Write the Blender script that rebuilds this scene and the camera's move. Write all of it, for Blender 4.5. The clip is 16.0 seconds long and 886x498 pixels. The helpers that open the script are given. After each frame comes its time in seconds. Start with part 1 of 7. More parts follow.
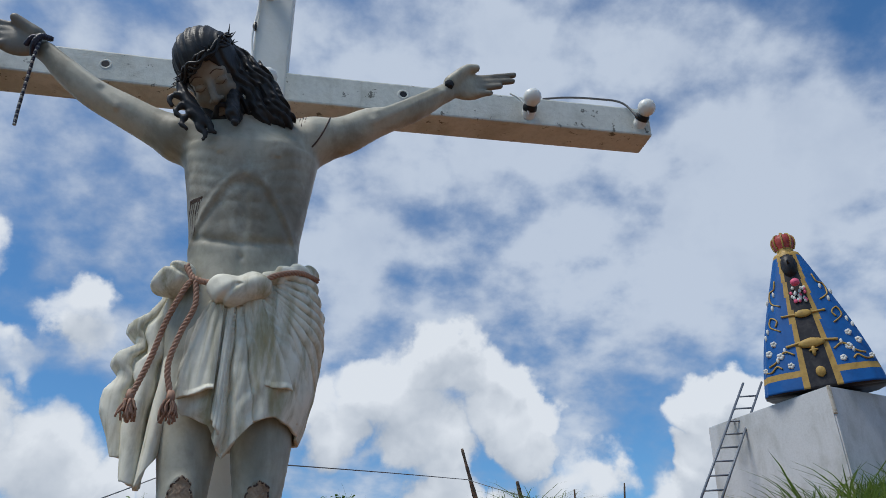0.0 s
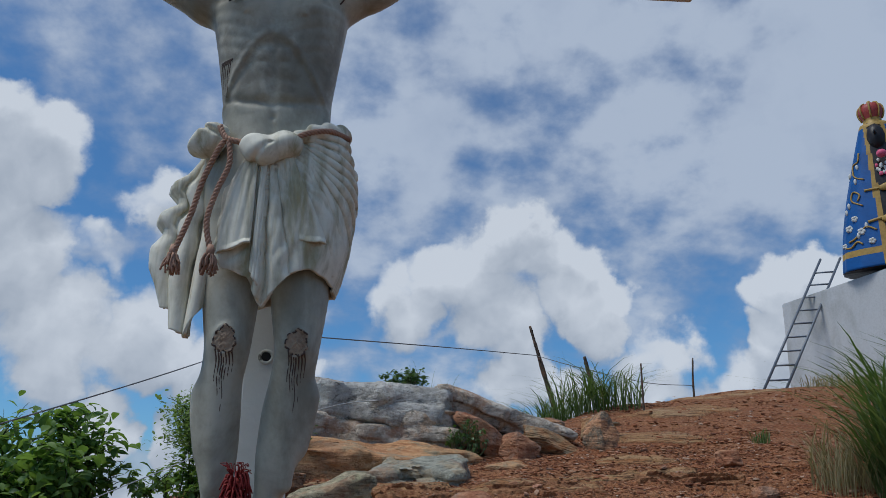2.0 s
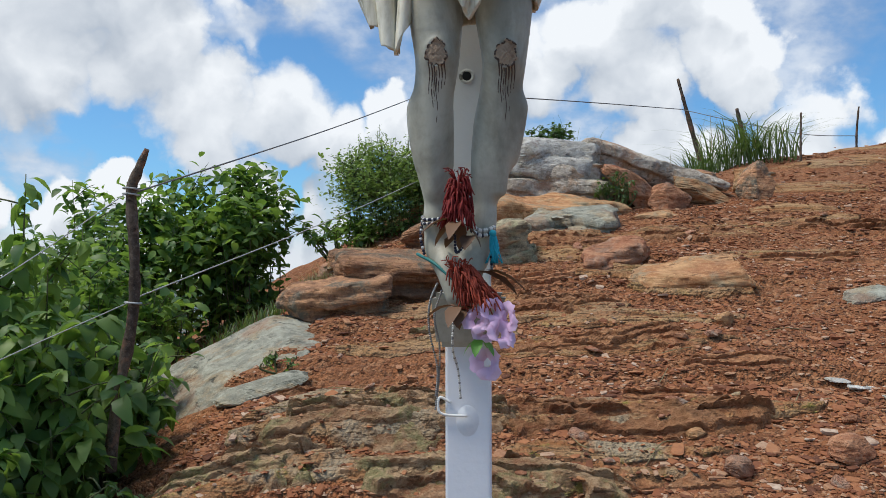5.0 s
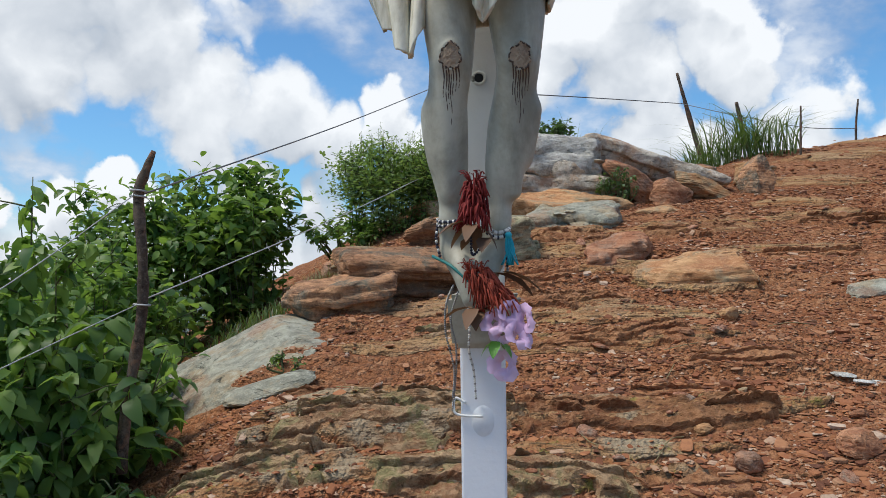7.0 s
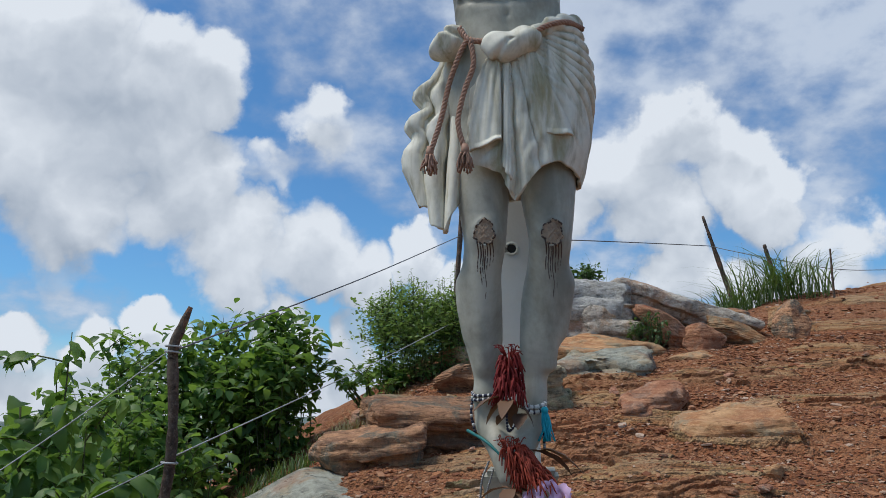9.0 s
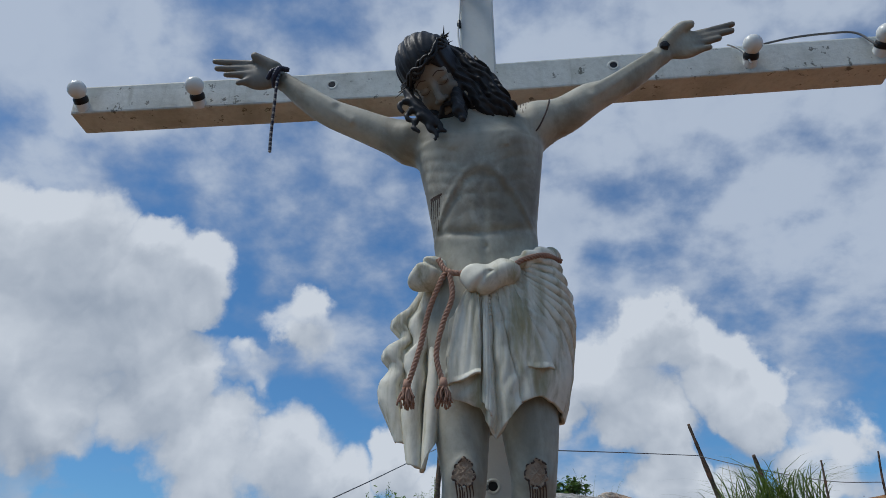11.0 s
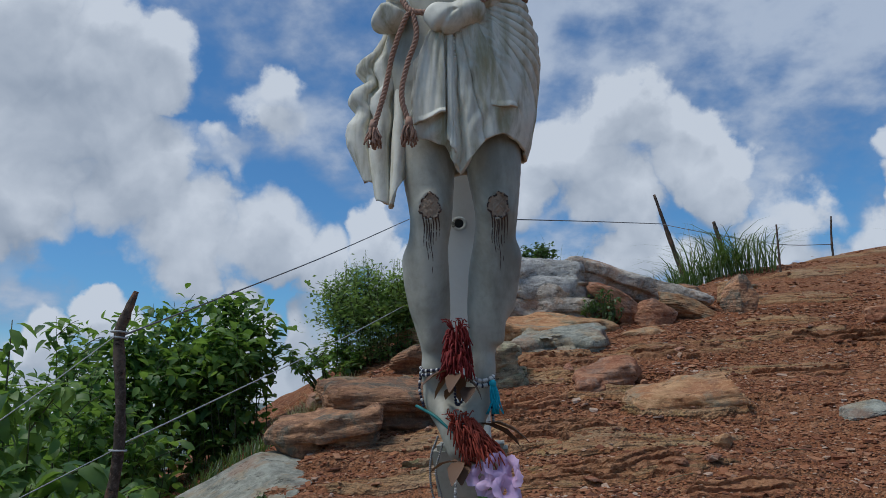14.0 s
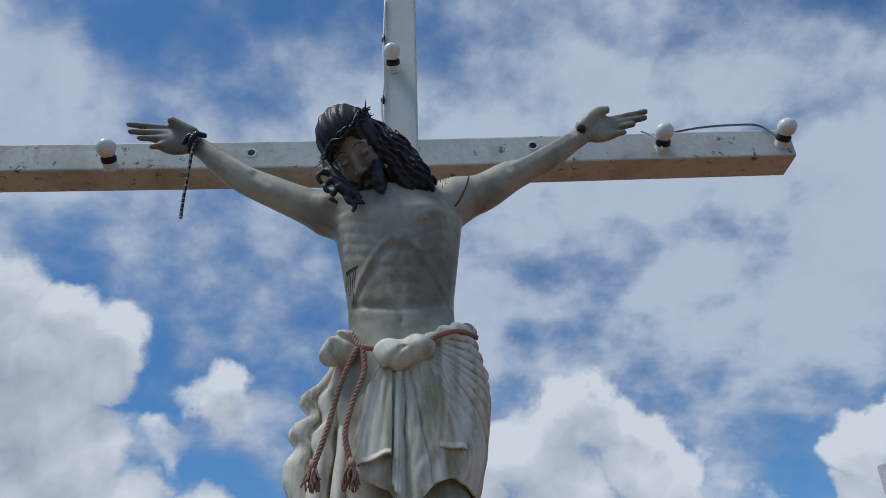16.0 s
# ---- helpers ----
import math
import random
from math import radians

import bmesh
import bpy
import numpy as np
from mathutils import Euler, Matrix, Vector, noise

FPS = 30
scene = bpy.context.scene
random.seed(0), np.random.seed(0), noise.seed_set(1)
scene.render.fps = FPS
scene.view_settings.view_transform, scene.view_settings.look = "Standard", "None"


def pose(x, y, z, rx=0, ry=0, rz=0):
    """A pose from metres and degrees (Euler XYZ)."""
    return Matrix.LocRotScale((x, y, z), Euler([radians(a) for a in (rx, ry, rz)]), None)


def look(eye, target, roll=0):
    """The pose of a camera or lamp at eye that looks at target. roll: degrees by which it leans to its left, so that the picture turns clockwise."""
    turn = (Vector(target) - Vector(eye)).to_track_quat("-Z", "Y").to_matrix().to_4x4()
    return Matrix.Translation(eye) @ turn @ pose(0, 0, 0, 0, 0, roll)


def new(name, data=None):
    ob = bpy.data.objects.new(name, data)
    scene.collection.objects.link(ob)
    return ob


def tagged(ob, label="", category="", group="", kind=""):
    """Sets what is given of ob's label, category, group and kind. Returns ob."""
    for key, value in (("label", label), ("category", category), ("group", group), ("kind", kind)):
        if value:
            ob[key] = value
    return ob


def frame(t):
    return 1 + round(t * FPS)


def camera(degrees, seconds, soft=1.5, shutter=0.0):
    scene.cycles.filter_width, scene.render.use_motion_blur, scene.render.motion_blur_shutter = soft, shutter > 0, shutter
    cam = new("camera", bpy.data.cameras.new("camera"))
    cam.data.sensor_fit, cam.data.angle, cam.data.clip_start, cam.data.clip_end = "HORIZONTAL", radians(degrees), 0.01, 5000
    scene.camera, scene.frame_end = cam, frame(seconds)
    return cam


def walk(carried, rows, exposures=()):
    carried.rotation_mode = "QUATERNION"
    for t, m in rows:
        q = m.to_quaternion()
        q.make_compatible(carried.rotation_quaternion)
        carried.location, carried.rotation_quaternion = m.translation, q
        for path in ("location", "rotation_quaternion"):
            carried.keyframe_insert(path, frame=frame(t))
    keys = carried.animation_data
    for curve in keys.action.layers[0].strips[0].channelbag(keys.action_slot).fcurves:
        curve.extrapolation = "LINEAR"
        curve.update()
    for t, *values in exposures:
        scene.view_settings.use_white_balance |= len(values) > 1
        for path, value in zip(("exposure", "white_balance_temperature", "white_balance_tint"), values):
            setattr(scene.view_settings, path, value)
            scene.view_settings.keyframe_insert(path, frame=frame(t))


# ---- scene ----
cam = camera(59.9, 16.0, soft=0.65)
PATH = [
    (0, (0.169, -1.833, 1.792), (0.501, -0.101, 2.736), -1.2),
    (0.5, (0.17, -1.829, 1.777), (0.512, -0.091, 2.704), -1.5),
    (1, (0.191, -1.83, 1.75), (0.549, -0.026, 2.535), -1.7),
    (1.5, (0.224, -1.819, 1.734), (0.538, 0.018, 2.457), -1.5),
    (2, (0.259, -1.822, 1.728), (0.424, 0.054, 2.401), -0.2),
    (2.5, (0.297, -1.821, 1.666), (0.404, 0.127, 2.106), 0.1),
    (3, (0.325, -1.795, 1.616), (0.396, 0.19, 1.846), 0.2),
    (3.5, (0.321, -1.779, 1.595), (0.204, 0.21, 1.759), 0.4),
    (4, (0.245, -1.808, 1.61), (0.037, 0.175, 1.776), 0.2),
    (4.5, (0.144, -1.82, 1.606), (-0.041, 0.168, 1.719), 0.2),
    (4.7, (0.121, -1.828, 1.606), (-0.056, 0.162, 1.705), 0.1),
    (6.8, (0.067, -1.851, 1.613), (-0.103, 0.142, 1.644), -0.5),
    (7, (0.066, -1.849, 1.62), (-0.104, 0.143, 1.692), -0.6),
    (7.5, (0.062, -1.856, 1.636), (-0.111, 0.131, 1.789), -0.7),
    (8, (0.05, -1.863, 1.65), (-0.168, 0.112, 1.874), -0.4),
    (8.5, (0.046, -1.866, 1.668), (-0.19, 0.096, 1.977), -0.3),
    (9, (0.055, -1.869, 1.693), (-0.18, 0.071, 2.121), -0.4),
    (9.5, (0.062, -1.874, 1.72), (-0.172, 0.028, 2.284), -0.4),
    (10, (0.06, -1.846, 1.752), (-0.131, 0.02, 2.448), -0.1),
    (10.2, (0.06, -1.85, 1.76), (-0.123, -0.018, 2.54), -0.3),
    (12.3, (0.058, -1.818, 1.779), (-0.093, -0.068, 2.735), -0.4),
    (12.5, (0.057, -1.817, 1.774), (-0.09, -0.05, 2.699), -0.4),
    (13, (0.059, -1.812, 1.759), (-0.081, 0.016, 2.559), -0.7),
    (13.5, (0.066, -1.801, 1.728), (-0.064, 0.102, 2.328), -1.2),
    (14, (0.076, -1.848, 1.679), (-0.049, 0.111, 2.06), -2.0),
    (14.5, (0.078, -1.85, 1.686), (-0.041, 0.106, 2.085), -2.1),
    (15, (0.079, -1.88, 1.731), (-0.024, -0.009, 2.432), -1.5),
    (15.5, (0.078, -1.812, 1.786), (0.048, -0.042, 2.72), -1.9),
    (16, (0.08, -1.809, 1.786), (0.116, -0.128, 2.868), -2.3),
]
EXPOSURES = [(0, -0.05, 6200, 10), (1.0, -0.15, 6100, 10), (2.5, -0.42, 5900, 10), (3.5, 0.05, 6250, 10), (7, 0.3, 6480, 10), (8.5, 0.1, 6250, 10), (10, -0.2, 6080, 10), (12.5, -0.4, 5980, 10), (13.5, -0.45, 5893, 10), (14.0, -0.4, 5850, 10), (14.5, -0.12, 6000, 10), (15.2, -0.25, 5991, 10), (16, -0.3, 5980, 10)]
walk(cam, [(t, look(e, g, r)) for t, e, g, r in PATH], EXPOSURES)

# ---- world, sun, exposure ----
def link(nt, a, b):
    nt.links.new(a, b)


def math_node(nt, op, a, b=None, c=None, clamp=False):
    n = nt.nodes.new("ShaderNodeMath")
    n.operation, n.use_clamp = op, clamp
    for i, v in enumerate((a, b, c)):
        if v is None:
            continue
        if isinstance(v, (int, float)):
            n.inputs[i].default_value = v
        else:
            nt.links.new(v, n.inputs[i])
    return n.outputs[0]


def vec_node(nt, op, a, b=None, scale=None):
    n = nt.nodes.new("ShaderNodeVectorMath")
    n.operation = op
    for i, v in enumerate((a, b)):
        if v is None:
            continue
        if isinstance(v, (tuple, list, Vector)):
            n.inputs[i].default_value = tuple(v)
        else:
            nt.links.new(v, n.inputs[i])
    if scale is not None:
        n.inputs["Scale"].default_value = scale
    return n.outputs["Value"] if op in ("DOT_PRODUCT", "LENGTH") else n.outputs[0]


def noise_node(nt, vec, scale, detail=4.0, rough=0.55, distort=0.0):
    n = nt.nodes.new("ShaderNodeTexNoise")
    n.inputs["Scale"].default_value = scale
    n.inputs["Detail"].default_value = detail
    n.inputs["Roughness"].default_value = rough
    n.inputs["Distortion"].default_value = distort
    if vec is not None:
        nt.links.new(vec, n.inputs["Vector"])
    return n.outputs["Fac"]


def ramp_node(nt, fac, lo, hi, smooth=True):
    n = nt.nodes.new("ShaderNodeMapRange")
    n.interpolation_type = "SMOOTHSTEP" if smooth else "LINEAR"
    n.inputs[1].default_value, n.inputs[2].default_value = lo, hi
    nt.links.new(fac, n.inputs[0])
    return n.outputs[0]


def mix_node(nt, fac, a, b, blend="MIX"):
    n = nt.nodes.new("ShaderNodeMix")
    n.data_type, n.blend_type = "RGBA", blend
    for sock, v in ((n.inputs[0], fac), (n.inputs[6], a), (n.inputs[7], b)):
        if isinstance(v, (int, float)):
            sock.default_value = v
        elif isinstance(v, tuple):
            sock.default_value = (*v[:3], 1)
        else:
            nt.links.new(v, sock)
    return n.outputs[2]


def aim(az, el):
    """A direction: azimuth in degrees from +y towards +x, and elevation."""
    a, e = radians(az), radians(el)
    return Vector((math.sin(a) * math.cos(e), math.cos(a) * math.cos(e), math.sin(e)))


SUN_AZ, SUN_EL = -108, 63
# cumulus heaps: azimuth, elevation, radius in degrees, density
HEAPS = [
    (-37, 21, 8, 0.95), (-30, 20.5, 7.5, 0.95), (-25, 23.8, 4.8, 0.85), (-34, 14.5, 7, 0.9), (-26.5, 16.5, 6.5, 0.9), (-22, 12.5, 5.5, 0.85), (-17, 11.5, 5, 0.8), (-42, 17, 8, 0.9), (-34, 25, 5.5, 0.9), (-28, 25.5, 4.5, 0.85), (-40, 25.5, 6, 0.9),
    (-16.2, 21.4, 3.6, 0.62), (-20.8, 17.8, 3.2, 0.6), (-8.5, 11.8, 3.8, 0.9), (-13, 9.5, 4.5, 0.8), (-6, 9, 4, 0.8),
    (10.5, 19.2, 4.4, 0.9), (6, 17.8, 4.6, 0.9), (14.5, 16.8, 4.4, 0.9), (2.5, 15.5, 4.4, 0.85), (9, 14.5, 5.2, 0.85), (17, 14, 3.6, 0.8),
    (10.5, 10, 3.6, 0.9), (20, 10, 4.6, 0.8), (27, 8, 5, 0.8), (15, 8.5, 4, 0.8),
    (29.5, 15, 3.4, 1.0), (32, 16, 3.2, 1.0), (29, 12, 3.8, 0.95), (34, 12.5, 4.5, 0.9),
    (-36, 5.5, 2.8, 0.9), (-31.5, 5, 3.0, 0.9), (-27, 6, 3.0, 0.9), (-19.5, 6, 3.4, 0.8), (-14, 5, 3.2, 0.8),
]
# soft, thin sheets: azimuth, elevation, radius in degrees, how much they add
SHEETS = [(12, 29, 14, 0.16), (27, 31, 16, 0.22), (42, 27, 15, 0.24), (-42, 36, 13, 0.28), (41, 17, 8, 0.2), (0, 45, 20, 0.10), (30, 42, 14, 0.12), (-24, 33, 10, 0.10)]


def puff_node(nt, vec, scale, detail=2.0):
    """Rounded lumps: high in the middle of each cell."""
    n = nt.nodes.new("ShaderNodeTexVoronoi")
    n.feature = "SMOOTH_F1"
    n.inputs["Scale"].default_value, n.inputs["Detail"].default_value = scale, detail
    n.inputs["Smoothness"].default_value = 0.35
    link(nt, vec, n.inputs["Vector"])
    return math_node(nt, "SUBTRACT", 0.62, n.outputs["Distance"])


def cloud_group():
    g = bpy.data.node_groups.new("cloud_density", "ShaderNodeTree")
    g.interface.new_socket("Vector", in_out="INPUT", socket_type="NodeSocketVector")
    g.interface.new_socket("Heap", in_out="OUTPUT", socket_type="NodeSocketFloat")
    g.interface.new_socket("Veil", in_out="OUTPUT", socket_type="NodeSocketFloat")
    gi, go = g.nodes.new("NodeGroupInput"), g.nodes.new("NodeGroupOutput")
    v = gi.outputs[0]
    # uneven outlines: the direction is shifted by noise
    wn = g.nodes.new("ShaderNodeTexNoise")
    wn.inputs["Scale"].default_value, wn.inputs["Detail"].default_value = 9.0, 6.0
    wn.inputs["Roughness"].default_value = 0.55
    link(g, v, wn.inputs["Vector"])
    shift = vec_node(g, "SCALE", vec_node(g, "SUBTRACT", wn.outputs["Color"], (0.5, 0.5, 0.5)), scale=0.13)
    w = vec_node(g, "NORMALIZE", vec_node(g, "ADD", v, shift))
    total = None
    for az, el, r, k in HEAPS:
        d = vec_node(g, "DOT_PRODUCT", w, aim(az, el))
        f = ramp_node(g, d, math.cos(radians(r)), math.cos(radians(r * 0.30)))
        f = math_node(g, "MULTIPLY", f, k)
        total = f if total is None else math_node(g, "MAXIMUM", total, f)
    sep = g.nodes.new("ShaderNodeSeparateXYZ")
    link(g, v, sep.inputs[0])
    lump = math_node(g, "ADD", math_node(g, "MULTIPLY", puff_node(g, w, 14, 2.0), 0.45), math_node(g, "MULTIPLY_ADD", noise_node(g, w, 10, 7, 0.55), 0.45, -0.28))
    heap = math_node(g, "ADD", total, math_node(g, "MULTIPLY", lump, ramp_node(g, total, 0.0, 0.3)))
    low = math_node(g, "SUBTRACT", 1.0, ramp_node(g, sep.outputs[2], 0.0, 0.15))
    heap = math_node(g, "MAXIMUM", heap, math_node(g, "MULTIPLY", low, 0.55))
    link(g, math_node(g, "MAXIMUM", heap, 0.0), go.inputs[0])
    # a broken, dappled high layer that closes towards the zenith
    dv = g.nodes.new("ShaderNodeVectorMath")
    dv.operation = "DIVIDE"
    cz = g.nodes.new("ShaderNodeCombineXYZ")
    zc = math_node(g, "ADD", math_node(g, "MAXIMUM", sep.outputs[2], 0.04), 0.55)
    for i in range(3):
        link(g, zc, cz.inputs[i])
    link(g, v, dv.inputs[0])
    link(g, cz.outputs[0], dv.inputs[1])
    broad = noise_node(g, dv.outputs[0], 3.6, 3.0, 0.5)
    dapple = noise_node(g, dv.outputs[0], 14.0, 6.0, 0.54)
    lim = ramp_node(g, sep.outputs[2], 0.15, 0.62)
    veil = math_node(g, "ADD", math_node(g, "MULTIPLY", broad, 1.5), math_node(g, "MULTIPLY_ADD", dapple, 0.95, -1.07))
    veil = math_node(g, "ADD", veil, math_node(g, "MULTIPLY", lim, 0.12))
    for az, el, r, k in SHEETS:
        d = ramp_node(g, vec_node(g, "DOT_PRODUCT", w, aim(az, el)), math.cos(radians(r)), math.cos(radians(r * 0.25)))
        veil = math_node(g, "MULTIPLY_ADD", d, k, veil)
    link(g, math_node(g, "MULTIPLY", veil, 1.6, clamp=True), go.inputs[1])
    return g


world = bpy.data.worlds.new("sky")
scene.world = world
world.use_nodes = True
wt = world.node_tree
wt.nodes.clear()
sky = wt.nodes.new("ShaderNodeTexSky")
sky.sky_type, sky.sun_disc = "NISHITA", False
sky.sun_elevation, sky.sun_rotation = radians(SUN_EL), radians(SUN_AZ)
sky.air_density, sky.dust_density, sky.ozone_density = 1.0, 0.6, 2.0
coord = wt.nodes.new("ShaderNodeTexCoord").outputs["Generated"]
cg = cloud_group()


def density(vec):
    n = wt.nodes.new("ShaderNodeGroup")
    n.node_tree = cg
    link(wt, vec, n.inputs[0])
    return n.outputs


h0, v0 = density(coord)
h1 = density(vec_node(wt, "ADD", coord, (0.0, 0.0, 0.045)))[0]
blue = vec_node(wt, "SCALE", mix_node(wt, 1.0, sky.outputs[0], (0.60, 0.96, 1.18), "MULTIPLY"), scale=0.105)
# thin cloud first, then the heaps in front of it: white on top, grey below
ripple = math_node(wt, "MULTIPLY_ADD", noise_node(wt, coord, 9.0, 6.0, 0.55), 1.3, -0.65)
thin = mix_node(wt, math_node(wt, "ADD", ramp_node(wt, v0, 0.2, 1.0), ripple, clamp=True), (0.33, 0.40, 0.53), (0.57, 0.63, 0.715))
above = mix_node(wt, math_node(wt, "MULTIPLY", ramp_node(wt, v0, 0.0, 0.95), 0.92), blue, thin)
lit = math_node(wt, "MULTIPLY_ADD", math_node(wt, "SUBTRACT", h0, h1), 0.85, 0.64)
lit = math_node(wt, "ADD", lit, math_node(wt, "MULTIPLY_ADD", noise_node(wt, coord, 4.5, 4.0, 0.5), 0.9, -0.45), clamp=True)
heaps = mix_node(wt, lit, (0.315, 0.37, 0.445), (0.75, 0.78, 0.81))
back = wt.nodes.new("ShaderNodeBackground")
link(wt, mix_node(wt, ramp_node(wt, h0, 0.12, 0.52), above, heaps), back.inputs[0])
back.inputs[1].default_value = 1.0
wout = wt.nodes.new("ShaderNodeOutputWorld")
link(wt, back.outputs[0], wout.inputs[0])

lamp = bpy.data.lights.new("sun", "SUN")
lamp.energy, lamp.angle, lamp.color = 2.85, radians(20), (1.0, 0.93, 0.82)
sun = new("sun", lamp)
sun.matrix_world = look(aim(SUN_AZ, SUN_EL) * 50, (0, 0, 0))

# ---- materials ----
def material(name, rough=0.8, metal=0.0, spec=0.3):
    m = bpy.data.materials.new(name)
    m.use_nodes = True
    nt = m.node_tree
    b = nt.nodes["Principled BSDF"]
    b.inputs["Roughness"].default_value = rough
    b.inputs["Metallic"].default_value = metal
    b.inputs["Specular IOR Level"].default_value = spec
    return m, nt, b


def obj_coord(nt):
    return nt.nodes.new("ShaderNodeTexCoord").outputs["Object"]


def world_pos(nt):
    return nt.nodes.new("ShaderNodeNewGeometry").outputs["Position"]


def bump(nt, b, height, strength=0.3, distance=0.01):
    n = nt.nodes.new("ShaderNodeBump")
    n.inputs["Strength"].default_value, n.inputs["Distance"].default_value = strength, distance
    link(nt, height, n.inputs["Height"])
    link(nt, n.outputs[0], b.inputs["Normal"])


def painted(name, base, dirt, rough=0.6, grain=60, stain=5, amount=0.6, bump_d=0.002, streak=1.0, chips=0.0):
    """Weathered paint: broad stains, streaks that run down, fine grain."""
    m, nt, b = material(name, rough)
    p = world_pos(nt)
    mp = nt.nodes.new("ShaderNodeMapping")
    mp.inputs["Scale"].default_value = (1, 1, streak)
    link(nt, p, mp.inputs[0])
    s1 = ramp_node(nt, noise_node(nt, mp.outputs[0], stain, 6, 0.6, 0.4), 0.42, 0.72)
    s2 = ramp_node(nt, noise_node(nt, p, grain, 3, 0.6), 0.35, 0.8)
    c = mix_node(nt, math_node(nt, "MULTIPLY", s1, amount), base, dirt)
    c = mix_node(nt, math_node(nt, "MULTIPLY", s2, 0.18), c, tuple(x * 0.55 for x in dirt))
    if chips:
        # small pits and chips where the paint has gone
        hole = ramp_node(nt, noise_node(nt, p, 24, 5, 0.7), 0.61, 0.65)
        c = mix_node(nt, math_node(nt, "MULTIPLY", hole, chips), c, tuple(x * 0.35 for x in dirt))
        run = nt.nodes.new("ShaderNodeMapping")
        run.inputs["Scale"].default_value = (1, 1, 0.12)
        link(nt, p, run.inputs[0])
        c = mix_node(nt, math_node(nt, "MULTIPLY", ramp_node(nt, noise_node(nt, run.outputs[0], 30, 5, 0.6), 0.56, 0.75), 0.5), c, dirt)
    link(nt, c, b.inputs["Base Color"])
    h = math_node(nt, "ADD", noise_node(nt, p, grain * 0.7, 5), math_node(nt, "MULTIPLY", noise_node(nt, p, grain * 3, 2), 0.4))
    bump(nt, b, h, 0.35, bump_d)
    return m


def rocky(name, colours, scale=2.0, squash=6.0, rough=0.9, bump_d=0.02, fine=45, turn=(0, 0, 0), use_world=True):
    """Layered rock: bands of colour squeezed along z, blotches and grain. colours: three."""
    m, nt, b = material(name, rough, spec=0.2)
    p = world_pos(nt) if use_world else obj_coord(nt)
    mp = nt.nodes.new("ShaderNodeMapping")
    mp.inputs["Scale"].default_value = (1, 1, squash)
    mp.inputs["Rotation"].default_value = tuple(radians(a) for a in turn)
    link(nt, p, mp.inputs[0])
    band = noise_node(nt, mp.outputs[0], scale, 8, 0.66, 1.2)
    blot = noise_node(nt, p, scale * 1.7, 6, 0.65, 0.4)
    grain = noise_node(nt, p, fine, 5, 0.7)
    mott = noise_node(nt, p, scale * 6, 8, 0.72, 0.3)
    info = nt.nodes.new("ShaderNodeObjectInfo").outputs["Random"]
    c = mix_node(nt, ramp_node(nt, band, 0.38, 0.62), colours[0], colours[1])
    c = mix_node(nt, ramp_node(nt, blot, 0.48, 0.62), c, colours[2])
    c = mix_node(nt, math_node(nt, "MULTIPLY", ramp_node(nt, mott, 0.50, 0.66), 0.6), c, tuple(min(1, x * 1.25 + 0.03) for x in colours[1]))
    c = mix_node(nt, math_node(nt, "MULTIPLY", ramp_node(nt, mott, 0.50, 0.32), 0.6), c, tuple(x * 0.45 for x in colours[0]))
    mp2 = nt.nodes.new("ShaderNodeMapping")
    mp2.inputs["Scale"].default_value = (1, 1.4, 1 + squash * 0.7)
    mp2.inputs["Rotation"].default_value = tuple(radians(a * 1.5 + 8) for a in turn)
    link(nt, p, mp2.inputs[0])
    crack = noise_node(nt, mp2.outputs[0], scale * 2.2, 8, 0.7, 0.8)
    dark = ramp_node(nt, crack, 0.57, 0.63)
    c = mix_node(nt, math_node(nt, "MULTIPLY", dark, 0.75), c, tuple(x * 0.25 for x in colours[0]))
    dust = ramp_node(nt, noise_node(nt, p, scale * 1.1, 6, 0.65), 0.52, 0.66)
    c = mix_node(nt, math_node(nt, "MULTIPLY", dust, 0.45), c, (0.33, 0.15, 0.08))
    c = mix_node(nt, math_node(nt, "MULTIPLY", ramp_node(nt, grain, 0.5, 0.75), 0.5), c, tuple(min(1, x * 1.4) for x in colours[1]))
    hs = nt.nodes.new("ShaderNodeHueSaturation")
    link(nt, c, hs.inputs["Color"])
    link(nt, math_node(nt, "MULTIPLY_ADD", info, 0.4, 0.84), hs.inputs["Value"])
    link(nt, hs.outputs[0], b.inputs["Base Color"])
    h = math_node(nt, "ADD", math_node(nt, "MULTIPLY", band, 0.8), math_node(nt, "MULTIPLY", grain, 0.35))
    h = math_node(nt, "ADD", h, math_node(nt, "MULTIPLY", mott, 1.2))
    h = math_node(nt, "ADD", h, math_node(nt, "MULTIPLY", crack, -1.2))
    bump(nt, b, h, 1.0, bump_d)
    return m


def plain(name, colour, rough=0.6, metal=0.0, vary=0.25, scale=30, spec=0.3):
    m, nt, b = material(name, rough, metal, spec)
    p = obj_coord(nt)
    n = noise_node(nt, p, scale, 4, 0.6)
    c = mix_node(nt, math_node(nt, "MULTIPLY", ramp_node(nt, n, 0.3, 0.75), vary), colour, tuple(x * 0.35 for x in colour))
    link(nt, c, b.inputs["Base Color"])
    bump(nt, b, n, 0.2, 0.002)
    return m


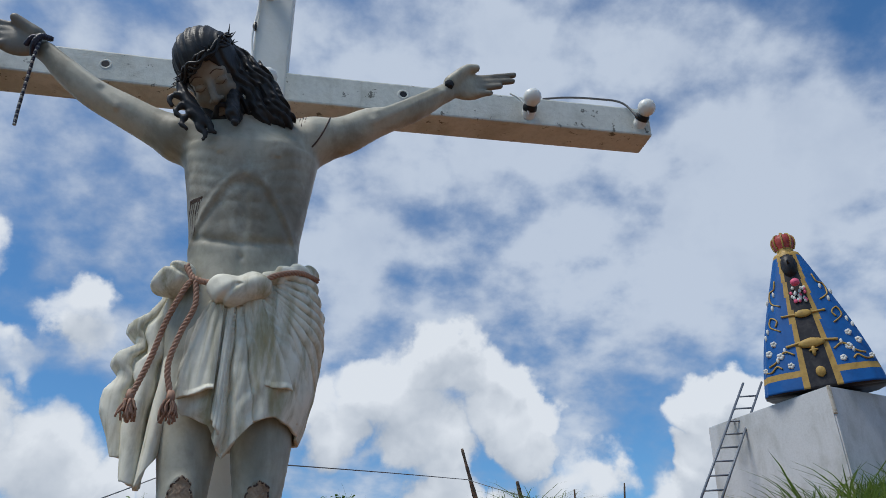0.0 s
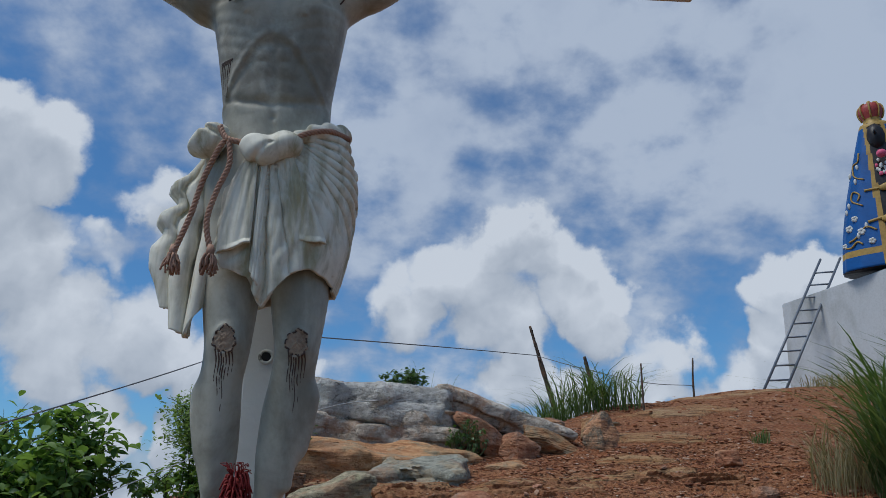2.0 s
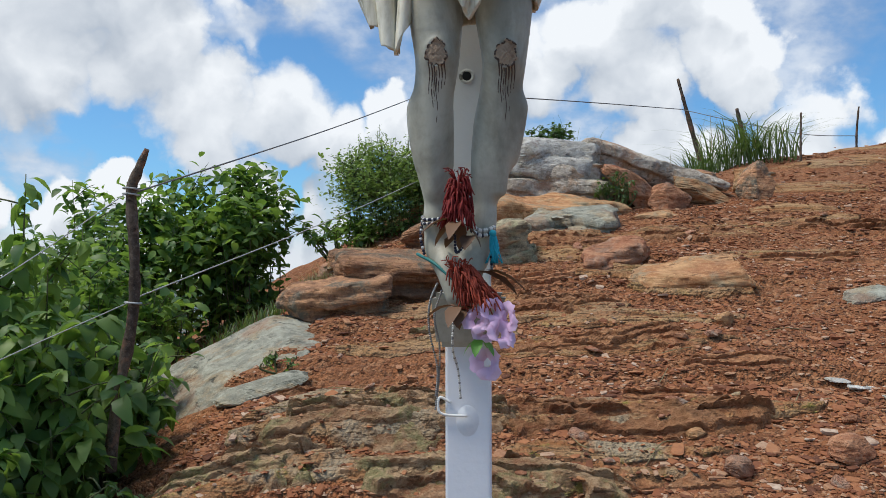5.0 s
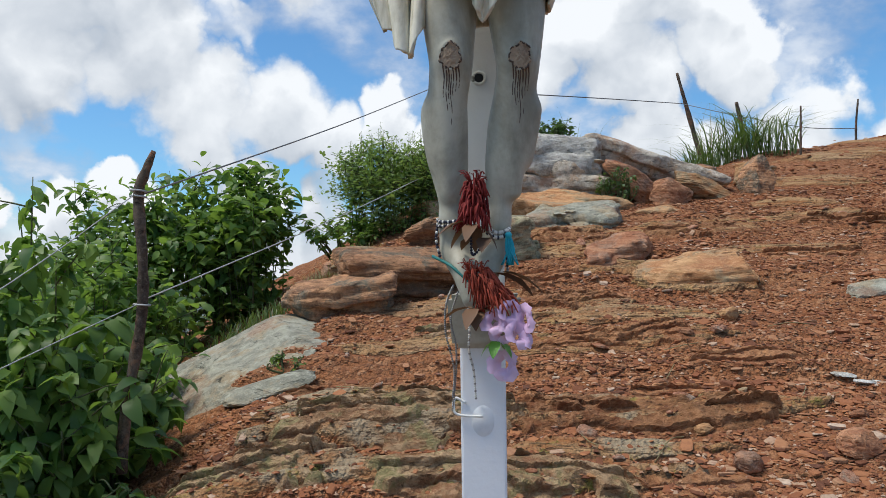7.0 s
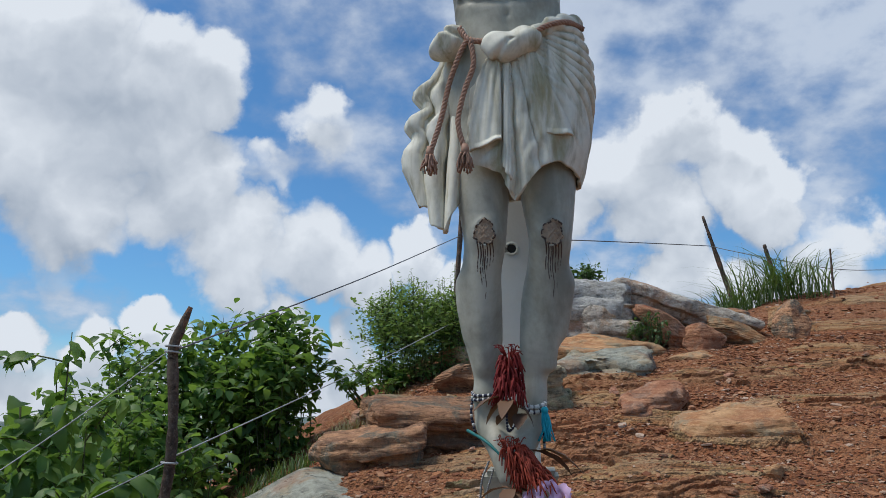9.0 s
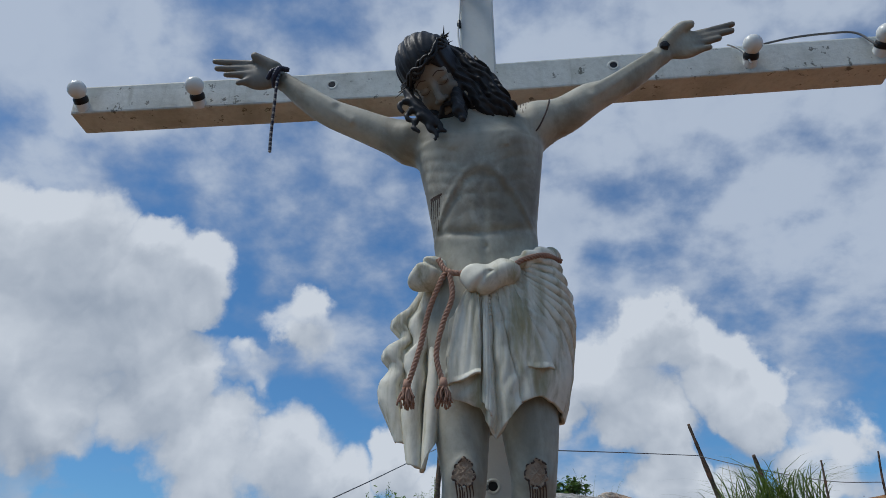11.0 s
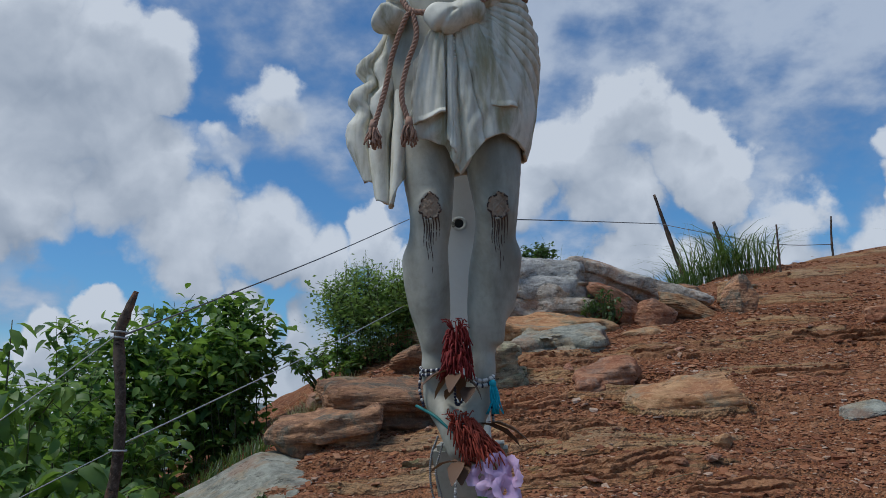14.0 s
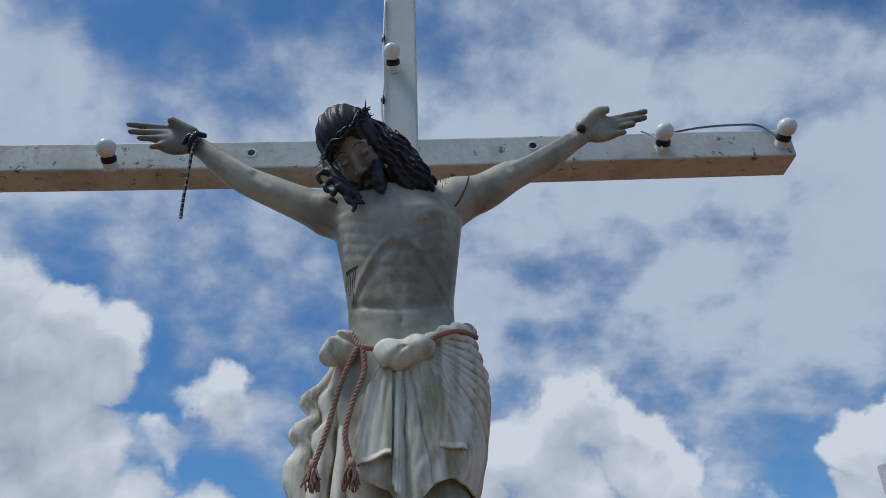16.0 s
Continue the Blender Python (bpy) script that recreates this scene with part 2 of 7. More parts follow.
def leafy(name, lo, hi, rough=0.45, through_light=0.35):
    """Leaves: colour varies leaf by leaf, some light passes through."""
    m, nt, b = material(name, rough, spec=0.4)
    rnd = nt.nodes.new("ShaderNodeNewGeometry").outputs["Random Per Island"]
    c = mix_node(nt, math_node(nt, "POWER", rnd, 2.0), lo, hi)
    p = obj_coord(nt)
    c = mix_node(nt, math_node(nt, "MULTIPLY", ramp_node(nt, noise_node(nt, p, 8, 3), 0.45, 0.8), 0.4), c, tuple(x * 1.3 for x in hi))
    link(nt, c, b.inputs["Base Color"])
    tr = nt.nodes.new("ShaderNodeBsdfTranslucent")
    link(nt, mix_node(nt, 0.5, c, (hi[0] * 1.5, hi[1] * 1.6, hi[2] * 0.7)), tr.inputs[0])
    mx = nt.nodes.new("ShaderNodeMixShader")
    mx.inputs[0].default_value = through_light
    link(nt, b.outputs[0], mx.inputs[1])
    link(nt, tr.outputs[0], mx.inputs[2])
    link(nt, mx.outputs[0], nt.nodes["Material Output"].inputs[0])
    return m


def soil_material():
    m, nt, b = material("red_soil", 0.95, spec=0.15)
    p = world_pos(nt)
    mp = nt.nodes.new("ShaderNodeMapping")
    mp.inputs["Scale"].default_value = (0.55, 2.2, 3.0)
    mp.inputs["Rotation"].default_value = (0, 0, radians(6))
    link(nt, p, mp.inputs[0])
    layer = noise_node(nt, mp.outputs[0], 1.3, 8, 0.62, 0.5)
    blot = noise_node(nt, p, 0.9, 6, 0.6, 0.3)
    mid = noise_node(nt, p, 9, 6, 0.65)
    c = mix_node(nt, ramp_node(nt, layer, 0.36, 0.64), (0.29, 0.108, 0.047), (0.37, 0.165, 0.075))
    c = mix_node(nt, math_node(nt, "MULTIPLY", ramp_node(nt, blot, 0.48, 0.66), 0.6), c, (0.28, 0.125, 0.06))
    c = mix_node(nt, math_node(nt, "MULTIPLY", ramp_node(nt, mid, 0.5, 0.72), 0.6), c, (0.16, 0.07, 0.04))
    vor = nt.nodes.new("ShaderNodeTexVoronoi")
    vor.inputs["Scale"].default_value = 38
    link(nt, p, vor.inputs["Vector"])
    vc = nt.nodes.new("ShaderNodeSeparateColor")
    link(nt, vor.outputs["Color"], vc.inputs[0])
    c = mix_node(nt, math_node(nt, "MULTIPLY", ramp_node(nt, vc.outputs[0], 0.55, 0.95), 0.5), c, (0.50, 0.28, 0.155))
    c = mix_node(nt, math_node(nt, "MULTIPLY", ramp_node(nt, vc.outputs[1], 0.6, 0.95), 0.6), c, (0.11, 0.05, 0.03))
    # ground out of view, coloured darker and browner to cut its red bounce light
    yy = nt.nodes.new("ShaderNodeSeparateXYZ")
    link(nt, p, yy.inputs[0])
    dulled = ramp_node(nt, math_node(nt, "MULTIPLY_ADD", blot, 0.5, yy.outputs[1]), 1.1, -0.8)
    c = mix_node(nt, math_node(nt, "MULTIPLY", dulled, 0.85), c, (0.245, 0.15, 0.095))
    # bedded rock where the slope is bare
    at = nt.nodes.new("ShaderNodeAttribute")
    at.attribute_name = "bare_rock"
    m3 = nt.nodes.new("ShaderNodeMapping")
    m3.inputs["Scale"].default_value = (0.9, 7.0, 9.0)
    m3.inputs["Rotation"].default_value = (0, 0, radians(3))
    link(nt, p, m3.inputs[0])
    bed = noise_node(nt, m3.outputs[0], 2.0, 8, 0.66, 0.4)
    rc = mix_node(nt, ramp_node(nt, bed, 0.38, 0.62), (0.33, 0.145, 0.06), (0.46, 0.28, 0.14))
    lich = math_node(nt, "MULTIPLY_ADD", ramp_node(nt, yy.outputs[1], 2.1, 1.7), 0.55, 0.2)
    rc = mix_node(nt, math_node(nt, "MULTIPLY", ramp_node(nt, noise_node(nt, p, 2.3, 5, 0.6), 0.48, 0.62), lich), rc, (0.42, 0.36, 0.25))
    rc = mix_node(nt, math_node(nt, "MULTIPLY", ramp_node(nt, noise_node(nt, p, 5.5, 6, 0.7), 0.56, 0.64), math_node(nt, "MULTIPLY", lich, 1.2)), rc, (0.28, 0.24, 0.06))
    rc = mix_node(nt, math_node(nt, "MULTIPLY", ramp_node(nt, noise_node(nt, m3.outputs[0], 3.5, 9, 0.74), 0.52, 0.58), 0.8), rc, (0.085, 0.05, 0.03))
    edge = ramp_node(nt, math_node(nt, "MULTIPLY_ADD", noise_node(nt, p, 18, 5, 0.6), 0.7, math_node(nt, "SUBTRACT", at.outputs["Fac"], 0.35)), 0.25, 0.6)
    # pebbles, with the shade of the gaps between them painted dark
    peb = nt.nodes.new("ShaderNodeTexVoronoi")
    peb.inputs["Scale"].default_value = 85
    link(nt, p, peb.inputs["Vector"])
    gap_shade = math_node(nt, "MULTIPLY", ramp_node(nt, peb.outputs["Distance"], 0.40, 0.75), 0.40)
    c = mix_node(nt, gap_shade, c, (0.10, 0.042, 0.02))
    c = mix_node(nt, edge, c, rc)
    link(nt, c, b.inputs["Base Color"])
    h = math_node(nt, "ADD", math_node(nt, "MULTIPLY", layer, 1.6), math_node(nt, "MULTIPLY", mid, 0.7))
    h = math_node(nt, "ADD", h, math_node(nt, "MULTIPLY", math_node(nt, "MULTIPLY", bed, edge), 2.2))
    h = math_node(nt, "SUBTRACT", h, math_node(nt, "MULTIPLY", vor.outputs["Distance"], 0.8))
    h = math_node(nt, "SUBTRACT", h, math_node(nt, "MULTIPLY", peb.outputs["Distance"], 0.45))
    h = math_node(nt, "ADD", h, math_node(nt, "MULTIPLY", noise_node(nt, p, 70, 5, 0.7), 0.35))
    bump(nt, b, h, 0.9, 0.03)
    return m


def sooty_plaster():
    """The figure's painted plaster: old soot and brown stains over the belly, darker grey towards the open hands."""
    m, nt, b = material("statue_plaster", 0.5)
    p = world_pos(nt)
    sep = nt.nodes.new("ShaderNodeSeparateXYZ")
    link(nt, p, sep.inputs[0])
    x, z = sep.outputs[0], sep.outputs[2]
    run = nt.nodes.new("ShaderNodeMapping")
    run.inputs["Scale"].default_value = (1, 1, 0.5)
    link(nt, p, run.inputs[0])
    broad = noise_node(nt, run.outputs[0], 7, 6, 0.6, 0.4)
    fine = noise_node(nt, p, 50, 4, 0.65)
    c = mix_node(nt, math_node(nt, "MULTIPLY", ramp_node(nt, broad, 0.38, 0.68), 0.85), (0.47, 0.445, 0.355), (0.205, 0.19, 0.14))
    c = mix_node(nt, math_node(nt, "MULTIPLY", ramp_node(nt, fine, 0.4, 0.8), 0.22), c, (0.13, 0.115, 0.085))
    belly = math_node(nt, "MULTIPLY", ramp_node(nt, z, 2.60, 2.67), ramp_node(nt, z, 2.90, 2.76))
    blot = ramp_node(nt, math_node(nt, "MULTIPLY_ADD", fine, 0.35, noise_node(nt, p, 17, 4, 0.6, 0.5)), 0.52, 0.80)
    c = mix_node(nt, math_node(nt, "MULTIPLY", math_node(nt, "MULTIPLY", belly, blot), 0.45), c, (0.16, 0.125, 0.085))
    wob = math_node(nt, "MULTIPLY_ADD", broad, 0.12, -0.06)
    for sign, lo, hi in ((-1, 0.53, 0.60), (1, 0.56, 0.66)):
        far = ramp_node(nt, math_node(nt, "ADD", math_node(nt, "MULTIPLY", x, sign), wob), lo, hi)
        c = mix_node(nt, math_node(nt, "MULTIPLY", far, 0.75), c, (0.13, 0.12, 0.105))
    link(nt, c, b.inputs["Base Color"])
    h = math_node(nt, "ADD", noise_node(nt, p, 35, 5), math_node(nt, "MULTIPLY", noise_node(nt, p, 150, 2), 0.4))
    bump(nt, b, h, 0.35, 0.0018)
    return m


M_SOIL = soil_material()
M_GREY_ROCK = rocky("grey_rock", [(0.36, 0.345, 0.31), (0.58, 0.56, 0.51), (0.46, 0.42, 0.34)], 2.4, 2.4, turn=(8, 14, 0))
M_GREEN_ROCK = rocky("grey_green_rock", [(0.22, 0.22, 0.175), (0.36, 0.355, 0.285), (0.36, 0.29, 0.19)], 2.6, 3)
M_RED_ROCK = rocky("red_brown_rock", [(0.29, 0.115, 0.06), (0.43, 0.22, 0.12), (0.31, 0.20, 0.14)], 2.4, 6)
M_BROWN_ROCK = rocky("ochre_rock", [(0.35, 0.16, 0.07), (0.48, 0.285, 0.14), (0.30, 0.24, 0.15)], 2.0, 8, turn=(4, 8, 0))
M_STRATA = rocky("lichen_strata", [(0.21, 0.11, 0.065), (0.48, 0.26, 0.135), (0.17, 0.15, 0.11)], 2.8, 8, turn=(6, 12, 0))
M_GRAVEL = rocky("loose_gravel", [(0.34, 0.14, 0.08), (0.50, 0.27, 0.17), (0.42, 0.33, 0.25)], 7.0, 1)
M_CROSS = painted("cross_paint", (0.66, 0.67, 0.61), (0.33, 0.33, 0.27), 0.6, 70, 6, 0.6, 0.003, chips=0.9)
M_POST_NEW = painted("fresh_white_paint", (0.80, 0.81, 0.82), (0.62, 0.62, 0.60), 0.5, 40, 4, 0.3, 0.002)
M_SKIN = sooty_plaster()
# dirty face paint, darkened further to hold the bowed head's shade
M_FACE = painted("statue_shaded_face", (0.30, 0.26, 0.20), (0.12, 0.10, 0.07), 0.5, 60, 12, 0.75, 0.0015)
M_CLOTH = painted("statue_cloth_plaster", (0.76, 0.725, 0.60), (0.27, 0.23, 0.10), 0.6, 45, 24, 0.85, 0.003, 0.16)
M_HAIR = painted("statue_dark_hair", (0.017, 0.017, 0.018), (0.055, 0.055, 0.055), 0.5, 70, 20, 0.55, 0.003)
M_ROPE = painted("statue_rope_paint", (0.40, 0.235, 0.16), (0.20, 0.11, 0.07), 0.7, 80, 14, 0.6, 0.002)
M_WOUND = painted("statue_wound_paint", (0.38, 0.275, 0.185), (0.18, 0.115, 0.075), 0.8, 160, 60, 0.7, 0.006)
M_DRIP = plain("statue_drip_paint", (0.085, 0.055, 0.04), 0.6)
M_BLACK = plain("black_plastic", (0.015, 0.015, 0.015), 0.4)
M_WHITE = plain("white_plastic", (0.78, 0.78, 0.74), 0.35, vary=0.1)
M_BULB = plain("bulb_opal", (0.80, 0.80, 0.74), 0.25, vary=0.05)
M_WOOD = rocky("weathered_wood", [(0.055, 0.04, 0.03), (0.12, 0.09, 0.065), (0.07, 0.055, 0.045)], 9, 0.25, bump_d=0.006, use_world=False)
M_WIRE = plain("pale_cord", (0.42, 0.43, 0.42), 0.6)
M_WIRE_DARK = plain("dark_wire", (0.16, 0.16, 0.16), 0.5)
M_LEAF = leafy("broad_leaf", (0.045, 0.115, 0.030), (0.22, 0.33, 0.075), 0.5, 0.45)
M_LEAF_DARK = leafy("small_and_shaded_leaf", (0.05, 0.10, 0.03), (0.12, 0.20, 0.06))
M_GRASS = leafy("grass_blade", (0.042, 0.085, 0.024), (0.15, 0.215, 0.065))
M_LEAF_FINE = leafy("fine_leaf", (0.09, 0.16, 0.045), (0.24, 0.33, 0.11), 0.5, 0.45)
M_DRY = leafy("dry_grass", (0.22, 0.19, 0.10), (0.36, 0.31, 0.18), 0.7)
M_STEM = plain("green_stem", (0.09, 0.10, 0.04), 0.7)
M_WALL = painted("limewash_wall", (0.55, 0.56, 0.56), (0.30, 0.30, 0.27), 0.75, 25, 1.6, 0.6, 0.008, 0.5)
M_LADDER = plain("grey_metal", (0.17, 0.19, 0.22), 0.5, 0.4)

# ---- building helpers ----
def mesh_from(name, verts, faces, mats, idx=None, smooth=False):
    me = bpy.data.meshes.new(name)
    me.from_pydata(np.asarray(verts, float).tolist(), [], [list(map(int, f)) for f in faces])
    for m in mats if isinstance(mats, (list, tuple)) else [mats]:
        me.materials.append(m)
    if idx is not None:
        me.polygons.foreach_set("material_index", np.asarray(idx, np.int32))
    me.polygons.foreach_set("use_smooth", np.full(len(me.polygons), smooth))
    me.update()
    return me


def part(name, bm, mat, parent=None, label="", smooth=False):
    """A bmesh (or mesh) as one mesh object, under parent when given."""
    if isinstance(bm, bmesh.types.BMesh):
        me = bpy.data.meshes.new(name)
        bm.to_mesh(me)
        bm.free()
        me.materials.append(mat)
        me.polygons.foreach_set("use_smooth", np.full(len(me.polygons), smooth))
    else:
        me = bm
    ob = new(name, me)
    if parent is not None:
        ob.parent = parent
    if label:
        tagged(ob, label)
    return ob


def box(sx, sy, sz, at=(0, 0, 0), bevel=0.004, seg=2):
    bm = bmesh.new()
    bmesh.ops.create_cube(bm, size=1, matrix=Matrix.Translation(at) @ Matrix.Diagonal((sx, sy, sz, 1)))
    if bevel:
        bmesh.ops.bevel(bm, geom=bm.edges[:], offset=bevel, segments=seg, affect="EDGES", profile=0.6)
    return bm


def lathe(profile, seg=20, m=None):
    """Radius and height pairs turned round z."""
    bm = bmesh.new()
    rings = []
    for r, z in profile:
        rings.append([bm.verts.new((r * math.cos(2 * math.pi * i / seg), r * math.sin(2 * math.pi * i / seg), z)) for i in range(seg)] if r > 1e-5 else [bm.verts.new((0, 0, z))])
    for a, b in zip(rings, rings[1:]):
        for i in range(seg):
            j = (i + 1) % seg
            f = [a[i % len(a)], a[j % len(a)], b[j % len(b)], b[i % len(b)]]
            f = list(dict.fromkeys(f))
            if len(f) > 2:
                bm.faces.new(f)
    if m is not None:
        bmesh.ops.transform(bm, matrix=m, verts=bm.verts)
    bmesh.ops.recalc_face_normals(bm, faces=bm.faces)
    return bm


def spline(points, n):
    """n points along a smooth curve through the given ones."""
    p = np.asarray(points, float)
    q = np.vstack([2 * p[0] - p[1], p, 2 * p[-1] - p[-2]])
    out = []
    for t in np.linspace(0, len(p) - 1, n):
        i = min(int(t), len(p) - 2)
        u = t - i
        a, b, c, d = q[i:i + 4]
        out.append(0.5 * (2 * b + (c - a) * u + (2 * a - 5 * b + 4 * c - d) * u * u + (3 * b - a - 3 * c + d) * u ** 3))
    return np.array(out)


def tube(path, radius, seg=8, lobes=0, twist=0.0, depth=0.25, caps=True):
    """Vertices and faces of a tube; radius a number or one per point; lobes and twist make it a laid rope."""
    p = np.asarray(path, float)
    r = np.broadcast_to(np.asarray(radius, float), (len(p),))
    t = np.gradient(p, axis=0)
    t /= np.linalg.norm(t, axis=1)[:, None] + 1e-12
    ref = np.array((0.31, 0.9, 0.29)) if abs(t[0] @ np.array((0.31, 0.9, 0.29))) < 0.9 else np.array((1.0, 0.1, 0))
    u = ref - t[0] * (t[0] @ ref)
    u /= np.linalg.norm(u)
    verts, run = [], 0.0
    for i in range(len(p)):
        if i:
            run += np.linalg.norm(p[i] - p[i - 1])
        u = u - t[i] * (t[i] @ u)
        u /= np.linalg.norm(u) + 1e-12
        w = np.cross(t[i], u)
        a = np.arange(seg) * 2 * np.pi / seg
        rr = r[i] * (1 + (depth * np.cos(lobes * a + twist * run) if lobes else 0 * a))
        verts.append(p[i] + rr[:, None] * (np.cos(a)[:, None] * u + np.sin(a)[:, None] * w))
    verts = np.vstack(verts)
    faces = []
    for i in range(len(p) - 1):
        for j in range(seg):
            k = (j + 1) % seg
            faces.append((i * seg + j, i * seg + k, (i + 1) * seg + k, (i + 1) * seg + j))
    if caps:
        faces.append(tuple(range(seg))[::-1])
        faces.append(tuple((len(p) - 1) * seg + j for j in range(seg)))
    return verts, faces


class Pile:
    """Gathers vertices and faces of many small pieces into one mesh."""

    def __init__(self):
        self.v, self.f, self.i, self.n = [], [], [], 0

    def add(self, verts, faces, mat=0):
        verts = np.asarray(verts, float)
        self.v.append(verts)
        self.f += [tuple(k + self.n for k in f) for f in faces]
        self.i += [mat] * len(faces)
        self.n += len(verts)

    def mesh(self, name, mats, smooth=False):
        return mesh_from(name, np.vstack(self.v), self.f, mats, self.i, smooth)


def fbm(x, y, z=0.0, octaves=4):
    s, a, f = 0.0, 1.0, 1.0
    for _ in range(octaves):
        s += a * noise.noise(Vector((x * f, y * f, z * f)))
        a *= 0.5
        f *= 2.03
    return s

# ---- ground ----
def soft(v, w):
    """Smooth ramp: 0 for v far below 0, v for v far above."""
    t = v / w
    return w * (t if t > 30 else math.log1p(math.exp(max(t, -30))))


def smooth01(v, a, b):
    t = min(1.0, max(0.0, (v - a) / (b - a)))
    return t * t * (3 - 2 * t)


def hill(x, y):
    """The broad shape of the hilltop and of the low country round it."""
    far = math.hypot(x, y - 4)
    z = 0.60 + 0.265 * y + 0.035 * x + 0.05 * soft(x - 5.0, 1.0)
    z -= 0.50 * soft(-1.12 - x, 0.12)
    crest = 8.6 + 3.8 * smooth01(x, 1.5, 5.0)
    z -= (0.62 - 0.50 * smooth01(x, 5.0, 8.0)) * soft(y - crest, 0.5)
    z -= 0.5 * soft(y - 19.0, 1.0)
    z -= 0.265 * (-soft(-3.0 - y, 0.6)) * 0.7
    z -= 0.35 * soft(x - 17.0, 2.0)
    z -= 0.5 * soft(far - 30, 6.0)
    low = -75 + 14 * noise.noise(Vector((x / 420, y / 420, 3.1))) + 5 * noise.noise(Vector((x / 90, y / 90, 1.7)))
    if far > 900:
        low += 0.045 * (far - 900) * max(0.0, 0.5 + noise.noise(Vector((x / 900, y / 900, 8.0))))
    return z if z > low + 4 else low + 4 * math.exp(min(0, (z - low - 4) / 8))


# low bedded outcrops in the slope: x, y, half length, half width, height, lean of its long axis
OUTCROPS = [
    (-0.50, 1.50, 0.62, 0.17, 0.075, 0.03), (0.42, 1.60, 0.75, 0.13, 0.06, 0.02), (1.08, 1.66, 0.34, 0.07, 0.045, -0.05),
    (0.05, 1.10, 0.80, 0.14, 0.06, 0.02), (-0.98, 1.10, 0.42, 0.16, 0.08, 0.22), (0.50, 1.30, 0.45, 0.07, 0.035, 0.0), (-0.75, 1.78, 0.40, 0.08, 0.03, 0.05),
    (0.50, 2.45, 0.75, 0.17, 0.055, 0.05), (0.85, 2.85, 0.60, 0.15, 0.05, 0.0), (0.30, 3.05, 0.50, 0.16, 0.06, 0.08), (-0.45, 2.60, 0.50, 0.13, 0.045, 0.10),
    (1.35, 3.45, 0.46, 0.20, 0.13, -0.06), (0.90, 3.95, 0.34, 0.18, 0.11, 0.05), (-0.30, 3.30, 0.50, 0.20, 0.07, 0.1), (0.6, 4.6, 0.6, 0.2, 0.07, 0.0),
    (0.10, 5.30, 0.90, 0.30, 0.12, 0.0), (1.60, 5.2, 0.7, 0.2, 0.06, 0.0), (2.6, 5.6, 0.8, 0.2, 0.06, 0.1), (3.6, 7.6, 0.8, 0.3, 0.12, 0.0), (2.2, 4.4, 0.6, 0.12, 0.04, 0.0),
    (4.8, 9.6, 1.0, 0.4, 0.16, 0.0), (6.2, 11.6, 0.9, 0.4, 0.20, 0.1), (7.3, 11.9, 0.7, 0.3, 0.14, 0.0), (3.0, 6.3, 0.5, 0.15, 0.07, 0.0),
]


def outcrop(x, y):
    """How much bare rock there is (0 to 1) and how far it stands out."""
    rock, lift = 0.0, 0.0
    w = 0.45 * noise.noise(Vector((x * 2.3, y * 3.5, 1.0))) + 0.35 * noise.noise(Vector((x * 6, y * 11, 2.0))) + 0.25 * noise.noise(Vector((x * 15, y * 30, 4.0)))
    for cx, cy, hx, hy, h, lean in OUTCROPS:
        if abs(x - cx) > 1.4 * hx or abs(y - cy) > 1.4 * hy + 0.3 * hx * abs(lean):
            continue
        u, v = (x - cx) / hx, (y - cy - lean * (x - cx)) / hy
        r = u * u + v * v + w
        if r < 1:
            k = smooth01(1 - r, 0.0, 0.55)
            # the near side breaks off steeply
            k = max(k, smooth01(1 - r, 0.0, 0.16) if v < 0 else 0)
            rock, lift = max(rock, smooth01(1 - r, 0.0, 0.12)), max(lift, h * k * (1.0 if cy < 1.9 else 0.45))
    return rock, lift


def ground(x, y):
    z = hill(x, y)
    if abs(x) > 16 or y > 22 or y < -8:
        return z
    w = 0.7 * noise.noise(Vector((x * 0.6, y * 0.6, 0.5)))
    # layered ledges that run across the slope
    v = y * 2.1 + 0.22 * x + w + 0.25 * noise.noise(Vector((x * 2.1, y * 1.3, 4.0)))
    f = v - math.floor(v)
    mask = smooth01(noise.noise(Vector((x * 0.5 + 7, y * 0.8, 2.0))), -0.25, 0.3) * (1 - 0.6 * smooth01(y, 5, 9))
    z += 0.06 * mask * (smooth01(f, 0.78, 0.92) - f + 0.3)
    v2 = y * 6.3 + 0.5 * x + 2 * w
    f2 = v2 - math.floor(v2)
    z += 0.03 * mask * (smooth01(f2, 0.7, 0.9) - f2)
    z += 0.05 * fbm(x * 0.9, y * 0.9, 9.0, 3)
    rock, lift = outcrop(x, y)
    if rock > 0:
        # thin beds: small steps along the strike
        b = y * 15 + 1.2 * x * 0.3 + 1.6 * noise.noise(Vector((x * 1.4, y * 2.0, 5.0))) + 0.5 * noise.noise(Vector((x * 6, y * 5, 8.0)))
        fb = b - math.floor(b)
        z += lift + rock * 0.016 * (smooth01(fb, 0.72, 0.95) - fb + 0.3) + rock * 0.006 * noise.noise(Vector((x * 9, y * 30, 3.0)))
        return z
    near = max(0.0, 1 - max(0.0, y - 6) / 8)
    z += near * (0.022 * fbm(x * 4.5, y * 6.5, 3.0, 3) + 0.010 * abs(noise.noise(Vector((x * 17, y * 21, 6.0)))))
    return z


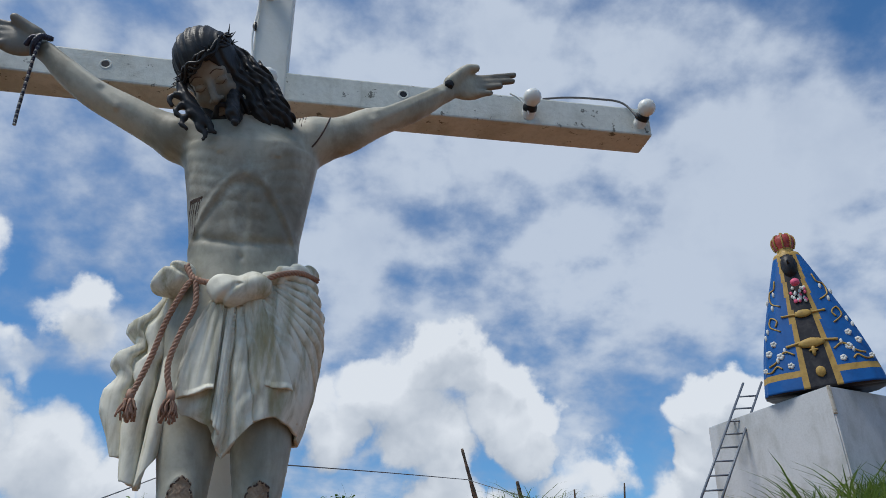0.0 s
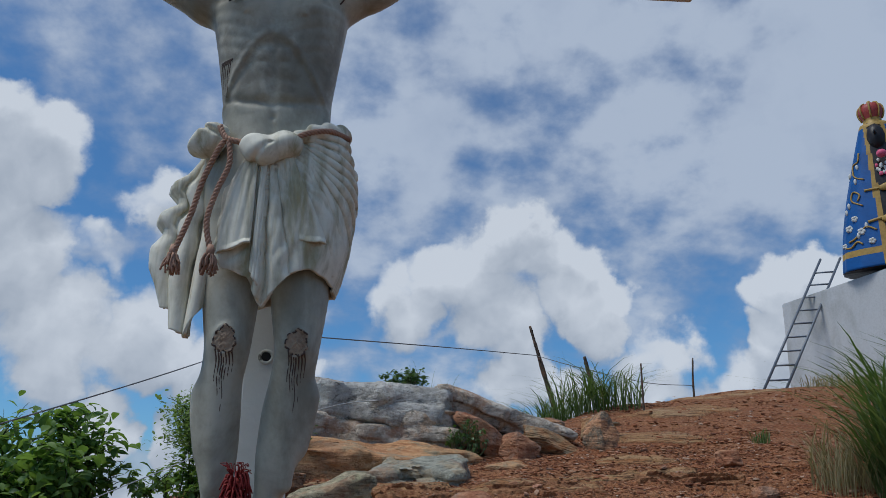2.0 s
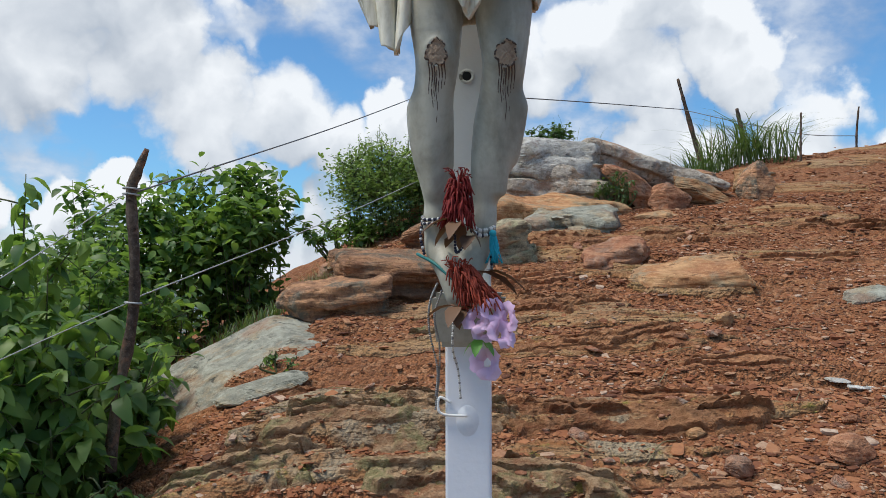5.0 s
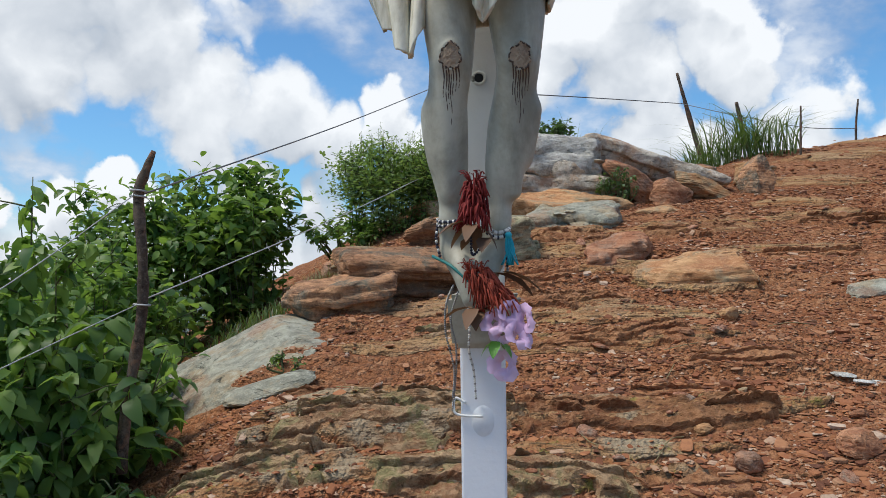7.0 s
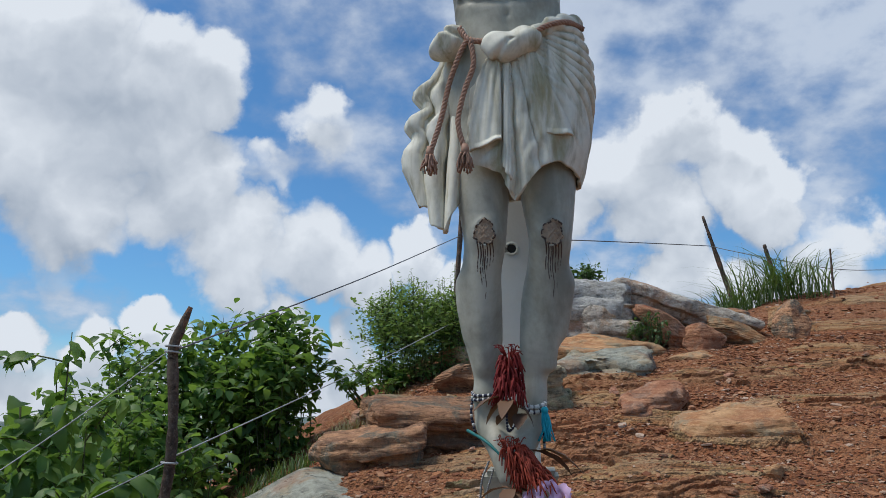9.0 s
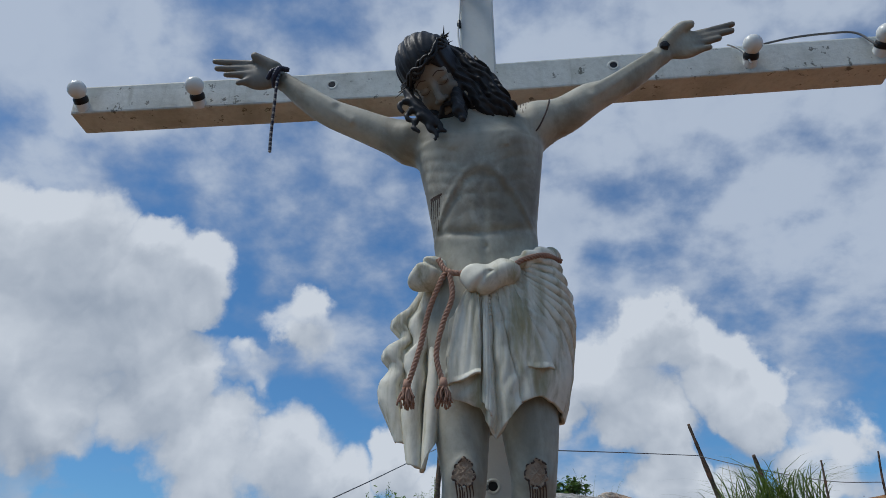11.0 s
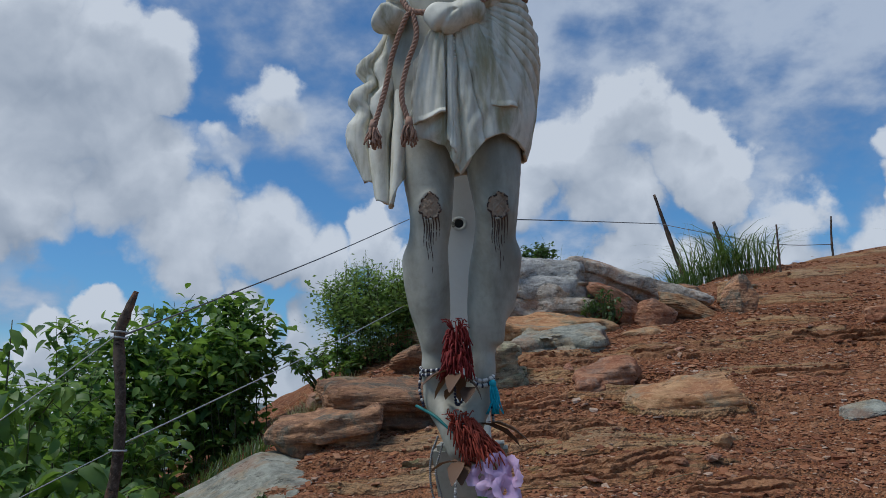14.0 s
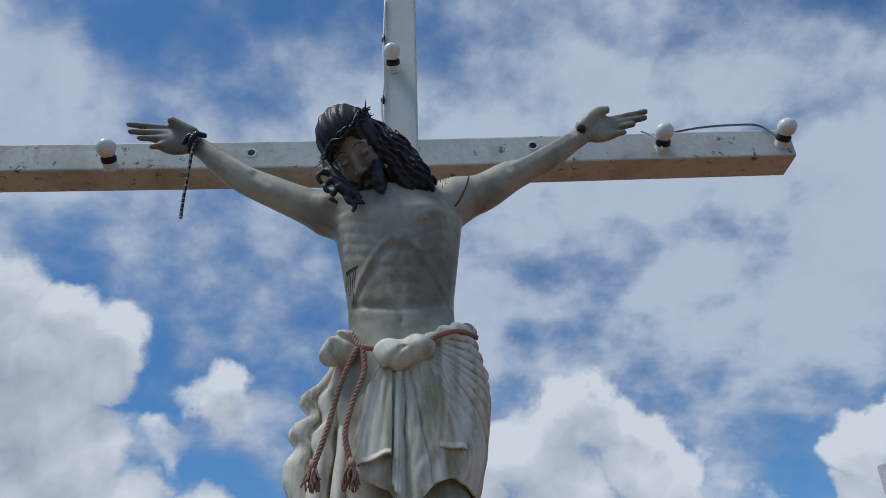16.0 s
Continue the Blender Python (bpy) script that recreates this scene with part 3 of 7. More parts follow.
def axis(dense_lo, dense_hi, step, reach_lo, reach_hi):
    a = list(np.arange(dense_lo, dense_hi + 1e-6, step))
    s, v = step, dense_hi
    while v < reach_hi:
        s *= 1.035 if v < dense_hi + 6 else 1.16
        v += s
        a.append(v)
    s, v, front = step, dense_lo, []
    while v > reach_lo:
        s *= 1.05 if v > dense_lo - 2 else 1.16
        v -= s
        front.append(v)
    return np.array(front[::-1] + a)


def build_ground():
    xs, ys = axis(-1.5, 2.4, 0.022, -3200, 3200), axis(0.5, 4.2, 0.0145, -3200, 3200)
    verts = [(x, y, ground(x, y)) for y in ys for x in xs]
    nx, ny = len(xs), len(ys)
    faces = [(j * nx + i, j * nx + i + 1, (j + 1) * nx + i + 1, (j + 1) * nx + i) for j in range(ny - 1) for i in range(nx - 1)]
    far = [1 if math.hypot(verts[f[0]][0], verts[f[0]][1]) > 40 else 0 for f in faces]
    me = mesh_from("ground", verts, faces, [M_SOIL, M_FAR], far, True)
    bare = me.attributes.new("bare_rock", "FLOAT", "POINT")
    bare.data.foreach_set("value", [outcrop(v[0], v[1])[0] for v in verts])
    ob = new("ground", me)
    return tagged(ob, "bare red-brown stony hillside with layered rock ledges", "ground", kind="structure")


# distant woods; the blue of the air's haze is mixed into their colour
M_FAR = rocky("hazy_far_woods", [(0.07, 0.11, 0.11), (0.11, 0.15, 0.14), (0.13, 0.15, 0.12)], 0.01, 1, bump_d=0.5, fine=0.08)
GROUND = build_ground()


# ---- rocks ----
def stone_mesh(name, seed, size, mat, sub=3, box_power=3.2, rough=0.12, strata=0.0, layers=7):
    """An angular stone about the origin, of the given size, with layered sides."""
    rnd = random.Random(seed)
    bm = bmesh.new()
    bmesh.ops.create_icosphere(bm, subdivisions=sub, radius=1)
    cuts = [(Vector((rnd.gauss(0, 1), rnd.gauss(0, 1), rnd.gauss(0, 0.8))).normalized(), rnd.uniform(0.62, 0.95)) for _ in range(9)]
    o = Vector((rnd.uniform(-50, 50), rnd.uniform(-50, 50), rnd.uniform(-50, 50)))
    for v in bm.verts:
        p = v.co.copy()
        k = (abs(p.x) ** box_power + abs(p.y) ** box_power + abs(p.z) ** box_power) ** (-1 / box_power)
        p *= k
        for n, d in cuts:
            e = p.dot(n) - d
            if e > 0:
                p -= n * e * 0.9
        q = p * 1.3 + o
        p += p.normalized() * rough * (noise.noise(q) + 0.5 * noise.noise(q * 2.3) + 0.3 * noise.noise(q * 5.1))
        if strata:
            lay = p.z * layers + 1.2 * noise.noise(q * 0.7)
            f = lay - math.floor(lay)
            side = 1 - min(1, abs(p.z) * 0.8)
            g = 1 - strata * side * (1 - smooth01(f, 0.0, 0.35) + smooth01(f, 0.85, 1.0)) * (0.5 + noise.noise(q + o))
            p.x *= g
            p.y *= g
        v.co = Vector((p.x * size[0] / 2, p.y * size[1] / 2, p.z * size[2] / 2))
    me = bpy.data.meshes.new(name)
    bm.to_mesh(me)
    bm.free()
    me.materials.append(mat)
    me.polygons.foreach_set("use_smooth", np.full(len(me.polygons), False))
    return me


LATTICE = np.random.RandomState(3).rand(32, 32, 32).astype(np.float32) * 2 - 1


def vnoise(x, y, z):
    """Smooth noise of whole arrays, -1 to 1."""
    i, j, k = (np.floor(v).astype(int) for v in (x, y, z))
    u, v, w = x - i, y - j, z - k
    u, v, w = (t * t * (3 - 2 * t) for t in (u, v, w))
    out = 0
    for a in (0, 1):
        for b in (0, 1):
            for c in (0, 1):
                out = out + LATTICE[(i + a) % 32, (j + b) % 32, (k + c) % 32] * (u if a else 1 - u) * (v if b else 1 - v) * (w if c else 1 - w)
    return out


def vfbm(x, y, z, octaves=4):
    s, a = 0, 1.0
    for o in range(octaves):
        s = s + a * vnoise(x + 7.3 * o, y + 3.1 * o, z + 5.7 * o)
        x, y, z, a = x * 2.07, y * 2.07, z * 2.07, a * 0.5
    return s


def slab_mesh(name, seed, size, mat, beds=5, step=None, dulled=0.07):
    """A broken block of bedded stone in one piece: every bed juts out or lies back by its own amount."""
    rnd = random.Random(seed)
    o = [rnd.uniform(0, 30) for _ in range(3)]
    jut = np.array([rnd.uniform(0, 1) for _ in range(64)])
    cuts = []
    for _ in range(5):
        a = rnd.uniform(0, 2 * math.pi)
        cuts.append((math.cos(a), math.sin(a), rnd.uniform(-0.5, 0.5), rnd.uniform(0.72, 0.95)))
    hx, hy, hz = (s / 2 for s in size)
    m = min(hx, hy)

    def field(P):
        X, Y, Z = P
        n1 = vfbm(X / m * 0.9 + o[0], Y / m * 0.9 + o[1], Z / m * 0.9 + o[2], 4)
        lay = (Z / hz + 1) * beds / 2 + 0.45 * vfbm(X / m * 0.6 + o[1], Y / m * 0.6 + o[2], Z * 0 + o[0], 3)
        L = np.floor(lay)
        f = lay - L
        inset = jut[(L.astype(int) + 20) % 64] * 0.20 * m + 0.16 * m * vnoise(X / m * 1.9 + L * 3.7, Y / m * 1.6 + o[0], L * 1.9)
        groove = 0.07 * m * np.exp(-((f - 0.5) * 2) ** 8) - 0.07 * m
        qx, qy, qz = np.abs(X) - hx, np.abs(Y) - hy, np.abs(Z + 0.12 * hz * vnoise(X / m * 1.3 + o[2], Y / m * 1.3, Z * 0)) - hz
        flat = np.maximum(qx, qy) + 0.42 * m * np.maximum(0, vfbm(X / m * 0.7 + o[2], Y / m * 0.7 + o[0], Z * 0 + 1.0, 3) + 0.15)
        for cx, cy, cz, d in cuts:
            flat = np.maximum(flat, (X * cx + Y * cy) - d * (abs(cx) * hx + abs(cy) * hy) + Z * cz)
        side = flat + inset - groove
        d = np.maximum(side, qz)
        rim = dulled * m
        d = np.where((side > -rim) & (qz > -rim), np.sqrt(np.maximum(side + rim, 0) ** 2 + np.maximum(qz + rim, 0) ** 2) - rim, d)
        return d + 0.06 * m * n1 + 0.02 * m * vfbm(X * 28 + o[0], Y * 28, Z * 40, 2)

    h = step or max(0.010, (size[0] * size[1] * size[2]) ** (1 / 3) / 34)
    v, f = skin(field, (-hx * 1.12, -hy * 1.12, -hz * 1.25), (hx * 1.12, hy * 1.12, hz * 1.25), h)
    return mesh_from(name, v, f.tolist(), [mat], None, False)


def rock(name, label, seed, at, size, turn, mat, sub=4, strata=0.10, layers=6, power=3.6, rough=0.12, category="rock", sink=0.12, beds=0, dulled=0.10):
    """at: x, y and the centre's height (None: resting in the ground)."""
    x, y, z = at
    if z is None:
        z = ground(x, y) + size[2] * (0.5 - sink)
    if beds:
        me = slab_mesh(name, seed, size, mat, beds, None, dulled)
    else:
        me = stone_mesh(name, seed, size, mat, sub, power, rough, strata, layers)
    ob = new(name, me)
    ob.matrix_world = pose(x, y, z, *turn)
    return tagged(ob, label, category, "rocks on the slope")


def scatter():
    rnd = random.Random(11)
    kinds = [stone_mesh("stone", 100 + i, (1, rnd.uniform(0.5, 0.9), rnd.uniform(0.22, 0.5)), [M_GRAVEL, M_RED_ROCK, M_RED_ROCK, M_BROWN_ROCK, M_GRAVEL][i % 5], 2, 5.0, 0.16) for i in range(10)]
    n = 0
    while n < 290:
        y = 1.0 + 6.0 * rnd.random() ** 1.3
        x = rnd.uniform(-1.2 - 0.1 * y, 1.6 + 0.6 * y)
        s = rnd.choice([0.025, 0.03, 0.035, 0.045, 0.06, 0.09]) * rnd.uniform(0.8, 1.2)
        ob = new("stone", rnd.choice(kinds))
        ob.matrix_world = Matrix.Translation((x, y, ground(x, y) + 0.12 * s)) @ Euler((rnd.gauss(0.15, 0.25), rnd.gauss(0, 0.25), rnd.uniform(0, 6.28))).to_matrix().to_4x4() @ Matrix.Scale(s, 4)
        tagged(ob, "small angular red-brown stone lying on the slope", "stone", "loose stones")
        n += 1
    # fine gravel, one mesh
    pile = Pile()
    base = np.array([(1, 0, 0), (-1, 0, 0), (0, 1, 0), (0, -1, 0), (0, 0, 1), (0, 0, -1)], float)
    tris = [(0, 2, 4), (2, 1, 4), (1, 3, 4), (3, 0, 4), (2, 0, 5), (1, 2, 5), (3, 1, 5), (0, 3, 5)]
    rs = np.random.RandomState(5)
    n = 0
    while n < 70000:
        y = 0.75 + 7.0 * rs.rand() ** 1.5 if rs.rand() < 0.86 else rs.uniform(-3.5, 0.8)
        x = rs.uniform(-1.3 - 0.1 * y, 1.7 + 0.62 * max(y, 0.8))
        if noise.noise(Vector((x * 1.1, y * 1.6, 12.0))) < rs.uniform(-0.6, 0.3):
            continue
        if outcrop(x, y)[0] > 0.5 and rs.rand() < 0.85:
            continue
        s = 0.0045 + 0.016 * rs.rand() ** 2.6 + 0.0012 * max(0, y - 2)
        v = (base + 0.55 * (rs.rand(6, 3) - 0.5)) * s * np.array((1, 0.75, 0.40))
        a, b = rs.uniform(0, 6.28), rs.normal(0, 0.25)
        v = v @ np.array(((1, 0, 0), (0, math.cos(b), math.sin(b)), (0, -math.sin(b), math.cos(b))))
        v = v @ np.array(((math.cos(a), -math.sin(a), 0), (math.sin(a), math.cos(a), 0), (0, 0.25, 1)))
        pile.add(v + (x, y, ground(x, y) + s * 0.15), tris)
        n += 1
    tagged(new("gravel", pile.mesh("gravel", [M_GRAVEL_BITS])), "loose reddish and pale gravel over the slope", "gravel", kind="stuff")


def rubble():
    """Larger angular fragments, one mesh."""
    pile, rs = Pile(), np.random.RandomState(9)
    bm = bmesh.new()
    bmesh.ops.create_cube(bm, size=1.6)
    bmesh.ops.bevel(bm, geom=bm.edges[:], offset=0.22, segments=1, affect="EDGES")
    base = np.array([v.co[:] for v in bm.verts])
    fs = [[v.index for v in f.verts] for f in bm.faces]
    bm.free()
    n = 0
    while n < 13000:
        y = 0.8 + 11.5 * rs.rand() ** 1.6 if rs.rand() < 0.88 else rs.uniform(-3.5, 0.8)
        x = rs.uniform(-1.25 - 0.1 * y, 1.7 + 0.62 * max(y, 0.8))
        if noise.noise(Vector((x * 0.8 + 4, y * 1.9, 2.0))) < rs.uniform(-0.5, 0.45):
            continue
        if outcrop(x, y)[0] > 0.4 and rs.rand() < 0.8:
            continue
        s = 0.007 + 0.022 * rs.rand() ** 3 + 0.001 * max(y, 0)
        v = base.copy()
        v += 0.5 * v * (rs.rand(1, 3) - 0.5) + 0.28 * (rs.rand(*v.shape) - 0.5) + 0.55 * (v[:, [1, 2, 0]] * (rs.rand(1, 3) - 0.5))
        v *= s * np.array((1.25, 0.8, rs.uniform(0.16, 0.42)))
        a, b = rs.uniform(0, 6.28), rs.normal(0.2, 0.2)
        v = v @ np.array(((math.cos(a), -math.sin(a), 0), (math.sin(a), math.cos(a), 0), (0, 0, 1)))
        v = v @ np.array(((1, 0, 0), (0, math.cos(b), math.sin(b)), (0, -math.sin(b), math.cos(b))))
        pile.add(v + (x, y, ground(x, y) + s * 0.12), fs)
        n += 1
    tagged(new("rubble", pile.mesh("rubble", [M_GRAVEL_BITS])), "flat angular reddish rock fragments strewn over the slope", "rubble", kind="stuff")


def gravel_bits():
    m, nt, b = material("gravel_bits", 0.9, spec=0.2)
    rnd = nt.nodes.new("ShaderNodeNewGeometry").outputs["Random Per Island"]
    r = nt.nodes.new("ShaderNodeValToRGB")
    e = r.color_ramp.elements
    e[0].color, e[1].color = (0.10, 0.042, 0.025, 1), (0.52, 0.40, 0.30, 1)
    for pos, c in ((0.35, (0.24, 0.088, 0.040, 1)), (0.72, (0.37, 0.16, 0.072, 1)), (0.9, (0.37, 0.215, 0.125, 1))):
        e.new(pos).color = c
    link(nt, rnd, r.inputs[0])
    p = world_pos(nt)
    c = mix_node(nt, math_node(nt, "MULTIPLY", ramp_node(nt, noise_node(nt, p, 60, 4), 0.4, 0.7), 0.5), r.outputs[0], (0.22, 0.095, 0.055))
    link(nt, c, b.inputs["Base Color"])
    bump(nt, b, noise_node(nt, p, 120, 4), 0.6, 0.003)
    return m


M_GRAVEL_BITS = gravel_bits()

# ---- the cross ----
def cross():
    root = tagged(new("cross"), "tall white-painted concrete cross with chipped, stained paint", "cross")
    # post: x -0.053 to 0.055, front face at y = 0
    post = box(0.108, 0.092, 4.1, (0.001, 0.046, 2.35), 0.006)
    part("post", post, M_POST_PAINT, root)
    arm = box(2.493, 0.104, 0.105, (-0.027, 0.052, 3.304), 0.006)
    bmesh.ops.bisect_plane(arm, geom=arm.verts[:] + arm.edges[:] + arm.faces[:], plane_co=(0.06, 0, 0), plane_no=(1, 0, 0))
    # the beam is set slightly askew: one end stands nearer
    bmesh.ops.rotate(arm, verts=arm.verts, cent=(0, 0.047, 3.3), matrix=Matrix.Rotation(radians(1.1), 3, "Z"))
    for v in arm.verts:
        # one half was cast rising slightly
        v.co.z += 0.0178 * max(0.0, v.co.x - 0.06)
        v.co += Vector((0, 0.004 * noise.noise(v.co * 6), 0.004 * noise.noise(v.co * 5)))
    part("crossbeam", arm, M_CROSS, root)
    # footrest: a wedge that narrows downwards
    bm = box(0.17, 0.17, 0.12, (0.012, -0.085, 1.52), 0.0)
    for v in bm.verts:
        if v.co.z < 1.5:
            v.co.x = -0.008 + (v.co.x - 0.012) * 0.62
            v.co.y = v.co.y * 0.85 if v.co.y < -0.05 else v.co.y
    bmesh.ops.bevel(bm, geom=bm.edges[:], offset=0.012, segments=2, affect="EDGES")
    part("footrest", bm, M_SKIN, root, "grey footrest wedge below the feet")
    # round sockets left for lamps
    for x, y, z in ((-0.45, -0.0075, 3.310), (0.408, 0.008, 3.323), (0.0, 0.0, 2.10)):
        ring = lathe([(0.011, -0.012), (0.011, 0.002), (0.016, 0.002), (0.019, 0.0005)], 20, Matrix.Translation((x, y, z)) @ Matrix.Rotation(radians(90), 4, "X"))
        r = part("lamp_hole", ring, M_CROSS, root, smooth=True)
        # a flat black disc paints the darkness of the hole
        disc = lathe([(0.0, 0.0022), (0.011, 0.0022)], 20, Matrix.Translation((x, y, z)) @ Matrix.Rotation(radians(90), 4, "X"))
        part("hole_shade_disc", disc, M_BLACK, r, "black disc standing in for the shade inside the hole")
    knob = lathe([(0.030, 0), (0.024, 0.0022), (0.014, 0.0045), (0, 0.005)], 18, Matrix.Translation((0.0, 0, 1.275)) @ Matrix.Rotation(radians(90), 4, "X") @ Matrix.Diagonal((0.9, 1.25, 1, 1)))
    part("plaster_patch", knob, M_POST_NEW, root, smooth=True)
    return root


def two_tone():
    """Weathered paint above, a fresh white coat below the feet."""
    m, nt, b = material("post_paint", 0.55)
    p = world_pos(nt)
    s = ramp_node(nt, noise_node(nt, p, 6, 6, 0.6, 0.4), 0.42, 0.72)
    old = mix_node(nt, math_node(nt, "MULTIPLY", s, 0.4), (0.64, 0.65, 0.61), (0.42, 0.41, 0.35))
    sep = nt.nodes.new("ShaderNodeSeparateXYZ")
    link(nt, p, sep.inputs[0])
    edge = math_node(nt, "MULTIPLY_ADD", noise_node(nt, p, 14, 4), 0.12, sep.outputs[2])
    c = mix_node(nt, ramp_node(nt, edge, 1.50, 1.53), (0.80, 0.81, 0.83), old)
    link(nt, c, b.inputs["Base Color"])
    bump(nt, b, noise_node(nt, p, 45, 5), 0.4, 0.003)
    return m


M_POST_PAINT = two_tone()
CROSS = cross()


def lamp_bulb(x, z, tilt=0):
    """A lamp in a socket that sticks out of the cross's face, tipped up."""
    root = tagged(new("light_bulb"), "unlit round white bulb in a plastic holder on the cross", "light bulb", "bulbs on the cross")
    root.matrix_world = pose(x, 0.0192 * x - 0.002, z, 62, tilt, 0)
    part("holder", lathe([(0.021, -0.012), (0.021, 0.012), (0.018, 0.020)], 20), M_WHITE, root, smooth=True)
    part("collar", lathe([(0.0195, 0.012), (0.0225, 0.014), (0.0225, 0.027), (0.018, 0.034)], 20), M_BLACK, root, smooth=True)
    prof = [(0.017, 0.028)] + [(0.0285 * math.sin(a), 0.056 - 0.0285 * math.cos(a)) for a in np.linspace(0.75, math.pi, 12)]
    part("globe", lathe(prof, 24), M_BULB, root, smooth=True)


for bx, bz, bt in ((-1.235, 3.280, 0), (-0.862, 3.268, 0), (0.005, 3.262, 0), (0.806, 3.303, 0), (1.182, 3.316, 14), (-0.02, 3.662, -6)):
    lamp_bulb(bx, bz, bt)


# ---- the figure: solids joined smoothly on a grid and skinned ----
def smin(a, b, k):
    h = np.clip(0.5 + 0.5 * (b - a) / k, 0, 1)
    return b + (a - b) * h - k * h * (1 - h)


def capsule(P, a, b, r1, r2):
    a, b = np.array(a), np.array(b)
    ba = b - a
    X, Y, Z = P
    h = np.clip(((X - a[0]) * ba[0] + (Y - a[1]) * ba[1] + (Z - a[2]) * ba[2]) / (ba @ ba), 0, 1)
    return np.sqrt((X - a[0] - h * ba[0]) ** 2 + (Y - a[1] - h * ba[1]) ** 2 + (Z - a[2] - h * ba[2]) ** 2) - (r1 + (r2 - r1) * h)


def ellipsoid(P, c, r, axes=None):
    X, Y, Z = P[0] - c[0], P[1] - c[1], P[2] - c[2]
    if axes is not None:
        X, Y, Z = (X * ax[0] + Y * ax[1] + Z * ax[2] for ax in axes)
    k = np.sqrt((X / r[0]) ** 2 + (Y / r[1]) ** 2 + (Z / r[2]) ** 2)
    return (k - 1) * min(r)


def chain(P, pts, k=0.003):
    """pts: x, y, z, r; a limb that tapers smoothly from one to the next."""
    q = spline(pts, 4 * (len(pts) - 1) + 1) if len(pts) > 2 else np.array(pts, float)
    d = None
    for a, b in zip(q, q[1:]):
        c = capsule(P, a[:3], b[:3], a[3], b[3])
        d = c if d is None else np.minimum(d, c)
    return d


def skin(field, lo, hi, h):
    """Surface net of field(P) < 0 in the box."""
    ax = [np.arange(lo[i], hi[i] + h, h) for i in range(3)]
    # a coarse pass finds where the surface can lie; only there is the field worked out finely
    k = 6
    n = [len(a) for a in ax]
    coarse = [np.append(a[::k], a[-1] + k * h)[: -(-m // k) + 1] for a, m in zip(ax, n)]
    vc = field(np.meshgrid(*coarse, indexing="ij"))
    near = np.abs(vc) < 2.2 * k * h
    cell = np.zeros([m - 1 for m in vc.shape], bool)
    for o in np.ndindex(2, 2, 2):
        cell |= near[o[0]:o[0] + cell.shape[0], o[1]:o[1] + cell.shape[1], o[2]:o[2] + cell.shape[2]]
    up = lambda a: a.repeat(k, 0).repeat(k, 1).repeat(k, 2)[:n[0], :n[1], :n[2]]
    mask = up(cell)
    v = np.where(up(vc[:-1, :-1, :-1]) < 0, -1.0, 1.0).astype(np.float32)
    w = np.nonzero(mask)
    v[w] = field([ax[i][w[i]].astype(np.float32) for i in range(3)])
    s = v < 0
    nx, ny, nz = (n - 1 for n in v.shape)
    acc, cnt = np.zeros((nx, ny, nz, 3), np.float32), np.zeros((nx, ny, nz), np.float32)
    corner = lambda a, o: a[o[0]:o[0] + nx, o[1]:o[1] + ny, o[2]:o[2] + nz]
    for d in range(3):
        o1, o2 = [i for i in range(3) if i != d]
        for i in (0, 1):
            for j in (0, 1):
                a = [0, 0, 0]
                a[o1], a[o2] = i, j
                b = list(a)
                b[d] = 1
                va, vb = corner(v, a), corner(v, b)
                m = corner(s, a) != corner(s, b)
                t = np.where(m, va / np.where(m, va - vb, 1), 0)
                for q in range(3):
                    acc[..., q] += np.where(m, t if q == d else a[q], 0)
                cnt += m
    act = cnt > 0
    idx = np.full(act.shape, -1, np.int64)
    idx[act] = np.arange(act.sum())
    cell = np.argwhere(act)
    verts = (cell + acc[act] / cnt[act][:, None]) * h + np.array(lo)
    faces = []
    for d in range(3):
        o1, o2 = [(1, 2), (2, 0), (0, 1)][d]
        sl = [slice(None)] * 3
        a, b = list(sl), list(sl)
        a[d], b[d] = slice(0, -1), slice(1, None)
        m = s[tuple(a)] != s[tuple(b)]
        e = np.argwhere(m)
        e = e[(e[:, o1] > 0) & (e[:, o2] > 0) & (e[:, o1] < act.shape[o1]) & (e[:, o2] < act.shape[o2])]
        flip = s[tuple(e.T)]
        g = [e.copy() for _ in range(4)]
        g[0][:, o1] -= 1
        g[0][:, o2] -= 1
        g[1][:, o2] -= 1
        g[3][:, o1] -= 1
        quad = np.stack([idx[tuple(x.T)] for x in g], 1)
        quad[~flip] = quad[~flip][:, ::-1]
        faces.append(quad[(quad >= 0).all(1)])
    return verts, np.vstack(faces)


HEAD, H_SIZE = np.array((-0.120, -0.290, 3.105)), 0.86
H_UP = np.array(Vector((-0.47, -0.60, 0.65)).normalized())
H_FWD = np.array((0.0, -0.66, -0.72))
H_FWD = H_FWD - H_UP * (H_UP @ H_FWD)
H_FWD /= np.linalg.norm(H_FWD)
H_SIDE = np.cross(H_UP, H_FWD)
H_SIDE = H_SIDE if H_SIDE[0] > 0 else -H_SIDE
H_AXES = (H_SIDE, H_FWD, H_UP)


def hp(s, f, u, k=1.0):
    """A place in the head's own frame: side, forward, up."""
    return HEAD + k * (s * H_SIDE + f * H_FWD + u * H_UP)


def head_space(P):
    return [(P[i] - HEAD[i]) / H_SIZE + HEAD[i] for i in range(3)]


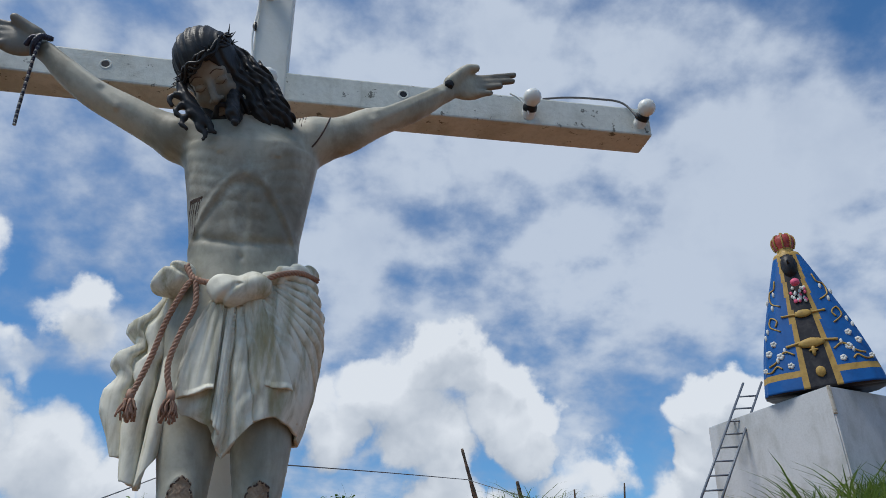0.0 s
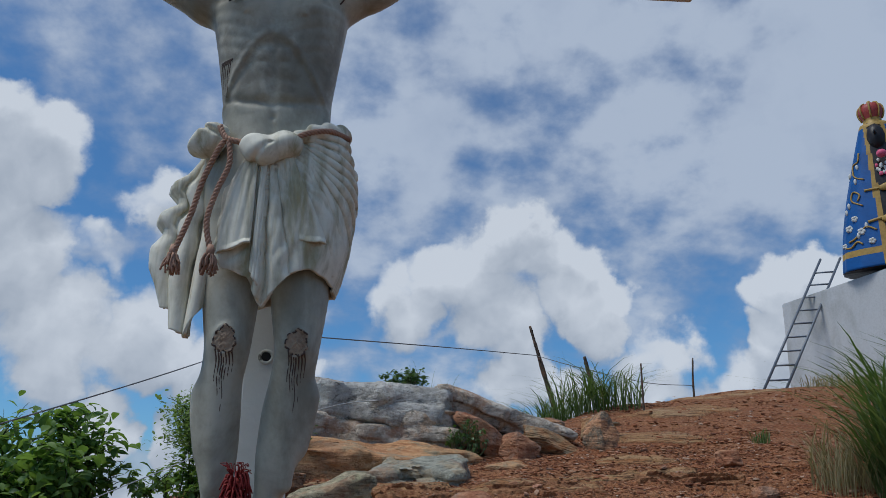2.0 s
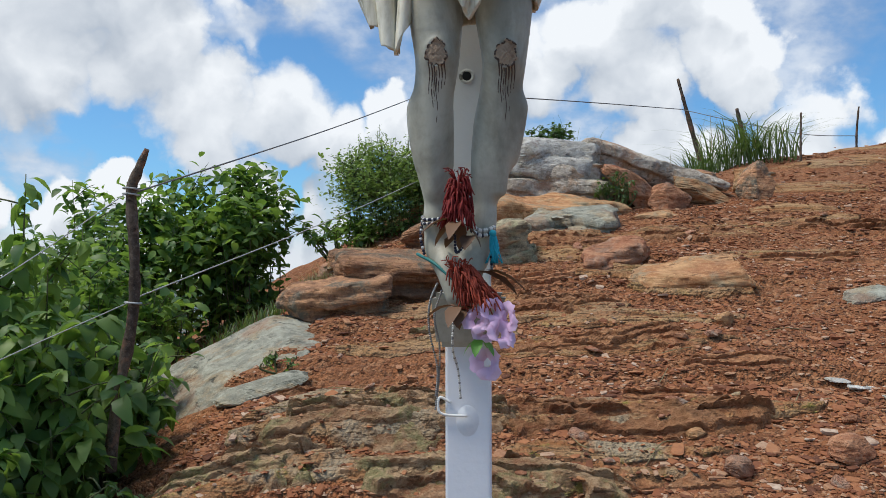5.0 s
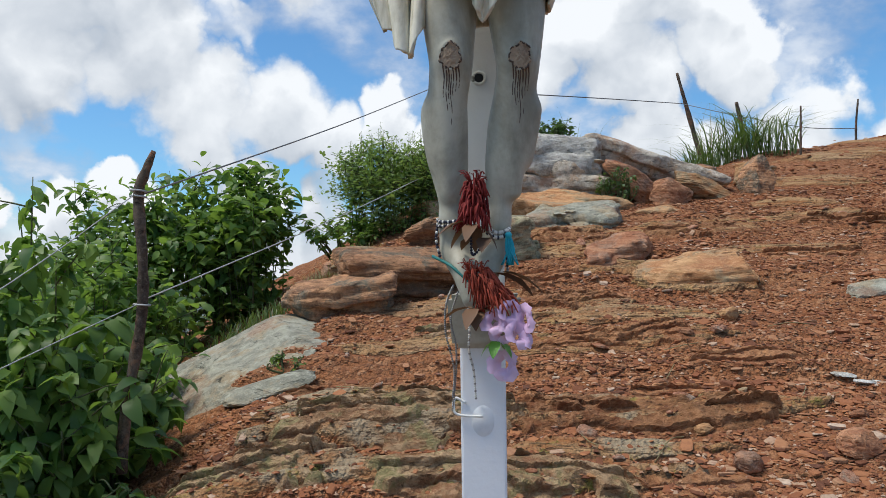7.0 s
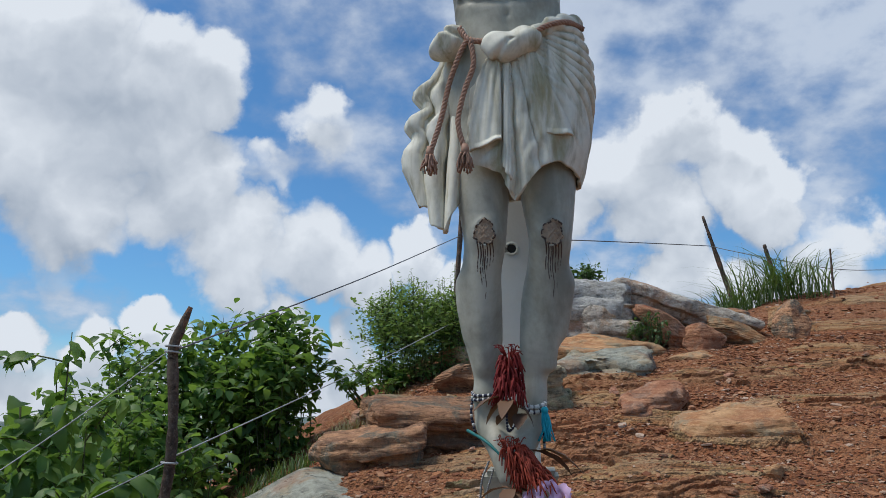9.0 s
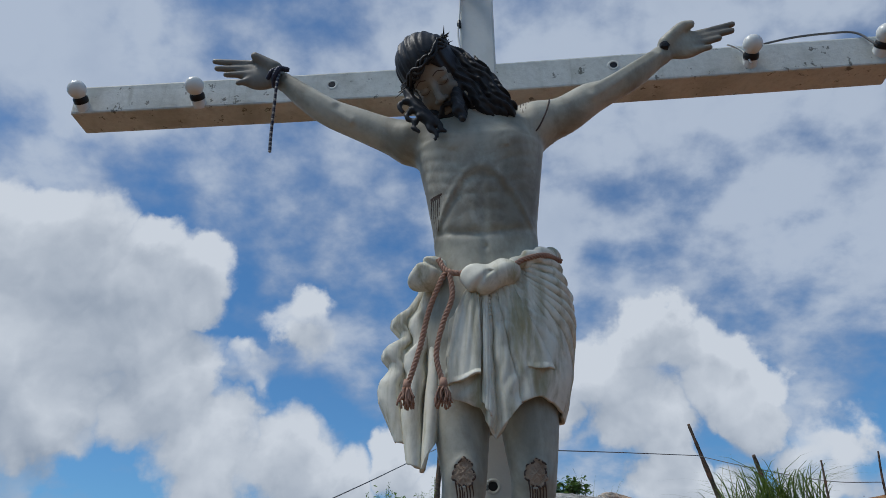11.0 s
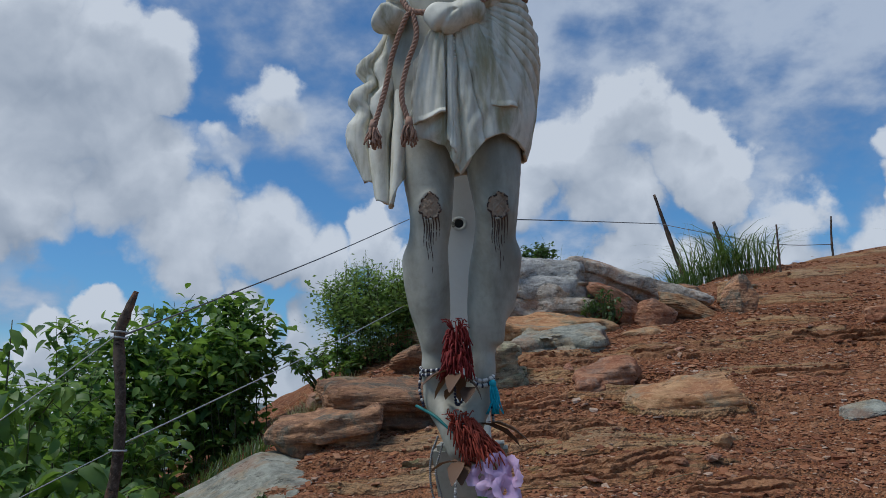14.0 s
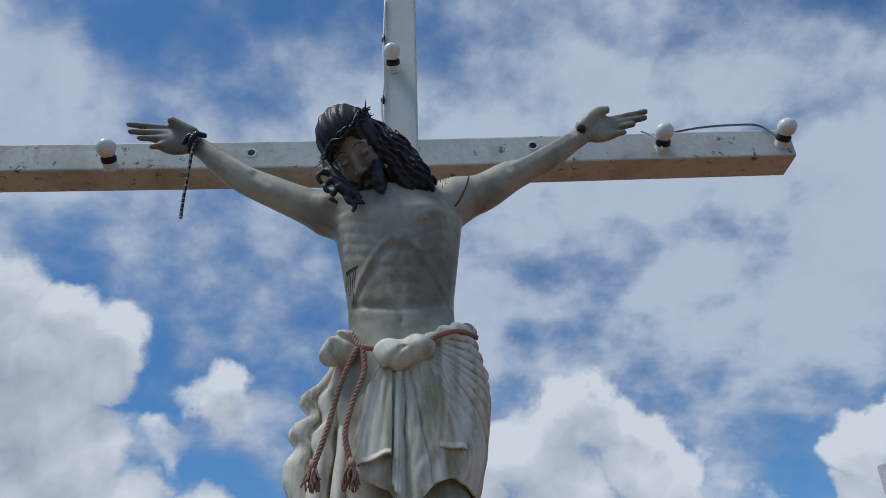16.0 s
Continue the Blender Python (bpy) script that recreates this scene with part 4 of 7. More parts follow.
def torso(P):
    X, Y, Z = P
    zk = [2.38, 2.52, 2.60, 2.68, 2.78, 2.89, 2.96, 3.02]
    a = np.interp(Z, zk, [0.142, 0.130, 0.123, 0.128, 0.143, 0.162, 0.160, 0.118])
    b = np.interp(Z, zk, [0.100, 0.092, 0.082, 0.085, 0.100, 0.110, 0.098, 0.060])
    cx = np.interp(Z, zk, [0.020, 0.016, 0.011, 0.008, 0.006, 0.002, -0.005, -0.02])
    cy = np.interp(Z, zk, [-0.165, -0.175, -0.18, -0.185, -0.188, -0.185, -0.175, -0.155])
    x, y = X - cx, Y - cy
    k = (np.abs(x / a) ** 2.3 + np.abs(y / b) ** 2.3) ** (1 / 2.3)
    d = (k - 1) * 0.105
    front = np.clip(-y / b, 0, 1)
    # rib cage arch, belly hollow, breast and stomach muscles
    arch = 2.80 - 0.30 * np.abs(x) - 9.0 * x * x
    d += 0.005 * front * np.exp(-((Z - arch + 0.022) / 0.016) ** 2) * np.clip((Z - 2.62) / 0.06, 0, 1)
    d -= 0.006 * front * np.exp(-((Z - arch - 0.004) / 0.014) ** 2)
    # stomach muscles in two columns, closed below by a curved line
    for sx in (-0.027, 0.027):
        for zr, rz in ((2.745, 0.017), (2.705, 0.019), (2.662, 0.021)):
            d -= 0.0065 * front * np.exp(-((x - sx) / 0.019) ** 4 - ((Z - zr) / rz) ** 4)
    crease = 2.628 + 1.6 * x * x
    d += 0.008 * front * np.exp(-((Z - crease) / 0.009) ** 2)
    d -= 0.006 * front * np.exp(-((Z - crease + 0.03) / 0.022) ** 2 - (x / 0.07) ** 2)
    for sx in (-1, 1):
        d -= 0.006 * front * np.exp(-((x - sx * 0.082) / 0.018) ** 2 - ((Z - 2.66) / 0.05) ** 2)
    for i in range(6):
        zr = 2.70 + 0.030 * i
        d += 0.0020 * front * np.exp(-((Z - zr - 0.40 * np.abs(x)) / 0.0065) ** 2) * np.clip((np.abs(x) - 0.04) / 0.02, 0, 1)
    d += 0.0035 * front * np.exp(-(x / 0.010) ** 2) * (Z < 2.93)
    for sx in (-0.065, 0.075):
        d -= 0.012 * front * np.exp(-((x - sx) / 0.045) ** 2 - ((Z - 2.875) / 0.035) ** 2)
        d -= 0.006 * np.exp(-((X - sx) / 0.005) ** 2 - ((Z - 2.852) / 0.005) ** 2) * front
    d += 0.010 * np.exp(-(x / 0.007) ** 2 - ((Z - 2.592) / 0.008) ** 2) * front
    return np.maximum(d, np.maximum(Z - 3.03, 2.38 - Z))


def body(P):
    d = torso(P)
    d = smin(d, chain(P, [(-0.02, -0.165, 2.985, 0.050), (-0.10, -0.175, 2.970, 0.052), (-0.175, -0.185, 2.950, 0.055)]), 0.04)
    d = smin(d, chain(P, [(-0.02, -0.165, 2.985, 0.050), (0.08, -0.175, 2.985, 0.052), (0.15, -0.185, 2.980, 0.057)]), 0.04)
    arm = chain(P, [(-0.185, -0.188, 2.950, 0.054), (-0.25, -0.188, 2.982, 0.046), (-0.32, -0.19, 3.018, 0.042), (-0.40, -0.19, 3.062, 0.038),
                    (-0.47, -0.19, 3.118, 0.034), (-0.535, -0.185, 3.182, 0.024)])
    d = smin(d, arm, 0.02)
    arm = chain(P, [(0.155, -0.188, 2.980, 0.058), (0.225, -0.188, 3.003, 0.050), (0.295, -0.19, 3.048, 0.043), (0.35, -0.19, 3.072, 0.033),
                    (0.42, -0.19, 3.115, 0.031), (0.495, -0.185, 3.180, 0.025)])
    d = smin(d, arm, 0.02)
    # sinews along the forearms
    for a, b in (((0.30, 3.030), (0.49, 3.165)), ((0.31, 3.058), (0.47, 3.172)), ((-0.33, 3.00), (-0.52, 3.160)), ((-0.38, 3.06), (-0.53, 3.19))):
        d = smin(d, capsule(P, (a[0], -0.226, a[1]), (b[0], -0.209, b[1]), 0.008, 0.005), 0.012)
    # hands with outstretched fingers
    d = smin(d, ellipsoid(P, (-0.605, -0.175, 3.218), (0.062, 0.021, 0.046)), 0.025)
    for a, b, r in (((-0.64, 3.262), (-0.747, 3.268), 0.0095), ((-0.64, 3.242), (-0.737, 3.242), 0.010), ((-0.64, 3.222), (-0.708, 3.217), 0.0095), ((-0.64, 3.202), (-0.668, 3.184), 0.0095)):
        d = smin(d, capsule(P, (a[0], -0.18, a[1]), (b[0], -0.195, b[1]), r * 1.15, r * 0.85), 0.008)
    d = smin(d, capsule(P, (-0.57, -0.19, 3.235), (-0.625, -0.205, 3.268), 0.018, 0.012), 0.015)
    d = smin(d, ellipsoid(P, (0.560, -0.175, 3.220), (0.060, 0.021, 0.043)), 0.025)
    for a, b, r in (((0.59, 3.248), (0.700, 3.266), 0.0095), ((0.59, 3.232), (0.694, 3.243), 0.010), ((0.59, 3.214), (0.658, 3.220), 0.0095), ((0.585, 3.196), (0.628, 3.192), 0.0095)):
        d = smin(d, capsule(P, (a[0], -0.18, a[1]), (b[0], -0.195, b[1]), r * 1.15, r * 0.85), 0.008)
    d = smin(d, chain(P, [(0.52, -0.19, 3.225, 0.018), (0.560, -0.20, 3.262, 0.015), (0.588, -0.205, 3.268, 0.011)]), 0.015)
    # neck
    d = smin(d, capsule(P, (-0.005, -0.185, 2.99), (-0.085, -0.245, 3.06), 0.058, 0.052), 0.03)
    for s in (-0.02, 0.02):
        d = smin(d, capsule(P, (0.01 + s, -0.255, 2.965), (-0.06 + s * 2, -0.285, 3.02), 0.012, 0.012), 0.02)
    # legs
    leg = chain(P, [(-0.062, -0.165, 2.45, 0.085), (-0.060, -0.180, 2.28, 0.070), (-0.056, -0.195, 2.17, 0.058), (-0.053, -0.203, 2.075, 0.047),
                    (-0.062, -0.190, 2.01, 0.044), (-0.068, -0.175, 1.945, 0.049), (-0.062, -0.168, 1.86, 0.042), (-0.057, -0.165, 1.79, 0.030), (-0.055, -0.165, 1.735, 0.028)])
    left_leg = leg
    leg = chain(P, [(0.085, -0.165, 2.45, 0.088), (0.088, -0.180, 2.28, 0.072), (0.090, -0.195, 2.17, 0.060), (0.091, -0.203, 2.075, 0.047),
                    (0.083, -0.190, 2.01, 0.045), (0.074, -0.175, 1.945, 0.050), (0.060, -0.168, 1.86, 0.043), (0.048, -0.165, 1.79, 0.030), (0.040, -0.168, 1.735, 0.028)])
    d = smin(d, np.minimum(leg, left_leg), 0.02)
    for sx in (-1, 1):
        kx = -0.056 if sx < 0 else 0.080
        d = smin(d, capsule(P, (kx, -0.218, 2.02), (kx + 0.004 * sx, -0.190, 1.80), 0.014, 0.010), 0.03)
        d = smin(d, capsule(P, (kx + 0.03 * sx, -0.175, 1.98), (kx + 0.018 * sx, -0.172, 1.88), 0.030, 0.022), 0.03)
    # feet, one over the other
    d = smin(d, chain(P, [(-0.052, -0.16, 1.74, 0.030), (-0.050, -0.165, 1.68, 0.034), (-0.028, -0.205, 1.63, 0.028), (-0.010, -0.225, 1.575, 0.024)]), 0.02)
    d = smin(d, chain(P, [(0.040, -0.165, 1.74, 0.028), (0.036, -0.17, 1.68, 0.032), (0.018, -0.20, 1.63, 0.028), (0.012, -0.215, 1.575, 0.024)]), 0.02)
    d = smin(d, ellipsoid(P, (-0.052, -0.235, 2.08), (0.026, 0.02, 0.03)), 0.02)
    d = smin(d, ellipsoid(P, (0.093, -0.235, 2.075), (0.026, 0.02, 0.03)), 0.02)
    for kx, kz in ((-0.050, 2.083), (0.096, 2.078)):
        q = np.sqrt(((P[0] - kx) / 0.023) ** 2 + ((P[2] - kz) / 0.029) ** 2)
        d = d - (0.0035 * np.exp(-((q - 1.0) / 0.18) ** 2) - 0.0035 * (q < 0.95) * (0.6 + 0.4 * np.sin(P[0] * 700) * np.sin(P[2] * 620))) * (P[1] < -0.19)
    return d


def face(W):
    P = head_space(W)
    d = ellipsoid(P, hp(0, 0, 0.0), (0.074, 0.092, 0.080), H_AXES)
    d = smin(d, ellipsoid(P, hp(0, 0.030, -0.085), (0.056, 0.060, 0.078), H_AXES), 0.03)
    d = smin(d, capsule(P, hp(-0.040, 0.074, -0.028), hp(0.040, 0.074, -0.028), 0.013, 0.013), 0.015)
    for s in (-0.031, 0.031):
        d = np.maximum(d, -ellipsoid(P, hp(s, 0.098, -0.052), (0.021, 0.018, 0.014), H_AXES))
        d = smin(d, ellipsoid(P, hp(s, 0.076, -0.052), (0.018, 0.013, 0.0105), H_AXES), 0.004)
        d = smin(d, ellipsoid(P, hp(s * 1.3, 0.060, -0.085), (0.020, 0.020, 0.018), H_AXES), 0.02)
    nose = chain(P, [(*hp(0, 0.086, -0.040), 0.009), (*hp(0, 0.104, -0.075), 0.010), (*hp(0, 0.112, -0.095), 0.0125)], 0.01)
    d = smin(d, nose, 0.010)
    for s in (-0.013, 0.013):
        d = smin(d, ellipsoid(P, hp(s, 0.098, -0.097), (0.009, 0.010, 0.008), H_AXES), 0.005)
    d = smin(d, capsule(P, hp(-0.016, 0.088, -0.124), hp(0.016, 0.088, -0.124), 0.007, 0.007), 0.006)
    d = smin(d, capsule(P, hp(-0.012, 0.086, -0.136), hp(0.012, 0.086, -0.136), 0.007, 0.007), 0.004)
    return smin(d * H_SIZE, capsule(W, hp(0, -0.02, -0.05), (-0.03, -0.20, 2.99), 0.046, 0.055), 0.02)


def hair(W):
    P = head_space(W)
    X, Y, Z = W
    rel = [(P[0] - HEAD[0]) * ax[0] + (P[1] - HEAD[1]) * ax[1] + (P[2] - HEAD[2]) * ax[2] for ax in H_AXES]
    cap = ellipsoid(P, hp(0, -0.006, 0.012), (0.090, 0.106, 0.100), H_AXES)
    cap = np.maximum(cap, -ellipsoid(P, hp(0, 0.110, -0.085), (0.062, 0.080, 0.105), H_AXES))
    cap += 0.0020 * np.sin(rel[0] * 230 + 1.6 * np.sin(rel[1] * 30)) + 0.0014 * np.sin(rel[0] * 390 + rel[1] * 60)
    d = cap * H_SIZE
    # long waved locks on one side
    across, along = X + 0.9 * Z, X - Z
    wave = 0.0042 * np.sin(across * 230 + 2.2 * np.sin(along * 42)) + 0.0024 * np.sin(across * 400 + 2.6 * np.sin(along * 48 + 1))
    fall = chain(W, [(-0.080, -0.270, 3.155, 0.034), (-0.035, -0.262, 3.125, 0.040), (0.008, -0.262, 3.078, 0.039), (0.045, -0.262, 3.025, 0.034), (0.070, -0.262, 2.985, 0.026), (0.092, -0.262, 2.968, 0.010)])
    fall = smin(fall, chain(W, [(-0.05, -0.285, 3.085, 0.026), (-0.012, -0.280, 3.03, 0.026), (0.020, -0.272, 2.985, 0.022), (0.050, -0.262, 2.965, 0.014)]), 0.012)
    fall = smin(fall, chain(W, [(0.06, -0.265, 2.99, 0.014), (0.088, -0.262, 2.985, 0.011), (0.100, -0.265, 2.995, 0.007)]), 0.006)
    d = smin(d, fall + wave, 0.012)
    # curls on the other
    curls = chain(W, [(-0.172, -0.300, 3.045, 0.012), (-0.165, -0.305, 3.005, 0.014), (-0.148, -0.308, 2.975, 0.016), (-0.128, -0.308, 2.945, 0.018), (-0.108, -0.308, 2.915, 0.015)])
    for pts in ([(-0.155, 2.985), (-0.180, 2.985), (-0.190, 2.968), (-0.180, 2.955)], [(-0.145, 2.965), (-0.165, 2.952), (-0.168, 2.932), (-0.152, 2.925)],
                [(-0.125, 2.945), (-0.146, 2.925), (-0.152, 2.905), (-0.140, 2.893)], [(-0.115, 2.93), (-0.112, 2.90), (-0.098, 2.882), (-0.098, 2.866)], [(-0.10, 2.925), (-0.088, 2.905), (-0.085, 2.890), (-0.076, 2.888)]):
        curls = smin(curls, chain(W, [(x, -0.312, z, 0.009 - 0.0014 * i) for i, (x, z) in enumerate(pts)]), 0.004)
    d = smin(d, curls + 0.35 * wave, 0.006)
    beard = ellipsoid(P, hp(0, 0.052, -0.168), (0.058, 0.042, 0.044), H_AXES)
    beard = smin(beard, capsule(P, hp(-0.055, 0.02, -0.12), hp(-0.02, 0.04, -0.19), 0.026, 0.024), 0.012)
    for s in (-1, 1):
        beard = smin(beard, capsule(P, hp(s * 0.055, 0.030, -0.06), hp(s * 0.036, 0.066, -0.142), 0.014, 0.019), 0.010)
        beard = smin(beard, capsule(P, hp(s * 0.004, 0.100, -0.113), hp(s * 0.028, 0.086, -0.135), 0.007, 0.008), 0.005)
    beard = beard * H_SIZE
    beard = smin(beard, capsule(W, hp(0.03, 0.058, -0.15, H_SIZE), (-0.030, -0.335, 2.905), 0.018, 0.008), 0.012)
    beard = smin(beard, capsule(W, hp(0.05, 0.03, -0.08, H_SIZE), (-0.040, -0.325, 2.94), 0.014, 0.016), 0.012)
    return smin(d, beard + 0.4 * wave, 0.004)


def cloth(P):
    """The knotted and rolled parts of the loincloth."""
    X, Y, Z = P
    roll = chain(P, [(0.060, -0.290, 2.520, 0.014), (0.115, -0.268, 2.553, 0.020), (0.158, -0.205, 2.583, 0.023), (0.150, -0.13, 2.60, 0.022), (0.06, -0.07, 2.60, 0.02), (-0.08, -0.08, 2.58, 0.02), (-0.135, -0.16, 2.565, 0.02)], 0.01)
    roll += 0.003 * np.sin(X * 90 + Z * 160)
    # folds pressed into the knots
    wob = 0.0035 * np.sin(X * 75 + Z * 40) + 0.0025 * np.sin(Z * 110 - X * 60 + Y * 50)
    knot = smin(ellipsoid(P, (0.000, -0.308, 2.488), (0.050, 0.028, 0.034)), ellipsoid(P, (0.050, -0.302, 2.504), (0.038, 0.026, 0.031)), 0.018)
    knot = knot + 0.6 * wob + 0.006 * np.exp(-((X - 0.022 - 0.8 * (Z - 2.50)) / 0.007) ** 2) * (Z < 2.50)
    wad = smin(ellipsoid(P, (-0.136, -0.242, 2.526), (0.034, 0.040, 0.036)), ellipsoid(P, (-0.106, -0.258, 2.543), (0.034, 0.030, 0.028)), 0.016)
    wad = wad + wob + 0.009 * np.exp(-((Z - 2.553 + 0.5 * (X + 0.13)) / 0.006) ** 2)
    return smin(smin(roll, knot, 0.004), wad, 0.004)


# height of the front folds over the hip, by the angle at which they leave the knot
FOLD_AT = [-0.80, -0.10, -0.06, -0.02, 0.00, 0.02, 0.05, 0.07, 0.12, 0.16, 0.18, 0.20, 0.24, 0.60, 0.80, 2.3]
FOLD_UP = [0.000, 0.000, -0.006, 0.004, -0.012, -0.014, -0.002, 0.004, 0.005, 0.002, -0.007, -0.002, 0.004, 0.005, 0.000, 0.0]
WAIST_Z = [2.12, 2.22, 2.30, 2.40, 2.48, 2.56, 2.61]
WAIST_A = [0.135, 0.148, 0.168, 0.184, 0.177, 0.158, 0.140]
WAIST_B = [0.106, 0.112, 0.116, 0.117, 0.114, 0.106, 0.098]
WAIST_X = [0.014, 0.014, 0.014, 0.015, 0.018, 0.018, 0.018]


def on_hip(x, z, out=0.0):
    """A place on the wrap's front, pushed out by so much."""
    a, b, cx = np.interp(z, WAIST_Z, WAIST_A), np.interp(z, WAIST_Z, WAIST_B), np.interp(z, WAIST_Z, WAIST_X)
    k = np.clip(np.abs((x - cx) / a), 0, 0.995)
    return np.array((x, -0.175 - b * (1 - k ** 2.41) ** (1 / 2.41) - out, z))


def front_panel(left, right, lift, steps=(34, 60)):
    """A flat-pressed length of cloth over the wrap. left, right: x, z, from the knot to the hem; lift: how proud its two edges are, above and below."""
    nu, nt = steps
    lt, rt = spline(left, nt + 1), spline(right, nt + 1)
    top = np.zeros((nt + 1, nu + 1, 3))
    for j in range(nt + 1):
        t = j / nt
        l0, l1 = lift[0] * (0.4 + 0.6 * t), lift[1] * (0.4 + 0.6 * t)
        for i in range(nu + 1):
            u = i / nu
            x, z = lt[j] * (1 - u) + rt[j] * u
            out = l0 + (l1 - l0) * u + 0.004 * math.sin(math.pi * u) + 0.0012 * math.sin(19 * u + 5 * t) + 0.0016 * noise.noise(Vector((x * 30, z * 14, 1.0)))
            out += 0.006 * smooth01(t, 0.86, 1.0) * (0.3 + u)
            top[j, i] = on_hip(x, z + 0.0022 * math.sin(8 * u + 1) * t * t, out)
    return sheet(top, 0.0032)


def hip_folds(pile):
    """Pleats that sweep from the knot round the hip."""
    n = 40
    t = np.linspace(0, 1, n)
    for k, (z0, z1, end) in enumerate(((2.536, 2.560, 1.7), (2.526, 2.520, 1.75), (2.517, 2.478, 1.75), (2.508, 2.440, 1.75), (2.499, 2.400, 1.7), (2.491, 2.360, 1.65), (2.484, 2.318, 1.55), (2.478, 2.272, 1.40), (2.472, 2.228, 1.18))):
        th = 0.40 + (end - 0.40) * t
        z = z0 + (z1 - z0) * t ** (0.9 - 0.02 * k) + 0.004 * np.sin(5 * t + k)
        a, b, cx = np.interp(z, WAIST_Z, WAIST_A), np.interp(z, WAIST_Z, WAIST_B), np.interp(z, WAIST_Z, WAIST_X)
        sx, sy = np.sin(th) ** 0.83, -np.sign(np.cos(th)) * np.abs(np.cos(th)) ** 0.83
        r = 0.0045 + 0.0065 * np.sin(math.pi * np.clip(t * 0.8 + 0.05, 0, 1)) * (1 + 0.15 * np.sin(9 * t + 2 * k))
        path = np.stack([cx + (a + 0.001) * sx, -0.175 + (b + 0.001) * sy, z], 1)
        v, f = tube(path, r, 12)
        pile.add(v, f, 2)
    v, f = tube(spline([(0.184, -0.205, 2.500), (0.194, -0.195, 2.480), (0.184, -0.175, 2.462)], 10), 0.013 * np.sin(np.linspace(0.5, 2.7, 10)), 12)
    pile.add(v, f, 2)


def skirt():
    """The loincloth's wrap: a folded sheet from the near side round the hip and the back."""
    nu, nt, thick = 520, 110, 0.0035
    U, T = np.meshgrid(np.linspace(0, 1, nu + 1), np.linspace(0, 1, nt + 1))
    # most of the columns lie in front
    ang = np.where(U < 0.72, np.interp(U, [0, 0.72], [0, 1]), 1 + (U - 0.72) / 0.28 * 1.4)
    start = np.interp(T, [0, 0.3, 1], [-0.16, -0.42, -0.60])
    th = start + (1.75 - start) * np.minimum(ang, 1) + np.maximum(ang - 1, 0) * 1.75
    sx = np.sign(np.sin(th)) * np.abs(np.sin(th)) ** 0.83
    sy = -np.sign(np.cos(th)) * np.abs(np.cos(th)) ** 0.83
    x0 = 0.013 + 0.155 * sx
    top = np.where(sy < 0, np.interp(x0, [-0.13, -0.04, 0.0, 0.05, 0.10, 0.16], [2.49, 2.475, 2.465, 2.50, 2.535, 2.585]), 2.58)
    hem = np.interp(x0, [-0.12, -0.079, -0.069, -0.038, -0.014, -0.002, 0.009, 0.019, 0.033, 0.052, 0.078, 0.114, 0.144, 0.158], [2.262, 2.246, 2.231, 2.221, 2.213, 2.187, 2.164, 2.150, 2.160, 2.184, 2.219, 2.229, 2.225, 2.214])
    hem = np.where(sy > -0.3, 2.205 + 0.006 * np.sin(th * 7), hem)
    hem = hem + 0.002 * np.sin(th * 13)
    Z = top + (hem - top) * T
    a, b, cx = np.interp(Z, WAIST_Z, WAIST_A), np.interp(Z, WAIST_Z, WAIST_B), np.interp(Z, WAIST_Z, WAIST_X)
    X, Y = cx + a * sx, -0.175 + b * sy
    dx, dz = X - 0.018, 2.52 - Z
    phi = np.arctan2(dx, dz + 0.015)
    rad = np.sqrt(dx * dx + dz * dz)
    warp = 0.006 * np.sin(rad * 38 + 5 * phi) + 0.005 * np.sin(rad * 71 - 9 * phi + 1)
    f = np.interp(phi + warp, FOLD_AT, FOLD_UP)
    back = np.clip((sy + 0.1) / 0.3, 0, 1)
    f = f * (1 - back) + back * 0.008 * np.sin(th * 17)
    grow = np.clip(rad * 6.0, 0.25, 1.1)
    # small creases of the modelled plaster, and edges that turn out at the hem
    small = 0.0016 * np.sin(phi * 46 + 6 * np.sin(rad * 24)) + 0.0010 * np.sin(rad * 120 + 11 * phi)
    flare = np.clip((T - 0.86) / 0.14, 0, 1) ** 2
    curl = flare * (0.004 * np.sin(phi * 9) - 0.003)
    d = 1.3 * grow * f + small + curl
    nx_, ny_ = sx / a, sy / b
    q = np.sqrt(nx_ ** 2 + ny_ ** 2) + 1e-9
    P = np.stack([X + d * nx_ / q, Y + d * ny_ / q, Z + 0.010 * curl / 0.02], 2)
    return sheet(P, thick)


def sheet(top, thick):
    """A grid of places, given thickness and a closed rim."""
    nt, nu = top.shape[0] - 1, top.shape[1] - 1
    du, dt = np.gradient(top, axis=1), np.gradient(top, axis=0)
    nrm = np.cross(du, dt)
    nrm /= np.linalg.norm(nrm, axis=2)[..., None] + 1e-9
    k = nu + 1
    v = np.vstack([(top + nrm * thick).reshape(-1, 3), (top - nrm * thick).reshape(-1, 3)])
    o = k * (nt + 1)
    f = []
    for j in range(nt):
        for i in range(nu):
            a, b, c, d = j * k + i, j * k + i + 1, (j + 1) * k + i + 1, (j + 1) * k + i
            f += [(a, b, c, d), (o + d, o + c, o + b, o + a)]
    rim = [i for i in range(k)] + [j * k + nu for j in range(1, nt + 1)] + [nt * k + i for i in range(nu - 1, -1, -1)] + [j * k for j in range(nt - 1, 0, -1)]
    for a, b in zip(rim, rim[1:] + rim[:1]):
        f.append((b, a, o + a, o + b))
    return v, f


